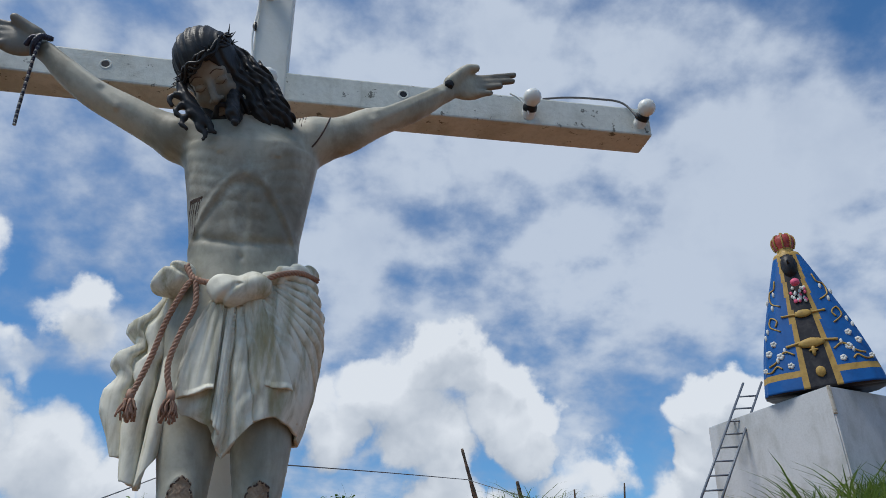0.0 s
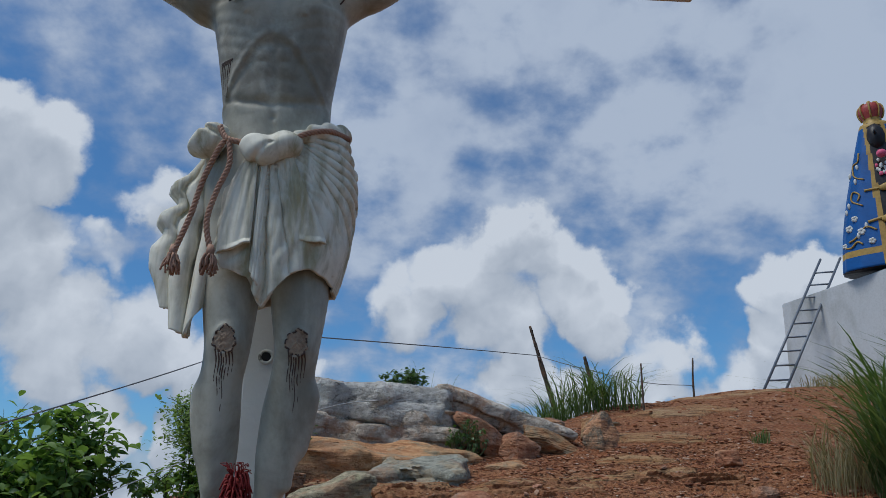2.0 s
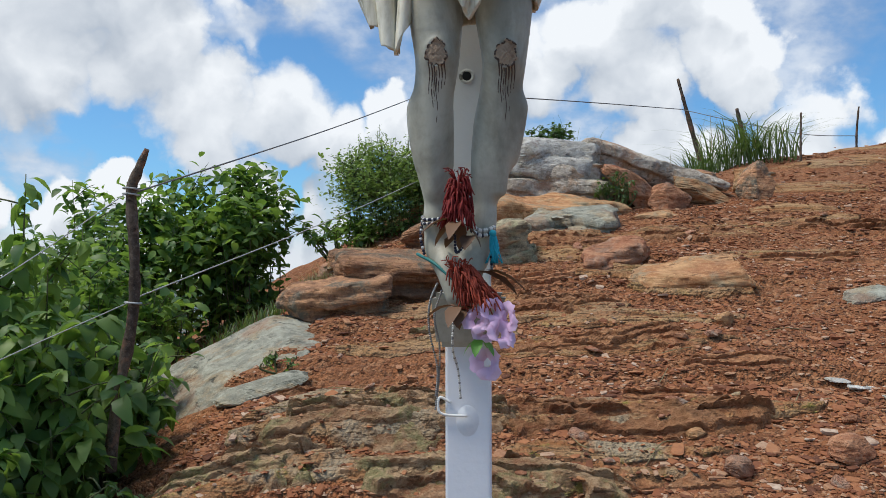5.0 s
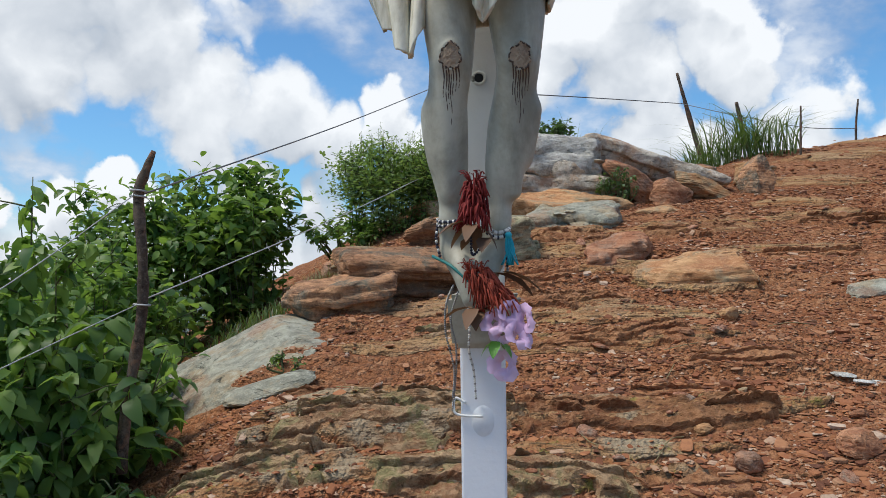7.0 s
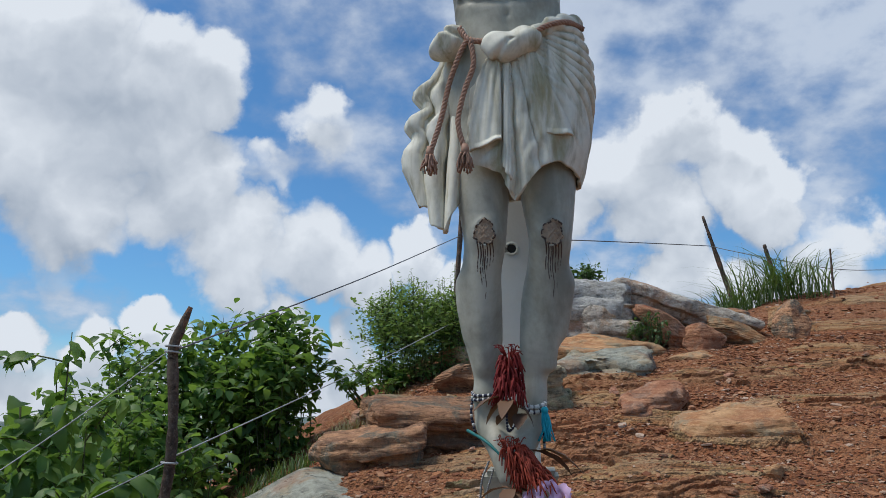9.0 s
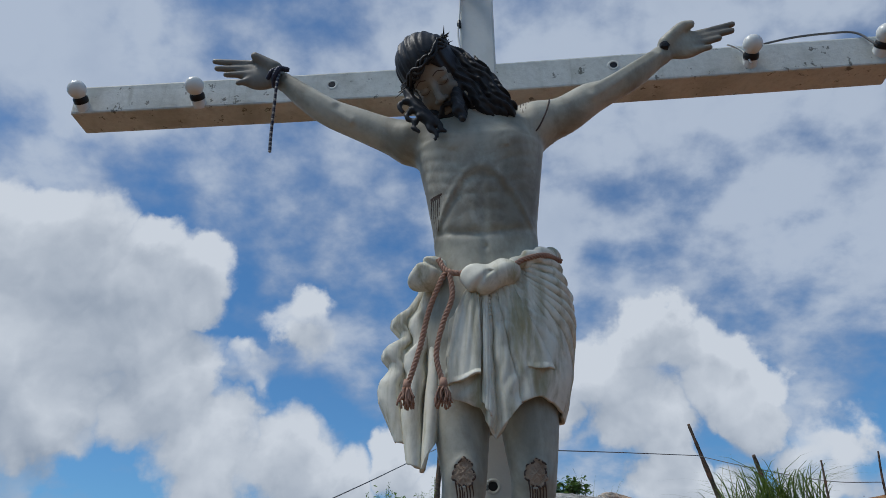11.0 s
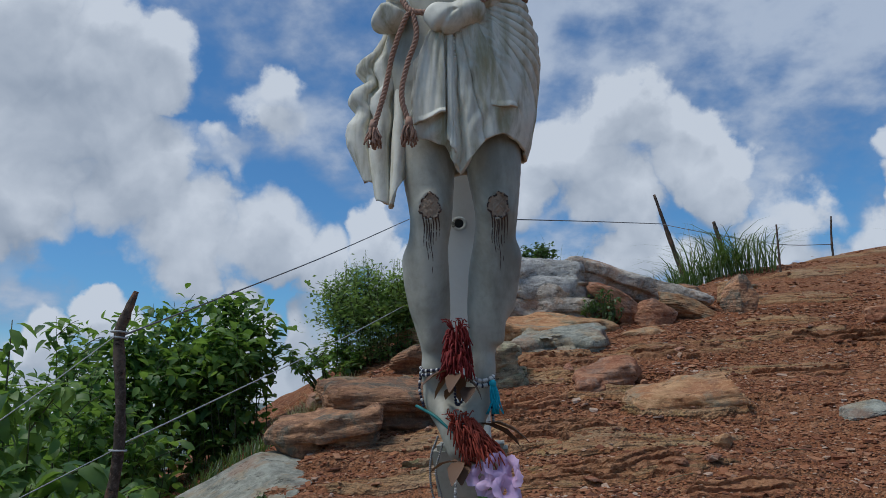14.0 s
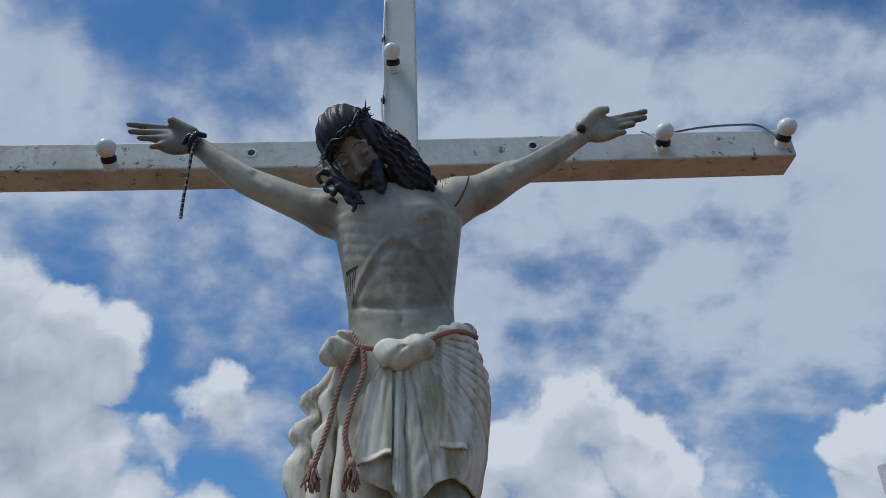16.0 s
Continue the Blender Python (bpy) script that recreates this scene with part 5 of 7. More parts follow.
def hanging_end():
    """The cloth's end that hangs at the hip: a deeply folded sheet whose outer edge runs in lobes, with a longer flap below."""
    nu, nt, thick = 120, 110, 0.0045
    lz = [0.0, 0.10, 0.19, 0.235, 0.275, 0.33, 0.38, 0.43, 0.485, 0.53, 0.58, 0.65, 0.75, 0.88, 1.0]
    lx = [-0.148, -0.163, -0.190, -0.220, -0.224, -0.203, -0.200, -0.238, -0.241, -0.226, -0.230, -0.248, -0.245, -0.224, -0.205]
    top = np.zeros((nt + 1, nu + 1, 3))
    for j in range(nt + 1):
        t = j / nt
        left = np.interp(t, lz, lx)
        right = np.interp(t, [0, 0.15, 0.5, 0.8, 1.0], [-0.112, -0.108, -0.108, -0.110, -0.116])
        edge = np.interp(t, [0, 0.235, 0.33, 0.46, 0.56, 0.68, 1.0], [0, 1, -1, 1, -1, 0.8, 0.3])
        for i in range(nu + 1):
            u = i / nu
            drop = t * np.interp(u, [0, 0.30, 0.42, 0.50, 0.85, 1.0], [0.370, 0.395, 0.405, 0.440, 0.448, 0.37])
            # folds fall from the knot; their crests are narrow
            ph = 2 * math.pi * (2.6 * u + 0.35 * t + 0.10 * math.sin(4 * t + 3 * u)) + 0.3
            amp = 0.006 + 0.019 * t
            crest = math.copysign(abs(math.sin(ph)) ** 0.65, math.sin(ph))
            x = left + (right - left) * u + 0.30 * amp * math.cos(ph) * min(1, 6 * u)
            y = np.interp(u, [0, 0.35, 1.0], [-0.150, -0.195, -0.205]) - 0.012 * t + amp * crest - 0.022 * edge * t ** 0.4 * (1 - u) ** 6
            top[j, i] = (x, y, 2.545 - drop + 0.003 * math.sin(u * 30 + 6 * t))
    return sheet(top, thick)


def statue():
    pile = Pile()
    v, f = skin(body, (-0.78, -0.34, 1.53), (0.73, -0.06, 3.30), 0.0050)
    pile.add(v, f.tolist())
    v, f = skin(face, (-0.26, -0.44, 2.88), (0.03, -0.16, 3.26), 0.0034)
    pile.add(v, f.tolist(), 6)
    v, f = skin(hair, (-0.26, -0.44, 2.84), (0.13, -0.16, 3.27), 0.0040)
    pile.add(v, f.tolist(), 1)
    v, f = skin(cloth, (-0.20, -0.36, 2.40), (0.21, -0.03, 2.64), 0.0035)
    pile.add(v, f.tolist(), 2)
    v, f = skirt()
    pile.add(v, f, 2)
    v, f = hanging_end()
    pile.add(v, f, 2)
    v, f = front_panel([(-0.028, 2.478), (-0.045, 2.450), (-0.064, 2.387), (-0.079, 2.290), (-0.077, 2.257)], [(-0.006, 2.475), (-0.005, 2.440), (-0.006, 2.380), (-0.007, 2.300), (-0.006, 2.272)], (0.004, 0.016))
    pile.add(v, f, 2)
    v, f = front_panel([(0.040, 2.480), (0.044, 2.450), (0.056, 2.390), (0.074, 2.320), (0.086, 2.288)], [(0.070, 2.480), (0.084, 2.440), (0.108, 2.380), (0.136, 2.315), (0.146, 2.284)], (0.001, 0.017))
    pile.add(v, f, 2)
    v, f = front_panel([(0.004, 2.470), (0.000, 2.400), (-0.002, 2.300), (-0.004, 2.215)], [(0.014, 2.470), (0.013, 2.400), (0.012, 2.300), (0.012, 2.185)], (0.009, 0.006), (14, 50))
    pile.add(v, f, 2)
    hip_folds(pile)
    # cords
    for pts, r in (([(-0.072, -0.300, 2.520), (-0.090, -0.302, 2.490), (-0.118, -0.292, 2.42), (-0.138, -0.285, 2.34), (-0.162, -0.285, 2.262)], 0.0045),
                   ([(-0.070, -0.306, 2.510), (-0.064, -0.308, 2.45), (-0.085, -0.304, 2.39), (-0.100, -0.300, 2.32), (-0.086, -0.298, 2.255)], 0.0045),
                   ([(-0.095, -0.290, 2.550), (-0.082, -0.300, 2.522), (-0.066, -0.308, 2.508), (-0.03, -0.312, 2.50)], 0.0048),
                   ([(0.066, -0.318, 2.508), (0.10, -0.302, 2.535), (0.145, -0.268, 2.558), (0.184, -0.205, 2.572)], 0.0045)):
        p = spline(pts, 120)
        tan = np.gradient(p, axis=0)
        tan /= np.linalg.norm(tan, axis=1)[:, None]
        n1 = np.cross(tan, (0.3, 1.0, 0.1))
        n1 /= np.linalg.norm(n1, axis=1)[:, None]
        n2 = np.cross(tan, n1)
        run = np.concatenate([[0], np.cumsum(np.linalg.norm(np.diff(p, axis=0), axis=1))])
        # three strands laid round one another
        for k in range(3):
            w = run * 215 + k * 2.094
            v, f = tube(p + 0.72 * r * (np.cos(w)[:, None] * n1 + np.sin(w)[:, None] * n2), r * 0.74, 7)
            pile.add(v, f, 3)
    rnd = random.Random(2)
    for c0 in ((-0.165, -0.283, 2.262), (-0.085, -0.306, 2.255)):
        v, f = tube(np.array([np.array(c0) + (0, 0, 0.012), np.array(c0), np.array(c0) - (0, 0, 0.012)]), [0.006, 0.009, 0.008], 10)
        pile.add(v, f, 3)
        for _ in range(34):
            a = np.array((rnd.uniform(-0.008, 0.008), rnd.uniform(-0.008, 0.008), -0.008))
            b = a * (1.6, 1.5, 1) + (rnd.gauss(0, 0.004), 0, -rnd.uniform(0.022, 0.045))
            v, f = tube(spline([c0 + a, c0 + (a + b) / 2 + (rnd.uniform(-.006, .006), 0, 0), c0 + b], 6), 0.0021, 6)
            pile.add(v, f, 3)
    # crown of thorns
    for k in range(4):
        ring = []
        for i in range(81):
            a = 2 * math.pi * i / 80
            wob = 0.010 * math.sin(5 * a + 1.7 * k) + 0.006 * math.sin(9 * a + k)
            ring.append(hp(0.090 * math.cos(a), 0.108 * math.sin(a), 0.015 + wob + 0.03 * math.cos(a), H_SIZE) + 0.003 * k * H_FWD)
        v, f = tube(ring, 0.0038, 6)
        pile.add(v, f, 1)
    for i in range(70):
        a = rnd.uniform(0, 2 * math.pi)
        base = hp(0.090 * math.cos(a), 0.108 * math.sin(a), 0.015 + rnd.uniform(-0.014, 0.014) + 0.03 * math.cos(a), H_SIZE)
        out = (base - HEAD) / np.linalg.norm(base - HEAD)
        tip = base + out * rnd.uniform(0.012, 0.022) + np.array([rnd.uniform(-0.014, 0.014) for _ in range(3)])
        v, f = tube([base, tip], [0.0026, 0.0006], 5)
        pile.add(v, f, 1)
    # painted drips, laid on the surface
    def drip(x, z0, z1, y, w):
        n = 14
        zs = np.linspace(z0, z1, n)
        p = []
        for q in zs:
            ys = np.linspace(-0.34, -0.12, 110)
            d = body((np.full(110, x + 0.0015 * math.sin(q * 90)), ys, np.full(110, q)))
            hit = np.argmax(d < 0) if (d < 0).any() else None
            if hit is not None:
                p.append((x + 0.0015 * math.sin(q * 90), ys[hit] - 0.0004, q))
        if len(p) > 3:
            v, f = tube(p, np.linspace(w, w * 0.4, len(p)), 6)
            pile.add(v, f, 5)
    # raw knees: a rough patch with a broken dark rim
    def front_of(x, z):
        ys = np.linspace(-0.34, -0.12, 220)
        d = body((np.full(220, x), ys, np.full(220, z)))
        return ys[np.argmax(d < 0)] if (d < 0).any() else -0.2
    for kx, kz in ((-0.050, 2.083), (0.096, 2.078)):
        na, nr = 44, 9
        vs, rim = [(kx, front_of(kx, kz) - 0.004, kz)], []
        for j in range(1, nr + 1):
            for i in range(na):
                a = 2 * math.pi * i / na
                wob = 1 + 0.10 * math.sin(3 * a + kx * 50) + 0.07 * math.sin(7 * a + 1 + kx * 90) + 0.05 * math.sin(13 * a)
                rx, rz = 0.024 * wob * j / nr, 0.030 * wob * j / nr
                px, pz = kx + rx * math.cos(a), kz + rz * math.sin(a)
                lump = 0.0022 * noise.noise(Vector((px * 160, pz * 160, 0))) + 0.0012 * noise.noise(Vector((px * 400, pz * 400, 3)))
                vs.append((px, front_of(px, pz) + (0.0015 if j == nr else -0.0030 - lump), pz))
                if j == nr - 1:
                    rim.append((px, front_of(px, pz) - 0.0016, pz))
        fs = [(0, 1 + (i + 1) % na, 1 + i) for i in range(na)]
        for j in range(nr - 1):
            for i in range(na):
                fs.append((1 + j * na + i, 1 + j * na + (i + 1) % na, 1 + (j + 1) * na + (i + 1) % na, 1 + (j + 1) * na + i))
        pile.add(vs, fs, 4)
        for i0 in range(0, na, 4):
            q = [rim[(i0 + k) % na] for k in range(4)]
            v, f = tube(q, 0.0014 + 0.0010 * rnd.random(), 6)
            pile.add(v, f, 5)
    for x, z1 in ((-0.066, 2.00), (-0.060, 1.965), (-0.055, 1.985), (-0.051, 1.93), (-0.046, 2.0), (-0.040, 2.01), (-0.034, 2.02),
                  (0.080, 2.00), (0.085, 1.975), (0.090, 1.985), (0.094, 1.935), (0.100, 1.96), (0.106, 2.0), (0.112, 2.01)):
        drip(x, 2.066, z1, 0, 0.0019)
    for x, z1 in ((-0.118, 2.70), (-0.112, 2.68), (-0.107, 2.66), (-0.101, 2.655), (-0.096, 2.69)):
        drip(x, 2.738, z1, 0, 0.0017)
    for i in range(12):
        x = -0.120 + 0.0025 * i
        drip(x, 2.744, 2.733, 0, 0.0022)
    for x, z1 in ((0.105, 3.01), (0.113, 2.985), (0.120, 2.965), (0.127, 2.99), (0.134, 3.015)):
        drip(x, 3.035, z1, 0, 0.0016)
    # painted brows, lids and lips
    def on_face(s, u):
        fs = np.linspace(0.15, 0.02, 200)
        pts = np.array([hp(s, q, u, H_SIZE) for q in fs])
        d = face([pts[:, 0], pts[:, 1], pts[:, 2]])
        return pts[np.argmax(d < 0)] if (d < 0).any() else pts[-1]
    for sg in (-1, 1):
        for line, w in (([(0.012, -0.026), (0.030, -0.020), (0.048, -0.028)], 0.0013), ([(0.014, -0.056), (0.030, -0.062), (0.046, -0.055)], 0.0010), ([(0.015, -0.046), (0.031, -0.041), (0.046, -0.047)], 0.0005)):
            v, f = tube([on_face(sg * a, b) for a, b in spline(line, 12)], w, 6)
            pile.add(v, f, 5)
    v, f = tube([on_face(a, -0.130 - 0.1 * abs(a)) for a in np.linspace(-0.014, 0.014, 10)], 0.0009, 6)
    pile.add(v, f, 5)
    # the joint of the arm
    for seam in ([(0.190, 3.035), (0.186, 3.01), (0.176, 2.975), (0.162, 2.945), (0.148, 2.925)],):
        p = []
        for x, z in spline(seam, 18):
            ys = np.linspace(-0.34, -0.12, 160)
            d = body((np.full(160, x), ys, np.full(160, z)))
            if (d < 0).any():
                p.append((x, ys[np.argmax(d < 0)], z))
        v, f = tube(p, 0.0024, 6)
        pile.add(v, f, 5)
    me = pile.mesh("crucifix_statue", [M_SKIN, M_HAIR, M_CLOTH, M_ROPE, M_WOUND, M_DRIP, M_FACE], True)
    ob = new("crucifix_statue", me)
    return tagged(ob, "painted plaster statue with outstretched arms and white loincloth", "statue")


statue()

# ---- boulders and ledges ----
M_LEDGE = rocky("bedded_tan_rock", [(0.25, 0.095, 0.042), (0.41, 0.205, 0.095), (0.30, 0.15, 0.075)], 4.2, 2.2, turn=(3, 5, 0), bump_d=0.02)
M_LICHEN = rocky("bedded_lichen_rock", [(0.24, 0.12, 0.06), (0.43, 0.29, 0.165), (0.27, 0.235, 0.11)], 4.2, 2.2, turn=(3, 5, 0), bump_d=0.02)
M_MOSSY = rocky("mossy_strata", [(0.17, 0.15, 0.10), (0.40, 0.34, 0.22), (0.27, 0.26, 0.15)], 3.0, 7, turn=(6, 18, 0))
M_DARK_SLAB = rocky("grey_brown_slab", [(0.27, 0.235, 0.19), (0.46, 0.41, 0.34), (0.38, 0.27, 0.18)], 2.6, 2.8, turn=(8, 16, 0))
rock("boulder", "large flat grey slab lying tilted in the slope", 7, (-1.70, 2.88, 0.96), (1.75, 1.35, 0.34), (19, -24, 8), M_GREEN_ROCK, sub=6, power=2.8, strata=0.03, layers=3, rough=0.05)
rock("boulder", "long pale grey layered slab on top of the outcrop", 5, (0.28, 7.45, 3.08), (2.15, 1.1, 0.46), (8, 5, -3), M_GREY_ROCK, beds=2, dulled=0.16)
rock("boulder", "dark grey layered slab under the pale one", 6, (0.10, 7.40, 2.74), (2.4, 1.2, 0.50), (2, 3, 2), M_DARK_SLAB, beds=3, dulled=0.14)
rock("boulder", "long grey-brown slab leaning against the outcrop", 8, (1.85, 7.50, 2.88), (1.9, 0.75, 0.30), (8, 19, 4), M_DARK_SLAB, beds=2, dulled=0.16)
rock("boulder", "reddish angular stone leaning in a gap", 9, (1.50, 6.95, 2.64), (0.86, 0.40, 0.30), (10, 44, 10), M_RED_ROCK, sub=5, power=5, strata=0.05, rough=0.10)
rock("boulder", "blocky reddish stone below the outcrop", 10, (1.82, 6.72, 2.43), (0.46, 0.40, 0.38), (0, 28, 20), M_RED_ROCK, sub=5, power=5, strata=0.05, rough=0.10)
rock("boulder", "brown stone with a dark underside", 12, (2.22, 7.00, 2.56), (0.78, 0.45, 0.32), (0, 14, 5), M_BROWN_ROCK, sub=5, power=5, strata=0.12, rough=0.12)
rock("boulder", "upright wedge-shaped brown stone", 14, (2.82, 6.95, 2.66), (0.36, 0.32, 0.56), (0, 20, 10), M_STRATA, sub=5, power=4.5, strata=0.05, rough=0.10)
rock("boulder", "pale ochre stone at the foot of the outcrop", 15, (1.66, 6.30, 2.20), (0.70, 0.42, 0.26), (6, -10, 0), M_BROWN_ROCK, sub=5, power=4, strata=0.08, rough=0.12)
rock("boulder", "small grey stone on the ridge", 16, (2.45, 7.9, 2.86), (0.40, 0.35, 0.24), (0, 5, 0), M_STRATA, sub=4, power=4)
rock("boulder", "small brown stone on the ridge", 17, (2.95, 7.6, None), (0.5, 0.4, 0.26), (0, 5, 30), M_BROWN_ROCK, beds=2)
rock("boulder", "flat grey-green slab set in ochre soil", 18, (0.66, 5.80, None), (1.05, 0.85, 0.30), (16, 0, -4), M_GREEN_ROCK, beds=3, dulled=0.2, sink=0.36)
rock("boulder", "broad ochre layered ledge below the outcrop", 19, (0.05, 6.40, None), (2.1, 1.2, 0.55), (15, 4, 3), M_BROWN_ROCK, beds=6, dulled=0.12, sink=0.56)
rock("boulder", "ochre layered ledge beside the outcrop", 39, (1.05, 6.55, None), (0.9, 0.6, 0.3), (13, 3, 8), M_BROWN_ROCK, sub=5, power=3.0, strata=0.06, rough=0.14, sink=0.6)
rock("boulder", "grey layered boulder beside the statue's feet", 20, (-0.06, 4.50, None), (0.80, 0.55, 0.42), (6, -20, 8), M_MOSSY, sink=0.32, beds=5, dulled=0.14)
rock("boulder", "dark layered boulder in the red slope", 21, (-0.72, 3.80, None), (1.15, 0.75, 0.42), (12, 4, 6), M_STRATA, sink=0.40, beds=6, dulled=0.14)
rock("boulder", "orange layered rock half buried in gravel", 23, (1.34, 3.60, None), (0.84, 0.55, 0.34), (19, -6, -4), M_BROWN_ROCK, sink=0.58, beds=6, dulled=0.2)
rock("boulder", "brown layered rock half buried in gravel", 24, (0.92, 4.26, None), (0.66, 0.5, 0.34), (18, -10, 8), M_RED_ROCK, sink=0.52, beds=4, dulled=0.25)
rock("boulder", "ochre boulder at the edge of the bushes", 29, (-1.08, 4.40, None), (0.66, 0.45, 0.28), (8, 6, 12), M_BROWN_ROCK, sink=0.35, sub=6, power=2.6, strata=0.05, layers=7, rough=0.17)
rock("boulder", "grey boulder at the edge of the bushes", 30, (-0.62, 5.2, None), (0.55, 0.4, 0.28), (0, -8, 0), M_STRATA, sink=0.3, sub=5, power=4)
rock("boulder", "reddish boulder at the edge of the bushes", 31, (-1.40, 4.9, None), (0.45, 0.3, 0.2), (4, -10, 0), M_RED_ROCK, beds=2, sink=0.3, dulled=0.3)
rock("boulder", "low reddish layered rock beside the flat slab", 44, (-1.05, 3.42, None), (0.85, 0.5, 0.32), (12, -8, -2), M_STRATA, sink=0.40, beds=5, dulled=0.14)
rock("boulder", "grey-green flat stone in the red gravel", 32, (2.34, 3.22, None), (0.46, 0.24, 0.06), (14, -12, 10), M_GREEN_ROCK, sub=4, power=3.5, sink=0.35)
rock("boulder", "grey-green flat stone low on the slab's edge", 45, (-1.22, 2.20, None), (0.52, 0.30, 0.07), (16, -14, 0), M_GREEN_ROCK, sub=5, power=3, sink=0.3)
rock("boulder", "dark red stone standing out of the slope", 33, (3.85, 5.95, None), (0.34, 0.28, 0.22), (0, 0, 20), M_RED_ROCK, sub=4, power=3, sink=0.3)
rock("boulder", "dark red stone lower on the slope", 34, (3.5, 4.6, None), (0.24, 0.22, 0.15), (0, 0, 50), M_RED_ROCK, sub=4, power=3, sink=0.3)
rock("boulder", "reddish rounded stone near the slope's foot", 46, (1.36, 1.16, None), (0.17, 0.14, 0.12), (0, 0, 30), M_RED_ROCK, sub=4, power=2.4, sink=0.25)
rock("boulder", "reddish stone near the slope's foot", 47, (0.94, 1.12, None), (0.14, 0.11, 0.085), (0, 0, 70), M_RED_ROCK, sub=4, power=2.4, sink=0.25)
rock("boulder", "small pale brown stone half sunk in gravel", 48, (1.34, 2.76, None), (0.15, 0.12, 0.10), (0, 10, 30), M_BROWN_ROCK, sub=3, power=2.6, sink=0.3)
for sx, sy, sw, sd in ((1.72, 1.91, 0.13, 10), (1.80, 1.98, 0.10, 60), (1.66, 2.02, 0.12, -20), (1.86, 1.82, 0.15, 5), (1.78, 1.72, 0.12, 30)):
    rock("flat_stone", "thin pale grey-green flat stone lying on the gravel", 60 + sd, (sx, sy, None), (sw, sw * 0.5, 0.022), (10, 6, sd), M_GREY_ROCK, sub=3, category="stone")

rock("boulder", "dark rock mass at the back of the outcrop", 49, (1.35, 7.85, 2.62), (2.8, 0.7, 0.62), (0, 6, 4), M_STRATA, beds=3, dulled=0.3)

def ledge(label, cx, cy, hx, hy, h, beds, mat, seed, lean=0.0, step=0.008):
    """Bedrock that crops out of the slope: thin beds whose broken edges rise one behind the other."""
    nx, ny = int(2 * hx / step) + 1, int(2 * hy / (step * 0.6)) + 1
    X, Y = np.meshgrid(np.linspace(-hx, hx, nx), np.linspace(-hy, hy, ny))
    # the slope below, from a few places
    kx, ky = np.linspace(-hx, hx, 9), np.linspace(-hy, hy, 5)
    low = np.array([[ground(cx + a, cy + b + lean * a) for a in kx] for b in ky])
    fi, fj = np.clip((X + hx) / (2 * hx) * 8, 0, 7.999), np.clip((Y + hy) / (2 * hy) * 4, 0, 3.999)
    i, j = fi.astype(int), fj.astype(int)
    u, v = fi - i, fj - j
    base = low[j, i] * (1 - u) * (1 - v) + low[j, i + 1] * u * (1 - v) + low[j + 1, i] * (1 - u) * v + low[j + 1, i + 1] * u * v
    o = seed * 1.37
    rim = 1 - (np.abs(X / hx) ** 2.2 + np.abs(Y / hy) ** 2.2) + 0.75 * vfbm(X * 5 + o, Y * 9 + o, X * 0 + o, 4)
    up = np.clip(rim / 0.28, 0, 1)
    up = up * up * (3 - 2 * up)
    rise, jut = np.zeros_like(X), np.zeros_like(X)
    for b in range(beds):
        at = -0.85 + 1.3 * b / max(1, beds - 1)
        edge = hy * (at + 0.34 * vfbm(X * 3.2 + o + 5 * b, X * 0 + 2.7 * b, X * 0 + o, 5))
        thick = 1.5 * h / beds * (0.6 + 0.8 * ((b * 0.618 + seed * 0.37) % 1))
        s = np.clip((Y - edge) / 0.006, 0, 1)
        # a bed is broken away in places
        s = s * np.clip(0.5 + 9.0 * (vfbm(X * 2.3 + 3 * b + o, Y * 6, X * 0 + 4.0 * b, 4) + 0.40), 0, 1)
        jut = jut + 0.9 * thick * s * np.exp(-np.clip(Y - edge, 0, 1) / 0.018)
        rise = rise + thick * s * (1 - 0.8 * np.clip((Y - edge) / (0.9 * hy), 0, 1))
    rise = rise + 0.009 * vfbm(X * 11 + o, Y * 38, X * 0, 3) + 0.005 * vfbm(X * 45, Y * 90 + o, X * 0 + 2, 2)
    Z = base - 0.05 + up * (0.042 + rise)
    verts = np.stack([X, Y + lean * X - up * jut, Z - low[2, 4]], 2).reshape(-1, 3)
    q = np.arange(nx * ny).reshape(ny, nx)
    faces = np.stack([q[:-1, :-1], q[:-1, 1:], q[1:, 1:], q[1:, :-1]], 2)
    faces = faces[(up[:-1, :-1] + up[:-1, 1:] + up[1:, 1:] + up[1:, :-1]) > 0]
    ob = new("rock_ledge", mesh_from("rock_ledge", verts, faces.tolist(), mat))
    ob.location = (cx, cy, low[2, 4])
    return tagged(ob, label, "rock ledge", "rock ledges")


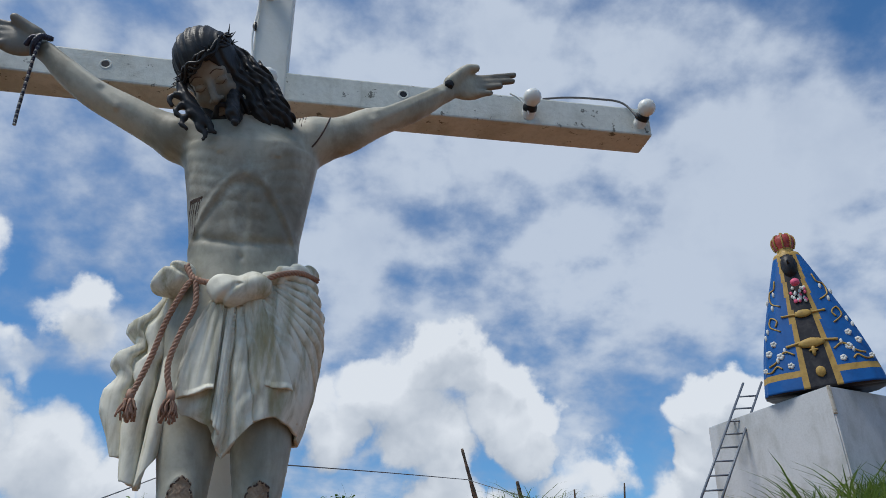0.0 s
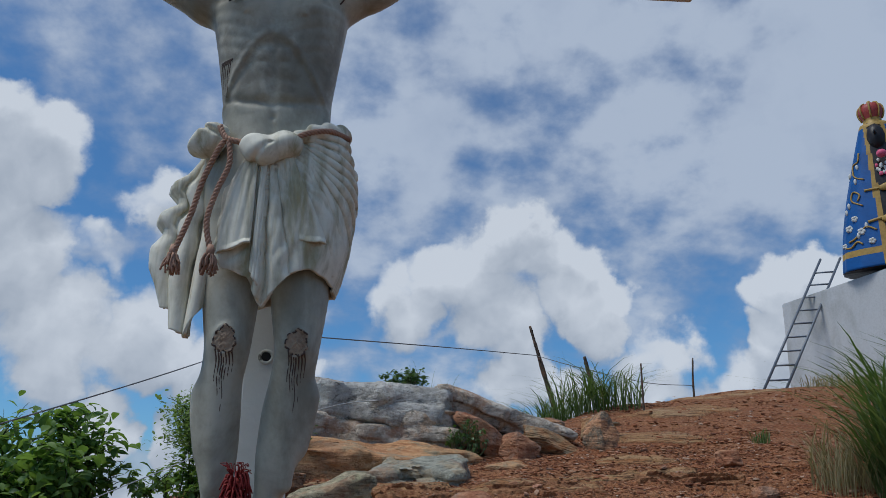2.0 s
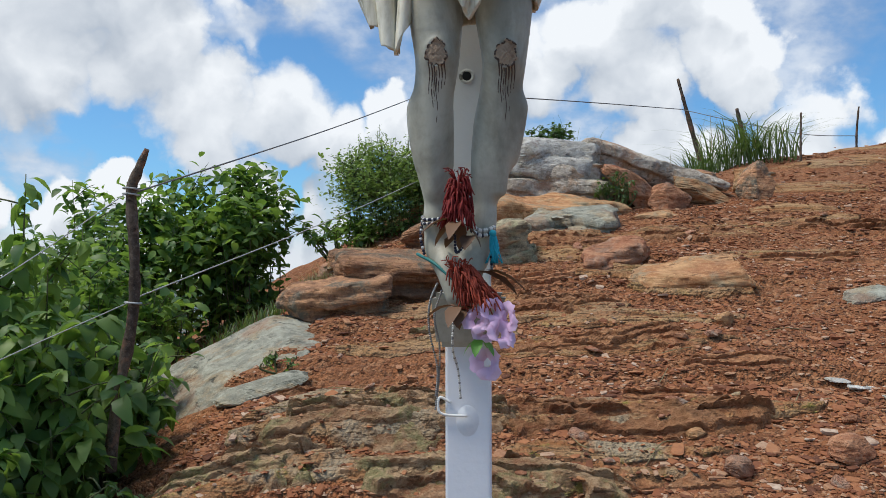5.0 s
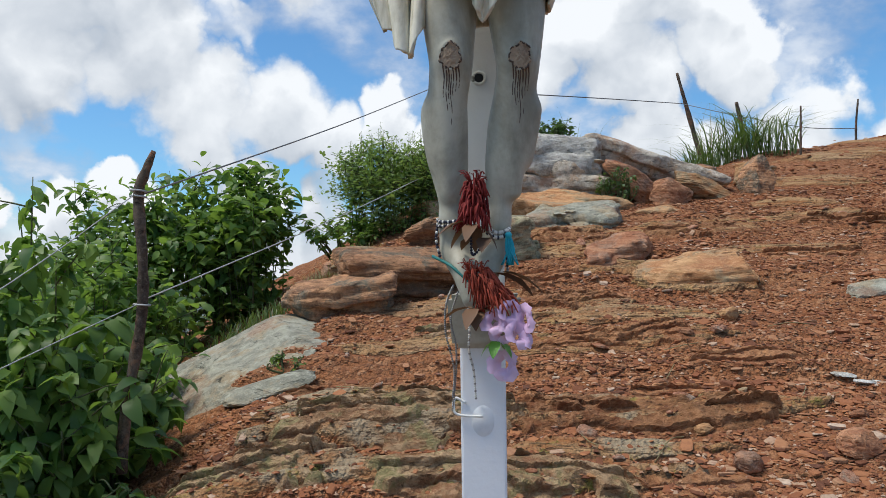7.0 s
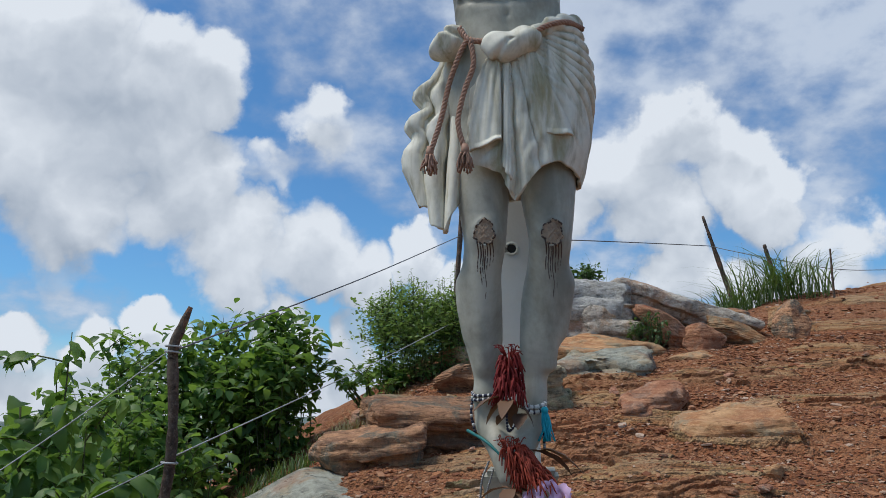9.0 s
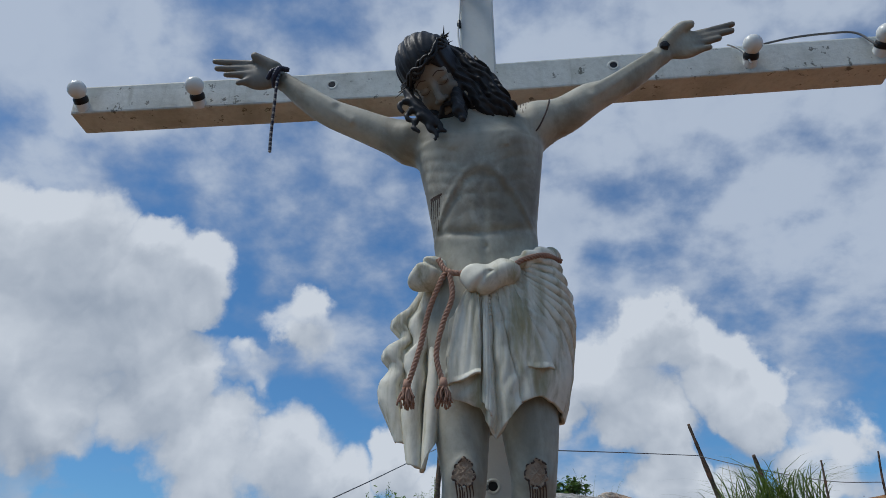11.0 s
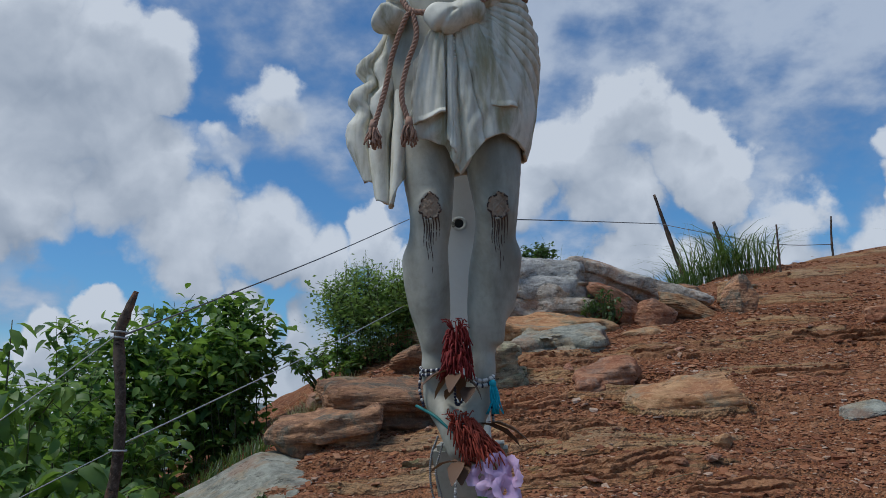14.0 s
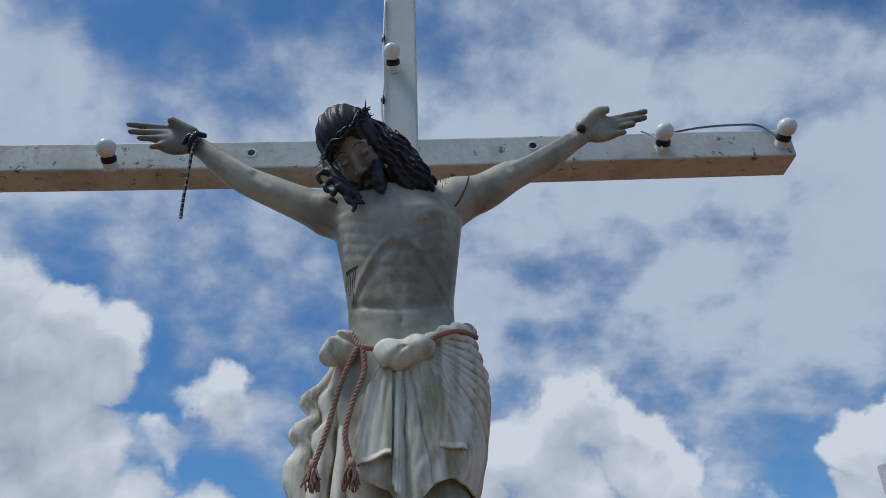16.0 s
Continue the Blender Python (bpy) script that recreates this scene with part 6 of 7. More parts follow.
LICHEN, TAN = "low bedded rock ledge spotted with yellow-green lichen", "low bedded tan and orange rock ledge in red gravel"
for k, row in enumerate(((LICHEN, -0.46, 1.48, 0.66, 0.22, 0.10, 5, M_LICHEN), (TAN, 0.62, 1.54, 0.78, 0.17, 0.075, 4, M_LEDGE), (LICHEN, -0.08, 1.02, 0.66, 0.18, 0.085, 4, M_LICHEN), (LICHEN, -0.98, 1.12, 0.46, 0.24, 0.10, 5, M_LICHEN),
                         (TAN, 0.55, 2.42, 0.62, 0.26, 0.075, 5, M_LEDGE), (TAN, 0.30, 3.12, 0.55, 0.28, 0.085, 5, M_LEDGE), (LICHEN, -0.15, 2.75, 0.42, 0.17, 0.06, 3, M_LICHEN), (TAN, 0.12, 3.78, 0.5, 0.24, 0.09, 4, M_LEDGE),
                         (TAN, 1.30, 2.15, 0.40, 0.12, 0.045, 3, M_LEDGE), (TAN, 0.92, 1.80, 0.45, 0.10, 0.04, 3, M_LEDGE), (TAN, -0.72, 1.95, 0.40, 0.13, 0.05, 3, M_LEDGE), (TAN, 2.35, 4.15, 0.5, 0.2, 0.07, 3, M_LEDGE),
                         (TAN, 1.75, 5.0, 0.55, 0.24, 0.08, 3, M_LEDGE), (TAN, 2.70, 3.15, 0.40, 0.11, 0.045, 2, M_LEDGE), (LICHEN, 0.85, 1.05, 0.42, 0.13, 0.05, 3, M_LEDGE), (TAN, 0.55, 4.95, 0.5, 0.25, 0.09, 4, M_LEDGE), (TAN, 3.2, 5.4, 0.6, 0.22, 0.08, 3, M_LEDGE))):
    ledge(*row[:3], row[3] * 0.9, row[4] * 0.78, *row[5:], seed=k + 1, lean=0.05 * math.sin(k * 1.9), step=0.007 if row[2] < 2.6 else 0.012)

# ---- plants ----
def leaf(length, width, droop=0.35, fold=0.25):
    """A pointed leaf along +y: 8 vertices, 6 faces."""
    out = []
    for t, w in ((0.0, 0.0), (0.25, 0.85), (0.55, 1.0), (0.82, 0.55), (1.0, 0.0)):
        y, z = length * t * (1 - 0.25 * droop * t), -length * droop * t * t
        if w == 0:
            out.append((0, y, z))
        else:
            out += [(-width / 2 * w, y, z + fold * width / 2 * w), (0, y, z), (width / 2 * w, y, z + fold * width / 2 * w)]
    faces = [(0, 2, 1), (0, 3, 2), (1, 2, 5, 4), (2, 3, 6, 5), (4, 5, 8, 7), (5, 6, 9, 8), (7, 8, 10), (8, 9, 10)]
    return np.array(out), faces


def turned(v, yaw, pitch, roll=0.0):
    m = np.array(Euler((pitch, roll, yaw)).to_matrix())
    return v @ m.T


def shrub(name, label, at, size, stems, leaves, length, width, mats, seed, flop=0.5, spike=0.0, lean=(0, 0), category="bush", base=0.35, even=0.7, spread=0.012, lift=None, woody=1.0, low=0.3):
    """Stems fan out from the ground, leaves sit all along them. size: half width x, half width y, height."""
    rnd = random.Random(seed)
    root = tagged(new(name), label, category)
    root.location = (at[0], at[1], ground(at[0], at[1]) - 0.02 if lift is None else lift)
    wood, green = Pile(), Pile()
    tips = []
    for _ in range(stems):
        a, r = rnd.uniform(0, 2 * math.pi), math.sqrt(rnd.random())
        h = size[2] * rnd.uniform(0.55, 1.0) * (1 - 0.35 * r)
        foot = np.array((base * size[0] * r * math.cos(a), base * size[1] * r * math.sin(a), 0))
        top = np.array((size[0] * r * math.cos(a) + lean[0] * h, size[1] * r * math.sin(a) + lean[1] * h, h))
        mid = foot * 0.4 + top * 0.6 + np.array((rnd.gauss(0, 0.05), rnd.gauss(0, 0.05), 0.08 * h))
        path = spline([foot, mid, top], 8)
        v, f = tube(path, np.linspace(0.012, 0.003, 8) * (0.6 + 0.5 * size[2]) * woody, 5)
        wood.add(v, f)
        tips.append(path)
        for _ in range(3):
            i = rnd.randint(3, 6)
            d = np.array((rnd.gauss(0, 1), rnd.gauss(0, 1), rnd.uniform(0.1, 1.0)))
            d *= rnd.uniform(0.12, 0.28) * min(size[2], 1.3) / np.linalg.norm(d)
            side = spline([path[i], path[i] + d * 0.6 + (0, 0, 0.02), path[i] + d], 5)
            v, f = tube(side, np.linspace(0.005, 0.002, 5), 4)
            wood.add(v, f)
            tips.append(np.vstack([side, side[-1:] + 0.2 * (side[-1] - side[-2]), side[-1:], side[-1:]]))
    for _ in range(leaves):
        # side shoots follow each stem in the list
        path = rnd.choice(tips[::4]) if rnd.random() < low else rnd.choice(tips)
        t = rnd.random() ** even * (len(path) - 1)
        i = min(int(t), len(path) - 2)
        p = path[i] * (1 - t + i) + path[i + 1] * (t - i)
        if p[2] < 0.03:
            continue
        s = rnd.uniform(0.55, 1.15)
        v, f = leaf(length * s, width * s * rnd.uniform(0.8, 1.1), flop * rnd.uniform(0.4, 1.4))
        v = turned(v, rnd.uniform(0, 2 * math.pi), rnd.gauss(0.25 - 0.5 * flop, 0.45), rnd.gauss(0, 0.35))
        green.add(v + p + np.array((rnd.gauss(0, spread), rnd.gauss(0, spread), rnd.gauss(0, 0.6 * spread))), f)
    if spike:
        for path in tips[::2]:
            p = path[-1]
            for k in range(14):
                v, f = leaf(length * 0.4, width * 0.35, 0.1)
                green.add(turned(v, rnd.uniform(0, 6.28), rnd.uniform(0.2, 1.0)) + p + np.array((rnd.gauss(0, 0.012), rnd.gauss(0, 0.012), spike * k / 14)), f)
            v, f = tube([p, p + (0, 0, spike)], [0.003, 0.001], 4)
            wood.add(v, f)
    part("trunk", wood.mesh("trunk", [M_STEM], True), None, root)
    part("crown", green.mesh("crown", mats, True), None, root)
    return root


def tuft(name, label, at, spread, height, blades, width, mat, seed, arch=0.5, category="grass", lean=0.0):
    """A clump of arching blades."""
    rnd = random.Random(seed)
    pile = Pile()
    z0 = ground(at[0], at[1])
    for _ in range(blades):
        a, r = rnd.uniform(0, 6.283), math.sqrt(rnd.random())
        bx, by = spread[0] * r * math.cos(a), spread[1] * r * math.sin(a)
        base = np.array((bx, by, ground(at[0] + bx, at[1] + by) - z0 - 0.02))
        h = height * rnd.uniform(0.45, 1.0)
        d = rnd.uniform(0, 6.283)
        reach = h * arch * rnd.uniform(0.3, 1.3)
        dx, dy = math.cos(d) * reach + lean * h, math.sin(d) * reach
        w = width * rnd.uniform(0.6, 1.1)
        sx, sy = -math.sin(d) * w / 2, math.cos(d) * w / 2
        vs = []
        for t, k in ((0, 0.7), (0.3, 1), (0.6, 0.8), (0.85, 0.45), (1.0, 0.03)):
            c = base + np.array((dx * t ** 1.8, dy * t ** 1.8, h * (t - 0.42 * arch * t ** 3)))
            vs += [c + (sx * k, sy * k, 0), c - (sx * k, sy * k, 0)]
        pile.add(vs, [(2 * i, 2 * i + 1, 2 * i + 3, 2 * i + 2) for i in range(4)])
    ob = new(name, pile.mesh(name, [mat], True))
    ob.location = (at[0], at[1], z0)
    return tagged(ob, label, category, kind="stuff")


LEAFY = "green shrub with broad pointed leaves beside the stake"
shrub("shrub", LEAFY, (-1.92, 1.25), (0.30, 0.40, 1.10), 24, 800, 0.115, 0.072, [M_LEAF], 41, 0.75)
shrub("shrub", LEAFY, (-2.25, 1.45), (0.42, 0.45, 1.75), 26, 950, 0.140, 0.092, [M_LEAF], 42, 0.7)
shrub("shrub", LEAFY, (-1.88, 1.75), (0.26, 0.35, 0.85), 18, 520, 0.13, 0.082, [M_LEAF], 43, 0.75)
shrub("shrub", LEAFY, (-2.25, 2.25), (0.40, 0.42, 1.25), 22, 850, 0.135, 0.085, [M_LEAF], 44, 0.65)
shrub("shrub", LEAFY, (-2.7, 1.9), (0.5, 0.5, 2.0), 26, 1000, 0.14, 0.088, [M_LEAF], 45, 0.65)
# these two low shrubs take the darker leaf colour as painted deep shade
shrub("shrub", LEAFY, (-1.42, 0.95), (0.22, 0.26, 0.36), 9, 220, 0.09, 0.056, [M_LEAF_DARK], 46, 0.7)
shrub("shrub", LEAFY, (-1.95, 0.75), (0.38, 0.35, 0.85), 18, 520, 0.10, 0.064, [M_LEAF_DARK], 47, 0.75)
shrub("shrub", "tall slender green shrub with pointed leaves", (-2.02, 1.35), (0.14, 0.10, 2.05), 7, 560, 0.110, 0.066, [M_LEAF], 48, 0.75, woody=0.45)
shrub("shrub", "tall slender green shrub with pointed leaves", (-1.82, 1.30), (0.09, 0.08, 1.62), 5, 300, 0.105, 0.062, [M_LEAF], 49, 0.75, woody=0.45)
FAR = "dense green shrub with oval leaves behind the flat slab"
shrub("shrub", FAR, (-2.42, 5.35), (0.52, 0.5, 1.74), 34, 2600, 0.135, 0.074, [M_LEAF], 51, 0.45, base=0.8, even=1.0, spread=0.07, woody=0.35, low=0.6)
shrub("shrub", FAR, (-3.05, 5.3), (0.66, 0.6, 2.12), 36, 2800, 0.135, 0.074, [M_LEAF], 52, 0.45, base=0.8, even=1.0, spread=0.07, woody=0.35, low=0.6)
shrub("shrub", FAR, (-3.0, 3.7), (0.7, 0.6, 1.75), 30, 2200, 0.125, 0.068, [M_LEAF], 53, 0.45, base=0.8, even=1.0, spread=0.07, woody=0.35, low=0.6)
shrub("shrub", FAR, (-3.9, 5.0), (0.8, 0.7, 2.6), 30, 2200, 0.13, 0.068, [M_LEAF], 54, 0.45, base=0.8, even=1.0, spread=0.07, woody=0.35, low=0.6)
shrub("bush", "rounded bush with small leaves and thin flower spikes", (-1.12, 6.05), (0.56, 0.50, 1.20), 90, 13000, 0.060, 0.027, [M_LEAF_FINE], 55, 0.2, 0.14, base=0.85, even=1.1, spread=0.08, woody=0.25, low=0.5)
shrub("bush", "low bush with larger leaves at the outcrop's edge", (-1.55, 5.75), (0.42, 0.35, 0.62), 18, 800, 0.085, 0.042, [M_LEAF], 56, 0.4)
shrub("bush", "small dark green plant on top of the outcrop", (0.62, 7.6), (0.26, 0.2, 0.42), 18, 700, 0.060, 0.036, [M_LEAF_DARK], 57, 0.3, lift=3.20, base=0.7, even=0.9)
shrub("bush", "green creeper in a gap between the stones", (1.30, 6.70), (0.20, 0.2, 0.55), 14, 300, 0.055, 0.034, [M_LEAF_DARK], 58, 0.6, low=0.5)
shrub("weed", "small green weed at the slab's edge", (-1.18, 2.35), (0.10, 0.10, 0.12), 8, 60, 0.05, 0.022, [M_LEAF], 59, 0.4, category="plant")
shrub("weed", "small green weed among the boulders", (-0.55, 4.6), (0.16, 0.12, 0.16), 10, 110, 0.05, 0.024, [M_LEAF], 60, 0.4, category="plant")
tuft("grass_clump", "tall arching green grass on the ridge", (3.75, 11.0), (1.05, 0.5), 1.25, 430, 0.022, M_GRASS, 61, 1.0)
tuft("grass_clump", "tall arching green grass on the ridge", (2.9, 10.6), (0.3, 0.3), 0.95, 70, 0.022, M_GRASS, 62, 0.9)
tuft("grass_clump", "thick green grass with long blades on the bank", (4.85, 4.3), (0.50, 0.45), 1.55, 720, 0.026, M_GRASS, 63, 0.65)
tuft("grass_clump", "thick green grass with long blades on the bank", (5.7, 4.9), (0.7, 0.6), 1.75, 720, 0.028, M_GRASS, 64, 0.65)
tuft("grass_clump", "dry brownish grass at the edge of the green clump", (4.35, 4.7), (0.35, 0.35), 0.75, 300, 0.012, M_DRY, 65, 0.5)
tuft("grass_clump", "small tuft of grass on the red slope", (4.75, 7.0), (0.10, 0.10), 0.26, 70, 0.010, M_GRASS, 66, 0.5)
tuft("grass_clump", "green grass between the bushes and the slab", (-1.95, 4.2), (0.45, 0.35), 0.26, 300, 0.012, M_GRASS, 67, 0.55)
tuft("grass_clump", "dry pale grass at the edge of the bushes", (-1.45, 4.75), (0.40, 0.25), 0.30, 420, 0.007, M_DRY, 68, 0.5)
tuft("grass_clump", "thin grass stalks on the outcrop", (0.95, 8.2), (0.40, 0.2), 1.45, 46, 0.008, M_GRASS, 69, 0.35)
tuft("grass_clump", "low green growth on the outcrop", (0.95, 8.1), (0.5, 0.2), 0.72, 320, 0.012, M_GRASS, 70, 0.4)
tuft("grass_clump", "sparse grass at the pedestal's foot", (10.3, 13.4), (1.3, 0.4), 0.40, 300, 0.02, M_DRY, 71, 0.5)
tuft("grass_clump", "green grass at the pedestal's foot", (11.8, 12.0), (1.0, 0.4), 0.9, 400, 0.03, M_GRASS, 72, 0.6)
tuft("grass_clump", "thin single stalks beside the grass", (3.4, 10.8), (0.8, 0.3), 1.5, 12, 0.012, M_DRY, 73, 0.25)


# ---- fence ----
def stake(label, pts, radii, seed=0):
    p = spline(pts, 24)
    rs = np.random.RandomState(seed)
    r = np.interp(np.linspace(0, 1, 24), np.linspace(0, 1, len(radii)), radii) * (1 + 0.08 * rs.randn(24))
    v, f = tube(p, r, 10)
    ob = new("fence_stake", mesh_from("fence_stake", v, f, M_WOOD, None, True))
    return tagged(ob, label, "fence stake", "fence stakes")


stake("crooked grey-brown wooden stake wound with cord", [(-1.60, 1.33, 0.80), (-1.565, 1.33, 1.10), (-1.505, 1.33, 1.45), (-1.50, 1.33, 1.70), (-1.52, 1.33, 1.98), (-1.495, 1.33, 2.07), (-1.452, 1.33, 2.175)], [0.030, 0.026, 0.023, 0.023, 0.024, 0.022, 0.010], 1)
stake("thin dark upright stake behind the statue", [(-0.76, 6.0, 1.75), (-0.745, 6.0, 2.4), (-0.755, 6.0, 3.0), (-0.715, 6.0, 3.55), (-0.70, 6.0, 3.90)], [0.035, 0.032, 0.028, 0.026, 0.02], 2)
stake("leaning dark wooden stake in the ridge grass", [(3.85, 13.0, 3.3), (3.54, 13.0, 4.52), (3.307, 13.0, 5.45)], [0.05, 0.045, 0.025], 3)
stake("short wooden stake in the ridge grass", [(4.40, 12.0, 3.3), (4.17, 12.0, 4.30), (4.10, 12.0, 4.64)], [0.04, 0.04, 0.03], 4)
stake("thin wooden stake at the end of the ridge grass", [(4.43, 10.0, 3.1), (4.44, 10.0, 3.6), (4.454, 10.0, 4.12)], [0.02, 0.018, 0.014], 5)
stake("thin dark stake on the bare ridge", [(6.54, 13.0, 3.8), (6.55, 13.0, 4.35), (6.60, 13.0, 4.85)], [0.022, 0.02, 0.016], 6)


def wire(label, pts, r, mat):
    v, f = tube(spline(pts, 40), r, 6)
    return tagged(new("fence_wire", mesh_from("fence_wire", v, f, mat, None, True)), label, "fence wire", "fence wires")


wire("pale cord strung along the fence", [(-1.94, -0.4, 1.02), (-1.71, 0.7, 1.590), (-1.52, 1.30, 1.985)], 0.0022, M_WIRE)
wire("pale cord strung along the fence", [(-1.94, -0.4, 0.98), (-1.71, 0.7, 1.312), (-1.51, 1.30, 1.515)], 0.0022, M_WIRE)
wire("thin dark wire between two fence stakes", [(-1.52, 1.34, 1.985), (-1.15, 3.6, 2.72), (-0.725, 6.0, 3.56)], 0.0042, M_WIRE_DARK)
wire("pale wire between two fence stakes", [(-1.51, 1.34, 1.53), (-1.15, 3.6, 2.06), (-0.76, 6.0, 2.67)], 0.0032, M_WIRE)
wire("thin dark wire running to the ridge stake", [(-0.715, 6.0, 3.56), (1.33, 9.5, 4.22), (3.40, 13.0, 4.86)], 0.008, M_WIRE_DARK)
wire("pale cord lying over the outcrop", [(-0.76, 6.0, 2.67), (-0.1, 6.9, 2.99), (0.35, 7.0, 3.05)], 0.006, M_WIRE)
wire("thin dark wire along the ridge", [(3.40, 12.98, 4.85), (4.17, 12.05, 4.40), (5.5, 12.6, 4.27), (6.56, 13.0, 4.30)], 0.007, M_WIRE_DARK)
for wz in (1.975, 2.0, 1.51):
    wx = -1.52 if wz > 1.9 else -1.503
    wv, wf = tube([(wx + 0.033 * math.cos(a), 1.33 + 0.033 * math.sin(a), wz + 0.006 * math.sin(a * 0.5)) for a in np.linspace(0, 6.3, 22)], 0.0045, 6)
    tagged(new("cord_winding", mesh_from("cord_winding", wv, wf, M_WIRE, None, True)), "pale cord wound round the stake", "cord", "fence wires")

rs_ = random.Random(77)
for sx, sy in ((0.35, 1.35), (-0.12, 1.45), (0.62, 1.22), (1.05, 2.3), (0.75, 1.9), (-0.55, 1.9), (1.5, 2.6), (1.3, 1.6), (-0.9, 1.75)):
    da, dl = rs_.uniform(0, 6.28), rs_.uniform(0.12, 0.26)
    pts = [(sx + dl * k * math.cos(da), sy + dl * k * math.sin(da), ground(sx + dl * k * math.cos(da), sy + dl * k * math.sin(da)) + 0.012 + 0.02 * k) for k in (0, 0.5, 1.0)]
    tv, tf = tube(spline(pts, 8), 0.0022, 5)
    tagged(new("dry_stalk", mesh_from("dry_stalk", tv, tf, M_DRY, None, True)), "thin pale dry stalk lying on the gravel", "twig", "dry stalks")

# ---- pedestal, ladder and the robed statue on the ridge ----
E1, E2 = Vector((-0.265, 0.964, 0)), Vector((0.964, 0.265, 0))
PED = Vector((11.42, 12.60, 0))
PED_TOP = 6.945


def pedestal():
    root = tagged(new("pedestal"), "large whitewashed masonry pedestal, stained and peeling", "pedestal")
    bm = bmesh.new()
    rows = []
    for z, g in ((4.2, 0.06), (5.2, 0.03), (6.2, 0.0), (PED_TOP, -0.02)):
        ring = []
        for a, b in ((0, 0), (3.75, 0), (3.75, 3.5), (0, 3.5)):
            ca, cb = (-1 if a == 0 else 1), (-1 if b == 0 else 1)
            p = PED + E1 * (a + ca * g) + E2 * (b + cb * g)
            ring.append(bm.verts.new((p.x, p.y, z)))
        rows.append(ring)
    for lo, hi in zip(rows, rows[1:]):
        for i in range(4):
            j = (i + 1) % 4
            bm.faces.new((lo[i], lo[j], hi[j], hi[i]))
    bm.faces.new(rows[-1])
    bm.faces.new(rows[0][::-1])
    bmesh.ops.recalc_face_normals(bm, faces=bm.faces)
    bmesh.ops.bevel(bm, geom=[e for e in bm.edges if abs(e.verts[0].co.z - e.verts[1].co.z) > 0.1 or (e.verts[0].co.z > 6.9 and e.verts[1].co.z > 6.9)], offset=0.03, segments=2, affect="EDGES")
    part("masonry_block", bm, M_WALL, root)
    for s, col in ((0.0, 1),):
        p = PED - E1 * 0.02 - E2 * 0.02
        bm = box(0.08, 0.08, 0.62, (p.x + 0.045, p.y + 0.045, 6.62), 0.03, 2)
        for v in bm.verts:
            v.co += Vector((0.02 * noise.noise(v.co * 9), 0.02 * noise.noise(v.co * 7), 0.03 * noise.noise(v.co * 5)))
        part("broken_corner", bm, M_OLD_PLASTER, root, "chipped corner showing old ochre plaster")
    return root


def old_plaster():
    return painted("old_plaster", (0.50, 0.47, 0.40), (0.25, 0.20, 0.13), 0.85, 40, 9, 0.8, 0.01)


M_OLD_PLASTER = old_plaster()
pedestal()


def ladder():
    root = tagged(new("ladder"), "grey metal ladder leaning against the pedestal", "ladder")
    foot, way = Vector((8.95, 14.36, ground(8.95, 14.36) - 0.03)), None
    lean = Vector((10.80, 15.20, 6.945)) - foot
    top = foot + lean * 1.41
    side = Vector((0.92, -0.30, 0)).normalized() * 0.23
    for s in (-1, 1):
        v, f = tube([foot + side * s, foot + lean * 0.67 + side * s, top + side * s], 0.030, 8)
        part("rail", mesh_from("rail", v, f, M_LADDER, None, True), None, root)
    for i in range(9):
        c = foot + lean * (0.10 + 0.143 * i)
        v, f = tube([c - side * 1.02, c + side * 1.02], 0.021, 8)
        part("rung", mesh_from("rung", v, f, M_LADDER, None, True), None, root)


ladder()

M_ROBE = painted("robe_blue", (0.008, 0.095, 0.32), (0.006, 0.055, 0.19), 0.45, 12, 2.2, 0.6, 0.01)
M_GOLD = painted("dull_gold_paint", (0.42, 0.27, 0.07), (0.20, 0.12, 0.035), 0.5, 20, 5, 0.6, 0.008)
M_DARK = painted("dark_statue_paint", (0.014, 0.013, 0.016), (0.05, 0.045, 0.045), 0.45, 18, 6, 0.6, 0.008)
M_RED = painted("crown_red_paint", (0.36, 0.055, 0.045), (0.18, 0.035, 0.03), 0.5, 20, 4, 0.6, 0.008)
M_PALE = painted("pale_relief_paint", (0.66, 0.66, 0.62), (0.40, 0.40, 0.36), 0.6, 20, 6, 0.5, 0.006)
M_PINK = plain("pink_paint", (0.75, 0.12, 0.22), 0.5)


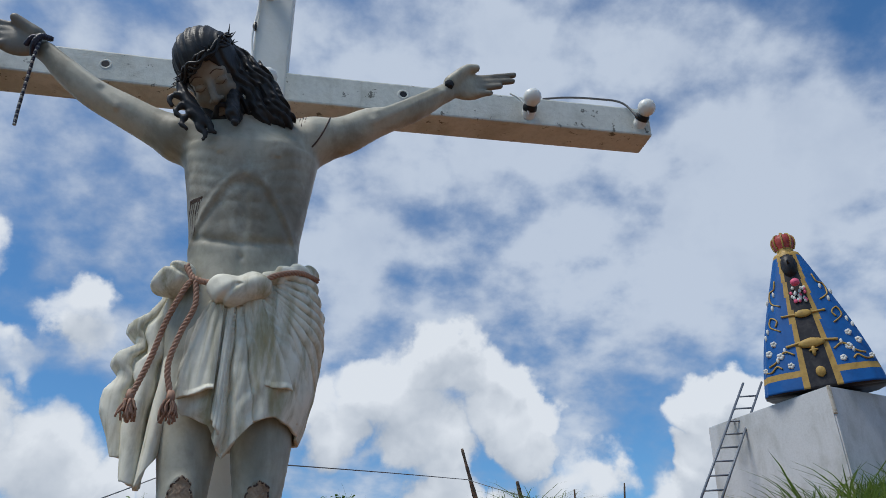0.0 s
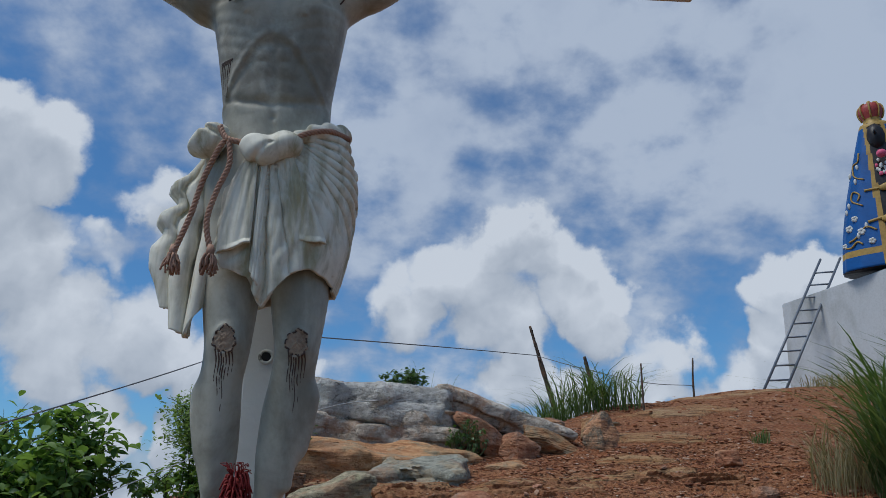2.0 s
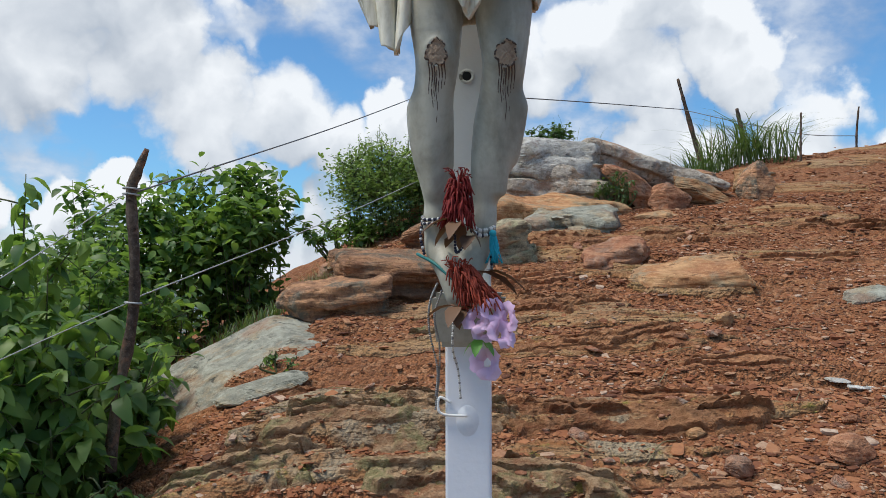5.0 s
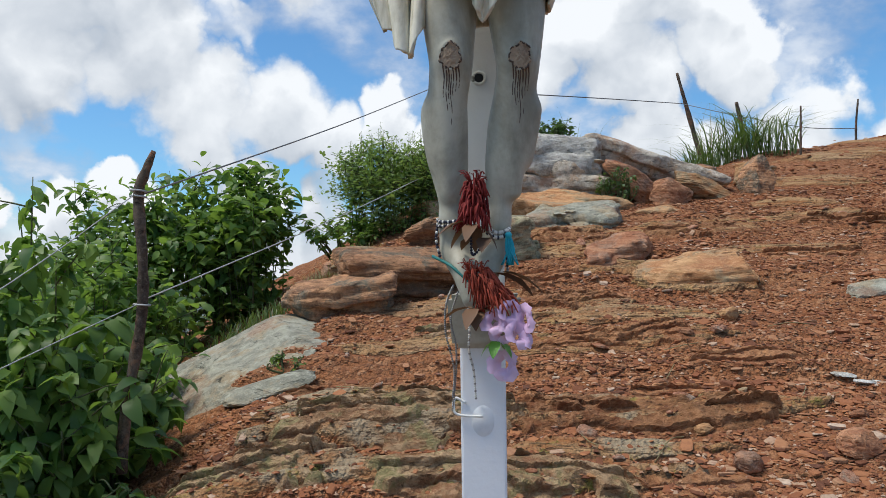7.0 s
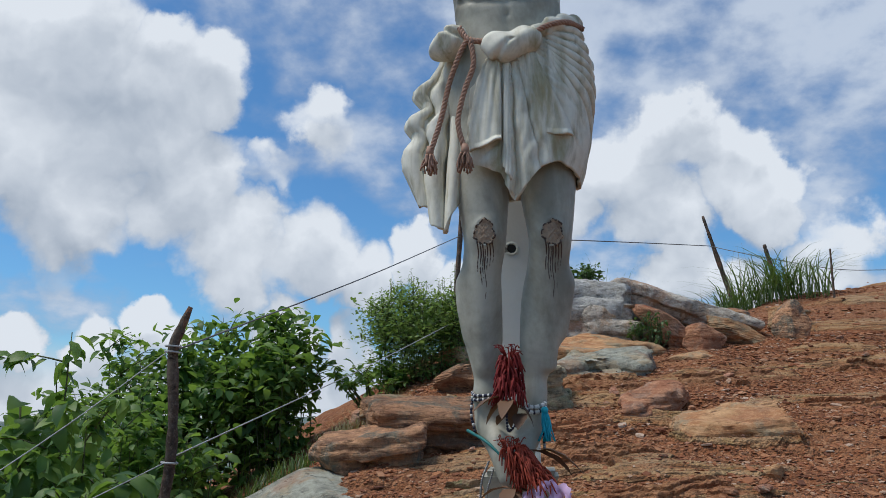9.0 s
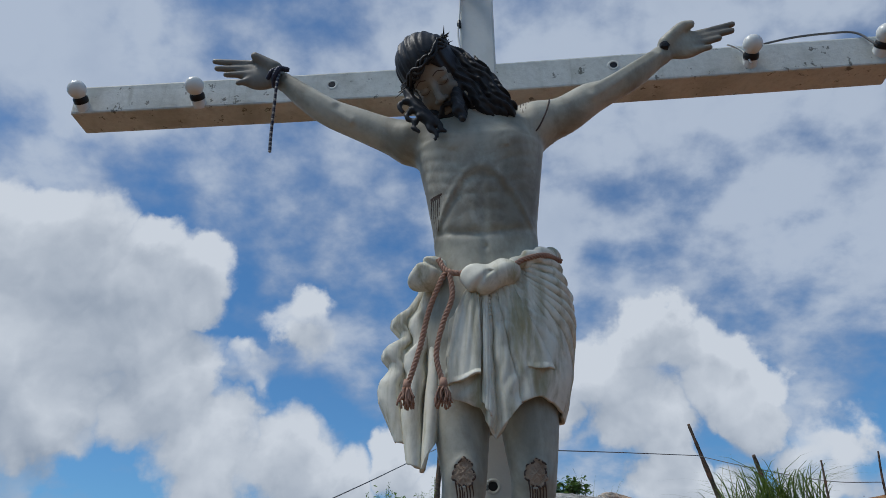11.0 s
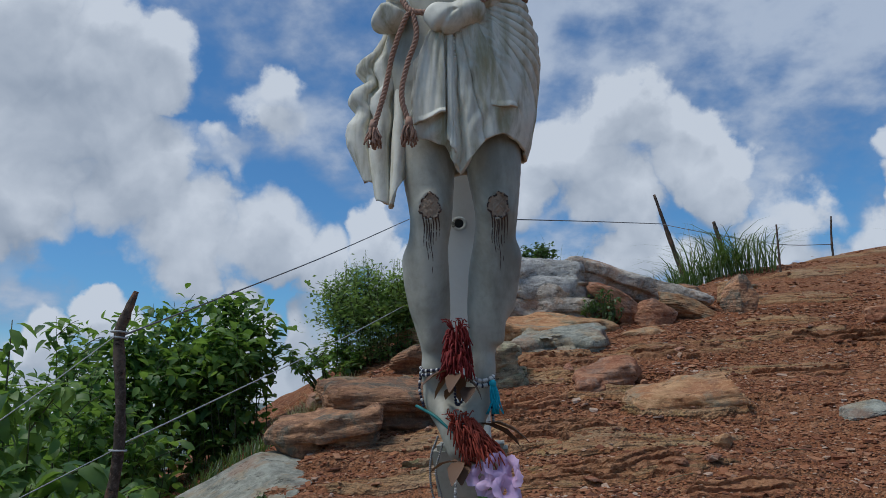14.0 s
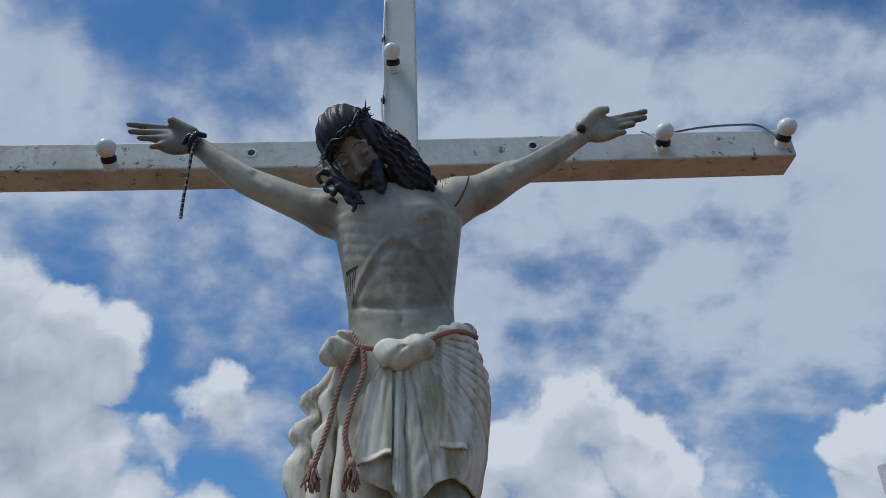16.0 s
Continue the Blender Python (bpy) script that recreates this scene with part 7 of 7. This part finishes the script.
def robed_statue():
    pile = Pile()
    cx, cy, zb, zt = 12.0, 13.45, 7.04, 10.62
    def edge(t):
        """Half width and half depth of the robe at height t (0 hem, 1 neck)."""
        return 1.30 * (1 - t) ** 0.92 * (1 + 0.10 * math.sin(t * 3.1)) + 0.30 * t, 0.60 * (1 - t) + 0.26 * t
    def at(a, t, out=0.0):
        w, d = edge(t)
        w, d = w + out, d + out
        # front is flat, the back round
        px, py = math.sin(a), -math.cos(a)
        k = 1 / (abs(px) ** 2.6 + abs(py) ** 2.6) ** (1 / 2.6)
        fold = 1 + 0.012 * math.sin(a * 17) * (1 - t)
        x = cx - 0.10 * t + w * px * k * fold
        return (x, cy + d * py * k * fold, zb + (zt - zb) * t + 0.05 * (1 - t) * abs(px * k) ** 3)
    na, nt = 120, 70
    verts = [at(2 * math.pi * i / na, j / nt) for j in range(nt + 1) for i in range(na)]
    faces, idx = [], []
    for j in range(nt):
        for i in range(na):
            a, t = 2 * math.pi * (i + 0.5) / na, (j + 0.5) / nt
            x = at(a, t)[0] - (cx - 0.10 * t)
            front = math.cos(a) > 0
            inner, outer = 0.14 + 0.14 * (1 - t), 0.22 + 0.20 * (1 - t)
            m = 0
            if front and abs(x) < inner:
                m = 2
            elif front and abs(x) < outer:
                m = 1
            elif 0.09 < t < 0.135 and math.cos(a) > -0.1:
                m = 1
            elif t > 0.965:
                m = 1
            faces.append((j * na + i, j * na + (i + 1) % na, (j + 1) * na + (i + 1) % na, (j + 1) * na + i))
            idx.append(m)
    faces += [tuple(range(na))[::-1], tuple(nt * na + i for i in range(na))]
    idx += [2, 1]
    pile.add(verts, faces)
    pile.i[-len(idx):] = idx

    def on(x, t, out=0.03):
        """A place on the robe's front at sideways x."""
        a = 0.0
        for _ in range(26):
            e = at(a, t)[0] - (cx - 0.10 * t) - x
            a -= e * 0.35 / max(edge(t)[0], 0.3)
            a = min(1.45, max(-1.45, a))
        p = at(a, t, out)
        return np.array(p)

    def blob(p, r, m, sq=0.5):
        bm = bmesh.new()
        bmesh.ops.create_icosphere(bm, subdivisions=2, radius=1)
        v = np.array([q.co[:] for q in bm.verts]) * np.array((r[0], r[1] * sq, r[2]))
        f = [[q.index for q in k.verts] for k in bm.faces]
        bm.free()
        pile.add(v + p, f, m)

    def trail(pts, r, m):
        v, f = tube(spline([on(x, t, 0.012) for x, t in pts], 24), r, 6)
        pile.add(v, f, m)
    rnd = random.Random(4)
    # face, hands, neck band, crown
    blob((cx - 0.09, cy - 0.24, 10.22), (0.20, 0.42, 0.36), 2)
    blob((cx - 0.09, cy - 0.48, 10.26), (0.035, 0.10, 0.06), 2, 1)
    blob((cx - 0.05, cy - 0.56, 9.66), (0.11, 0.22, 0.10), 5)
    for k in range(26):
        p = on(rnd.uniform(-0.14, 0.20), rnd.uniform(0.60, 0.72), 0.03)
        blob(p, (0.035, 0.05, 0.05), 4 if k % 3 else 5)
    crown = [(0.30, 10.52), (0.29, 10.60), (0.20, 10.68), (0.20, 10.78), (0.25, 10.90), (0.265, 11.02), (0.23, 11.14), (0.13, 11.20), (0.05, 11.23), (0.04, 11.29), (0.0, 11.31)]
    bm = lathe(crown, 24, Matrix.Translation((cx - 0.10, cy, 0)))
    v = [q.co[:] for q in bm.verts]
    f = [[q.index for q in k.verts] for k in bm.faces]
    c = [sum(v[q][2] for q in k) / len(k) for k in f]
    bm.free()
    pile.add(v, f, 3)
    pile.i[-len(f):] = [1 if z < 10.79 or z > 11.2 else 3 for z in c]
    for i in range(8):
        a = i * math.pi / 4
        pts = [(cx - 0.10 + (r + 0.012) * math.cos(a), cy + (r + 0.012) * math.sin(a), z) for r, z in crown[3:8]]
        v, f = tube(spline(pts, 10), 0.022, 6)
        pile.add(v, f, 1)
    # gold bars across the front, scrolls and pale flowers on both halves
    trail([(-0.55, 0.30), (-0.2, 0.315), (0.0, 0.33), (0.2, 0.315), (0.55, 0.30)], 0.035, 1)
    blob(on(0.0, 0.30, 0.03), (0.30, 0.10, 0.12), 1)
    blob(on(0.0, 0.245, 0.03), (0.05, 0.08, 0.13), 1)
    blob(on(0.0, 0.25, 0.03), (0.11, 0.08, 0.035), 1)
    blob(on(0.02, 0.10, 0.03), (0.11, 0.10, 0.13), 1)
    trail([(-0.48, 0.52), (0.0, 0.515), (0.48, 0.52)], 0.03, 1)
    blob(on(0.0, 0.515, 0.03), (0.20, 0.08, 0.10), 1)
    for s in (-1, 1):
        trail([(s * 0.42, 0.24), (s * 0.62, 0.27), (s * 0.85, 0.21), (s * 1.02, 0.19)], 0.022, 1)
        trail([(s * 0.75, 0.16), (s * 0.85, 0.18), (s * 1.0, 0.15), (s * 1.15, 0.16)], 0.022, 1)
        trail([(s * 0.58, 0.42), (s * 0.78, 0.47), (s * 0.72, 0.53), (s * 0.60, 0.50), (s * 0.66, 0.46)], 0.020, 1)
        trail([(s * 0.44, 0.60), (s * 0.62, 0.64), (s * 0.60, 0.72), (s * 0.48, 0.74), (s * 0.42, 0.80)], 0.020, 1)
        for x, t, r in ((0.95, 0.28, 0.09), (0.72, 0.245, 0.09), (0.80, 0.34, 0.08), (0.55, 0.17, 0.08), (1.12, 0.17, 0.07)):
            c0 = on(s * x, t, 0.01)
            for i in range(5):
                a = i * 2 * math.pi / 5
                blob(c0 + (0.5 * r * math.cos(a), 0, 0.5 * r * math.sin(a)), (0.5 * r, 0.06, 0.5 * r), 4)
        for x, t in ((0.62, 0.60), (0.70, 0.66), (0.52, 0.70), (0.86, 0.44), (0.94, 0.40), (0.72, 0.76 - 0.1), (0.80, 0.22), (0.60, 0.28)):
            blob(on(s * x, t, 0.01), (0.035, 0.06, 0.075), 4)
    # it faces the path, not the ridge
    c, s = math.cos(radians(-38)), math.sin(radians(-38))
    for v in range(len(pile.v)):
        q = pile.v[v] - (cx, cy, 0)
        pile.v[v] = np.stack([q[:, 0] * c - q[:, 1] * s, q[:, 0] * s + q[:, 1] * c, q[:, 2]], 1) + (cx, cy, 0)
    me = pile.mesh("robed_statue", [M_ROBE, M_GOLD, M_DARK, M_RED, M_PALE, M_PINK], True)
    ob = new("robed_statue", me)
    tagged(ob, "blue-robed statue with gold trim and red crown", "statue")
    base = box(1.2, 0.9, 0.13, (12.25, 13.75, 7.0), 0.02)
    tagged(part("plinth", base, M_DARK), "low dark plinth under the robed statue", "plinth")


robed_statue()

# ---- offerings at the feet, rosaries and cables ----
M_DRYRED = plain("dried_red_petal", (0.23, 0.022, 0.018), 0.7, vary=0.6, scale=50)
M_LILAC = leafy("lilac_petal", (0.60, 0.38, 0.64), (0.82, 0.64, 0.82), 0.6, 0.25)
M_BROWNLEAF = leafy("dead_leaf", (0.08, 0.042, 0.024), (0.18, 0.095, 0.05), 0.7, 0.1)
M_BEAD = plain("dark_beads", (0.03, 0.03, 0.05), 0.3)
M_PEARL = plain("pale_beads", (0.70, 0.68, 0.62), 0.3)
M_METAL_BEAD = plain("grey_metal_beads", (0.30, 0.29, 0.27), 0.4, 0.6)
M_CYAN = plain("turquoise_thread", (0.03, 0.42, 0.52), 0.6)
M_LEAF_FAKE = leafy("cloth_leaf", (0.10, 0.30, 0.04), (0.18, 0.42, 0.06), 0.5, 0.2)


def ball(p, r, pile, m=0, sub=1):
    bm = bmesh.new()
    bmesh.ops.create_icosphere(bm, subdivisions=sub, radius=r)
    v = np.array([q.co[:] for q in bm.verts]) + np.array(p)
    f = [[q.index for q in k.verts] for k in bm.faces]
    bm.free()
    pile.add(v, f, m)


def red_flower(at, r, h, seed, drift=0.0, mat=None):
    """A shaggy dried flower head: thin curled petals in tiers, wisps standing up at the top."""
    root = tagged(new("dried_flower"), "shaggy dark red dried flower tied at the feet", "flower", "flowers at the feet")
    root.location = at
    rnd = random.Random(seed)
    pile = Pile()
    for _ in range(230):
        a, t = rnd.uniform(0, 6.283), rnd.random()
        # t runs from the top of the head to its foot, where it is widest
        c = np.array((0.30 * r * math.cos(a) + drift * t, 0.30 * r * math.sin(a), h * (0.42 - 0.75 * t)))
        reach = r * (0.55 + 0.5 * t) * rnd.uniform(0.6, 1.1)
        o = np.array((math.cos(a), math.sin(a), 0)) * reach
        mid = c + o * 0.75 + (drift * 0.1, 0, 0.004)
        end = c + o * 0.95 + (rnd.gauss(drift * 0.25, 0.005), rnd.gauss(0, 0.004), -rnd.uniform(0.015, 0.032))
        v, f = tube(spline([c, mid, end], 7), [0.0016, 0.0021, 0.0023, 0.0022, 0.0019, 0.0016, 0.0012], 5)
        pile.add(v, f)
    for _ in range(34):
        a = rnd.uniform(0, 6.283)
        c = np.array((0.35 * r * math.cos(a), 0.35 * r * math.sin(a), 0.40 * h))
        up = np.array((math.cos(a) * 0.5 * r * rnd.random(), math.sin(a) * 0.5 * r, rnd.uniform(0.008, 0.024)))
        v, f = tube(spline([c, c + up, c + up * 1.1 + (rnd.gauss(0, 0.007), 0, -rnd.uniform(-0.004, 0.008))], 6), 0.0011, 4)
        pile.add(v, f)
    part("petals", pile.mesh("petals", [mat or M_DRYRED], True), None, root)
    core = Pile()
    ball((0.4 * drift, 0, 0), 0.5 * r, core, 0, 2)
    core.v[0] = core.v[0] * np.array((1, 1, 0.75 * h / r))
    part("flower_core", core.mesh("flower_core", [M_DRYRED], True), None, root)
    leaves = Pile()
    for k in range(4):
        v, f = leaf(0.075, 0.032, 0.5)
        leaves.add(turned(v, 1.2 + k * 1.7, rnd.uniform(-0.5, 0.2)) + (0, -0.01, -h * 0.40), f)
    part("dry_leaves", leaves.mesh("dry_leaves", [M_BROWNLEAF], True), None, root)
    return root


M_RUST = plain("dried_orange_petal", (0.34, 0.055, 0.028), 0.7, vary=0.7, scale=60)
red_flower((-0.004, -0.245, 1.772), 0.028, 0.110, 1)
red_flower((-0.004, -0.265, 1.592), 0.036, 0.095, 2, 0.045, M_RUST)


def lilac_flower(at, r, seed, turn=(0.6, 0, 0)):
    root = tagged(new("lilac_flower"), "pale lilac artificial flower tied at the feet", "flower", "flowers at the feet")
    root.matrix_world = Matrix.Translation(at) @ Euler(turn).to_matrix().to_4x4()
    rnd = random.Random(seed)
    for k in range(6):
        n = 5
        vs, a0 = [], k * 2.39
        for i in range(n):
            t = i / (n - 1)
            for j in range(n):
                u = (j / (n - 1) - 0.5)
                w = r * 1.25 * math.sin(0.35 + 2.2 * t) * u
                rad = r * (0.25 + 0.75 * t * (0.6 + 0.08 * k)) + 0.25 * r * (t ** 3)
                z = r * (1.0 * t - 0.75 * t ** 3) + 0.06 * r * math.sin(9 * u + k) * t
                vs.append((rad * math.cos(a0) - w * math.sin(a0), rad * math.sin(a0) + w * math.cos(a0), z))
        fs = [(i * n + j, i * n + j + 1, (i + 1) * n + j + 1, (i + 1) * n + j) for i in range(n - 1) for j in range(n - 1)]
        part("petal", mesh_from("petal", vs, fs, M_LILAC, None, True), None, root)
    return root


for i, (p, r) in enumerate((((0.036, -0.285, 1.525), 0.026), ((0.064, -0.290, 1.545), 0.026), ((0.100, -0.280, 1.532), 0.030), ((0.078, -0.300, 1.500), 0.030), ((0.052, -0.270, 1.505), 0.024), ((0.055, -0.250, 1.438), 0.032))):
    lilac_flower(p, r, 20 + i, (1.15 + 0.2 * (i % 3), 0.3 * (i % 2) - 0.2, 0.9 * math.sin(i * 2.4)))

green = Pile()
for k in range(4):
    lv, lf = leaf(0.050, 0.024, 0.4)
    green.add(turned(lv, 1.6 + k * 1.3, -0.4) + (0.040, -0.275, 1.490), lf)
tagged(new("artificial_leaves", green.mesh("artificial_leaves", [M_LEAF_FAKE], True)), "bright green artificial leaves under the lilac flowers", "leaves")
brown = Pile()
for p, yaw, s in (((0.03, -0.24, 1.628), -1.2, 1.3), ((0.05, -0.24, 1.63), -1.6, 1.25), ((-0.02, -0.26, 1.735), 1.9, 0.9), ((-0.01, -0.25, 1.70), 0.6, 0.6), ((0.02, -0.25, 1.70), 3.0, 0.8), ((0.0, -0.255, 1.55), 3.1, 0.9)):
    lv, lf = leaf(0.085 * s, 0.040 * s, 0.35)
    brown.add(turned(lv, yaw, -0.15) + p, lf)
tagged(new("dead_leaves", brown.mesh("dead_leaves", [M_BROWNLEAF], True)), "curled brown dead leaves among the offerings", "leaves")


def beads(label, pts, n, r, mat, other=None):
    """A string of beads along a curve."""
    pile = Pile()
    p = spline(pts, n)
    for i, q in enumerate(p):
        ball(q, r, pile, 1 if other and i % 3 == 0 else 0)
    v, f = tube(p, r * 0.25, 4)
    pile.add(v, f, 0)
    ob = new("rosary", pile.mesh("rosary", [mat, other or mat], True))
    return tagged(ob, label, "rosary", "rosaries on the statue")


beads("string of small beads round the ankle", [(-0.088, -0.175, 1.745), (-0.080, -0.200, 1.738), (-0.055, -0.205, 1.738), (-0.025, -0.215, 1.742)], 22, 0.0042, M_BEAD, M_PEARL)
beads("string of small beads round the ankle", [(-0.088, -0.175, 1.735), (-0.080, -0.201, 1.729), (-0.055, -0.206, 1.730), (-0.025, -0.216, 1.733)], 22, 0.0042, M_BEAD, M_PEARL)
beads("pale bead string hanging from the ankle", [(-0.086, -0.19, 1.735), (-0.090, -0.19, 1.70), (-0.082, -0.195, 1.665)], 12, 0.004, M_BEAD, M_PEARL)
beads("pale pearl string round the other ankle", [(0.022, -0.215, 1.722), (0.04, -0.21, 1.712), (0.06, -0.205, 1.716), (0.068, -0.185, 1.722)], 16, 0.0055, M_PEARL, M_METAL_BEAD)
beads("pale pearl string round the other ankle", [(0.022, -0.216, 1.712), (0.04, -0.212, 1.702), (0.06, -0.206, 1.706), (0.068, -0.186, 1.714)], 16, 0.005, M_PEARL, M_BEAD)
beads("bead string hanging beside the foot", [(0.064, -0.20, 1.715), (0.062, -0.205, 1.67), (0.064, -0.205, 1.62)], 20, 0.0038, M_METAL_BEAD, M_BEAD)
beads("thin metal bead chain hanging over the footrest", [(-0.055, -0.185, 1.60), (-0.070, -0.19, 1.56), (-0.072, -0.185, 1.50), (-0.055, -0.18, 1.42), (-0.058, -0.178, 1.36)], 60, 0.0030, M_METAL_BEAD)
beads("thin metal bead chain hanging over the footrest", [(-0.045, -0.188, 1.585), (-0.060, -0.192, 1.53), (-0.050, -0.185, 1.47), (-0.052, -0.175, 1.40), (-0.060, -0.172, 1.33)], 60, 0.0028, M_METAL_BEAD)
beads("pale bead string over the footrest", [(-0.025, -0.19, 1.585), (-0.020, -0.195, 1.52), (-0.022, -0.18, 1.46), (-0.018, -0.06, 1.40), (-0.016, -0.008, 1.33)], 46, 0.0034, M_PEARL, M_METAL_BEAD)
beads("dark bead string between the feet", [(-0.012, -0.245, 1.70), (-0.008, -0.250, 1.665), (0.018, -0.250, 1.69)], 14, 0.0035, M_BEAD)
beads("dark rosary hanging from the wrist", [(-0.545, -0.215, 3.195), (-0.546, -0.222, 3.140), (-0.546, -0.222, 3.06), (-0.546, -0.222, 2.98), (-0.544, -0.222, 2.925)], 46, 0.0050, M_BEAD, M_METAL_BEAD)
beads("dark bracelet wound round the wrist", [(-0.530, -0.200, 3.215), (-0.545, -0.222, 3.20), (-0.556, -0.220, 3.175), (-0.560, -0.200, 3.160)], 14, 0.009, M_BEAD)
beads("dark bracelet wound round the wrist", [(-0.548, -0.205, 3.212), (-0.562, -0.222, 3.195), (-0.575, -0.215, 3.178)], 10, 0.008, M_BEAD)

for nx, nz in ((0.508, 3.197), (-0.560, 3.195)):
    bolt = lathe([(0.0, 0.012), (0.010, 0.010), (0.014, 0.004), (0.013, -0.01)], 7, Matrix.Translation((nx, -0.206, nz)) @ Matrix.Rotation(radians(90), 4, "X"))
    tagged(part("nail", bolt, M_BLACK), "large dark nail head at the wrist", "nail", "nails")

thread = Pile()
rt = random.Random(8)
for _ in range(34):
    a = np.array((0.066 + rt.uniform(-0.005, 0.005), -0.215 + rt.uniform(-0.005, 0.005), 1.705))
    tv, tf = tube(spline([a, a + (rt.gauss(0.004, 0.003), 0, -0.03), a + (rt.gauss(0.002, 0.006), 0, -0.062)], 5), 0.0013, 4)
    thread.add(tv, tf)
ball((0.066, -0.215, 1.706), 0.008, thread, 0, 2)
tagged(new("tassel", thread.mesh("tassel", [M_CYAN], True)), "turquoise thread tassel hanging at the ankle", "tassel")

cv, cf = tube(spline([(-0.10, -0.17, 1.665), (-0.06, -0.215, 1.645), (-0.03, -0.235, 1.62), (-0.01, -0.24, 1.60)], 16), 0.0035, 6)
tagged(new("ribbon", mesh_from("ribbon", cv, cf, plain("teal_ribbon", (0.02, 0.16, 0.15), 0.5), None, True)), "thin teal ribbon tied round the foot", "ribbon")
hv, hf = tube(spline([(-0.040, -0.004, 1.318), (-0.066, -0.006, 1.330), (-0.068, -0.010, 1.300), (-0.050, -0.010, 1.290), (0.0, -0.012, 1.288)], 24), 0.0032, 8)
tagged(new("hook", mesh_from("hook", hv, hf, M_WHITE, None, True)), "white plastic hook on the post", "hook")


def cable(label, pts, r, mat):
    v, f = tube(spline(pts, 30), r, 6)
    return tagged(new("cable", mesh_from("cable", v, f, mat, None, True)), label, "cable", "cables on the cross")


cable("dark cable bowed above the crossbeam", [(0.86, 0.02, 3.374), (0.95, 0.03, 3.399), (1.05, 0.03, 3.406), (1.13, 0.02, 3.392), (1.165, -0.005, 3.318)], 0.0035, M_WIRE_DARK)
cable("white cable down the post's edge", [(-0.050, -0.004, 4.0), (-0.054, -0.006, 3.75), (-0.050, -0.006, 3.60), (-0.058, -0.006, 3.48), (-0.045, -0.006, 3.37)], 0.0035, M_WHITE)
cable("short cable loop by the lamp holder", [(0.745, -0.004, 3.362), (0.77, -0.008, 3.342), (0.79, -0.01, 3.312), (0.80, -0.008, 3.28)], 0.003, M_WHITE)
for z in (3.80, 3.52):
    tape = lathe([(0.006, -0.014), (0.007, 0), (0.005, 0.014)], 8, Matrix.Translation((-0.054, -0.006, z)))
    tagged(part("tape_joint", tape, M_BLACK), "black insulating tape round the cable", "tape", "cables on the cross")

scatter()
rubble()
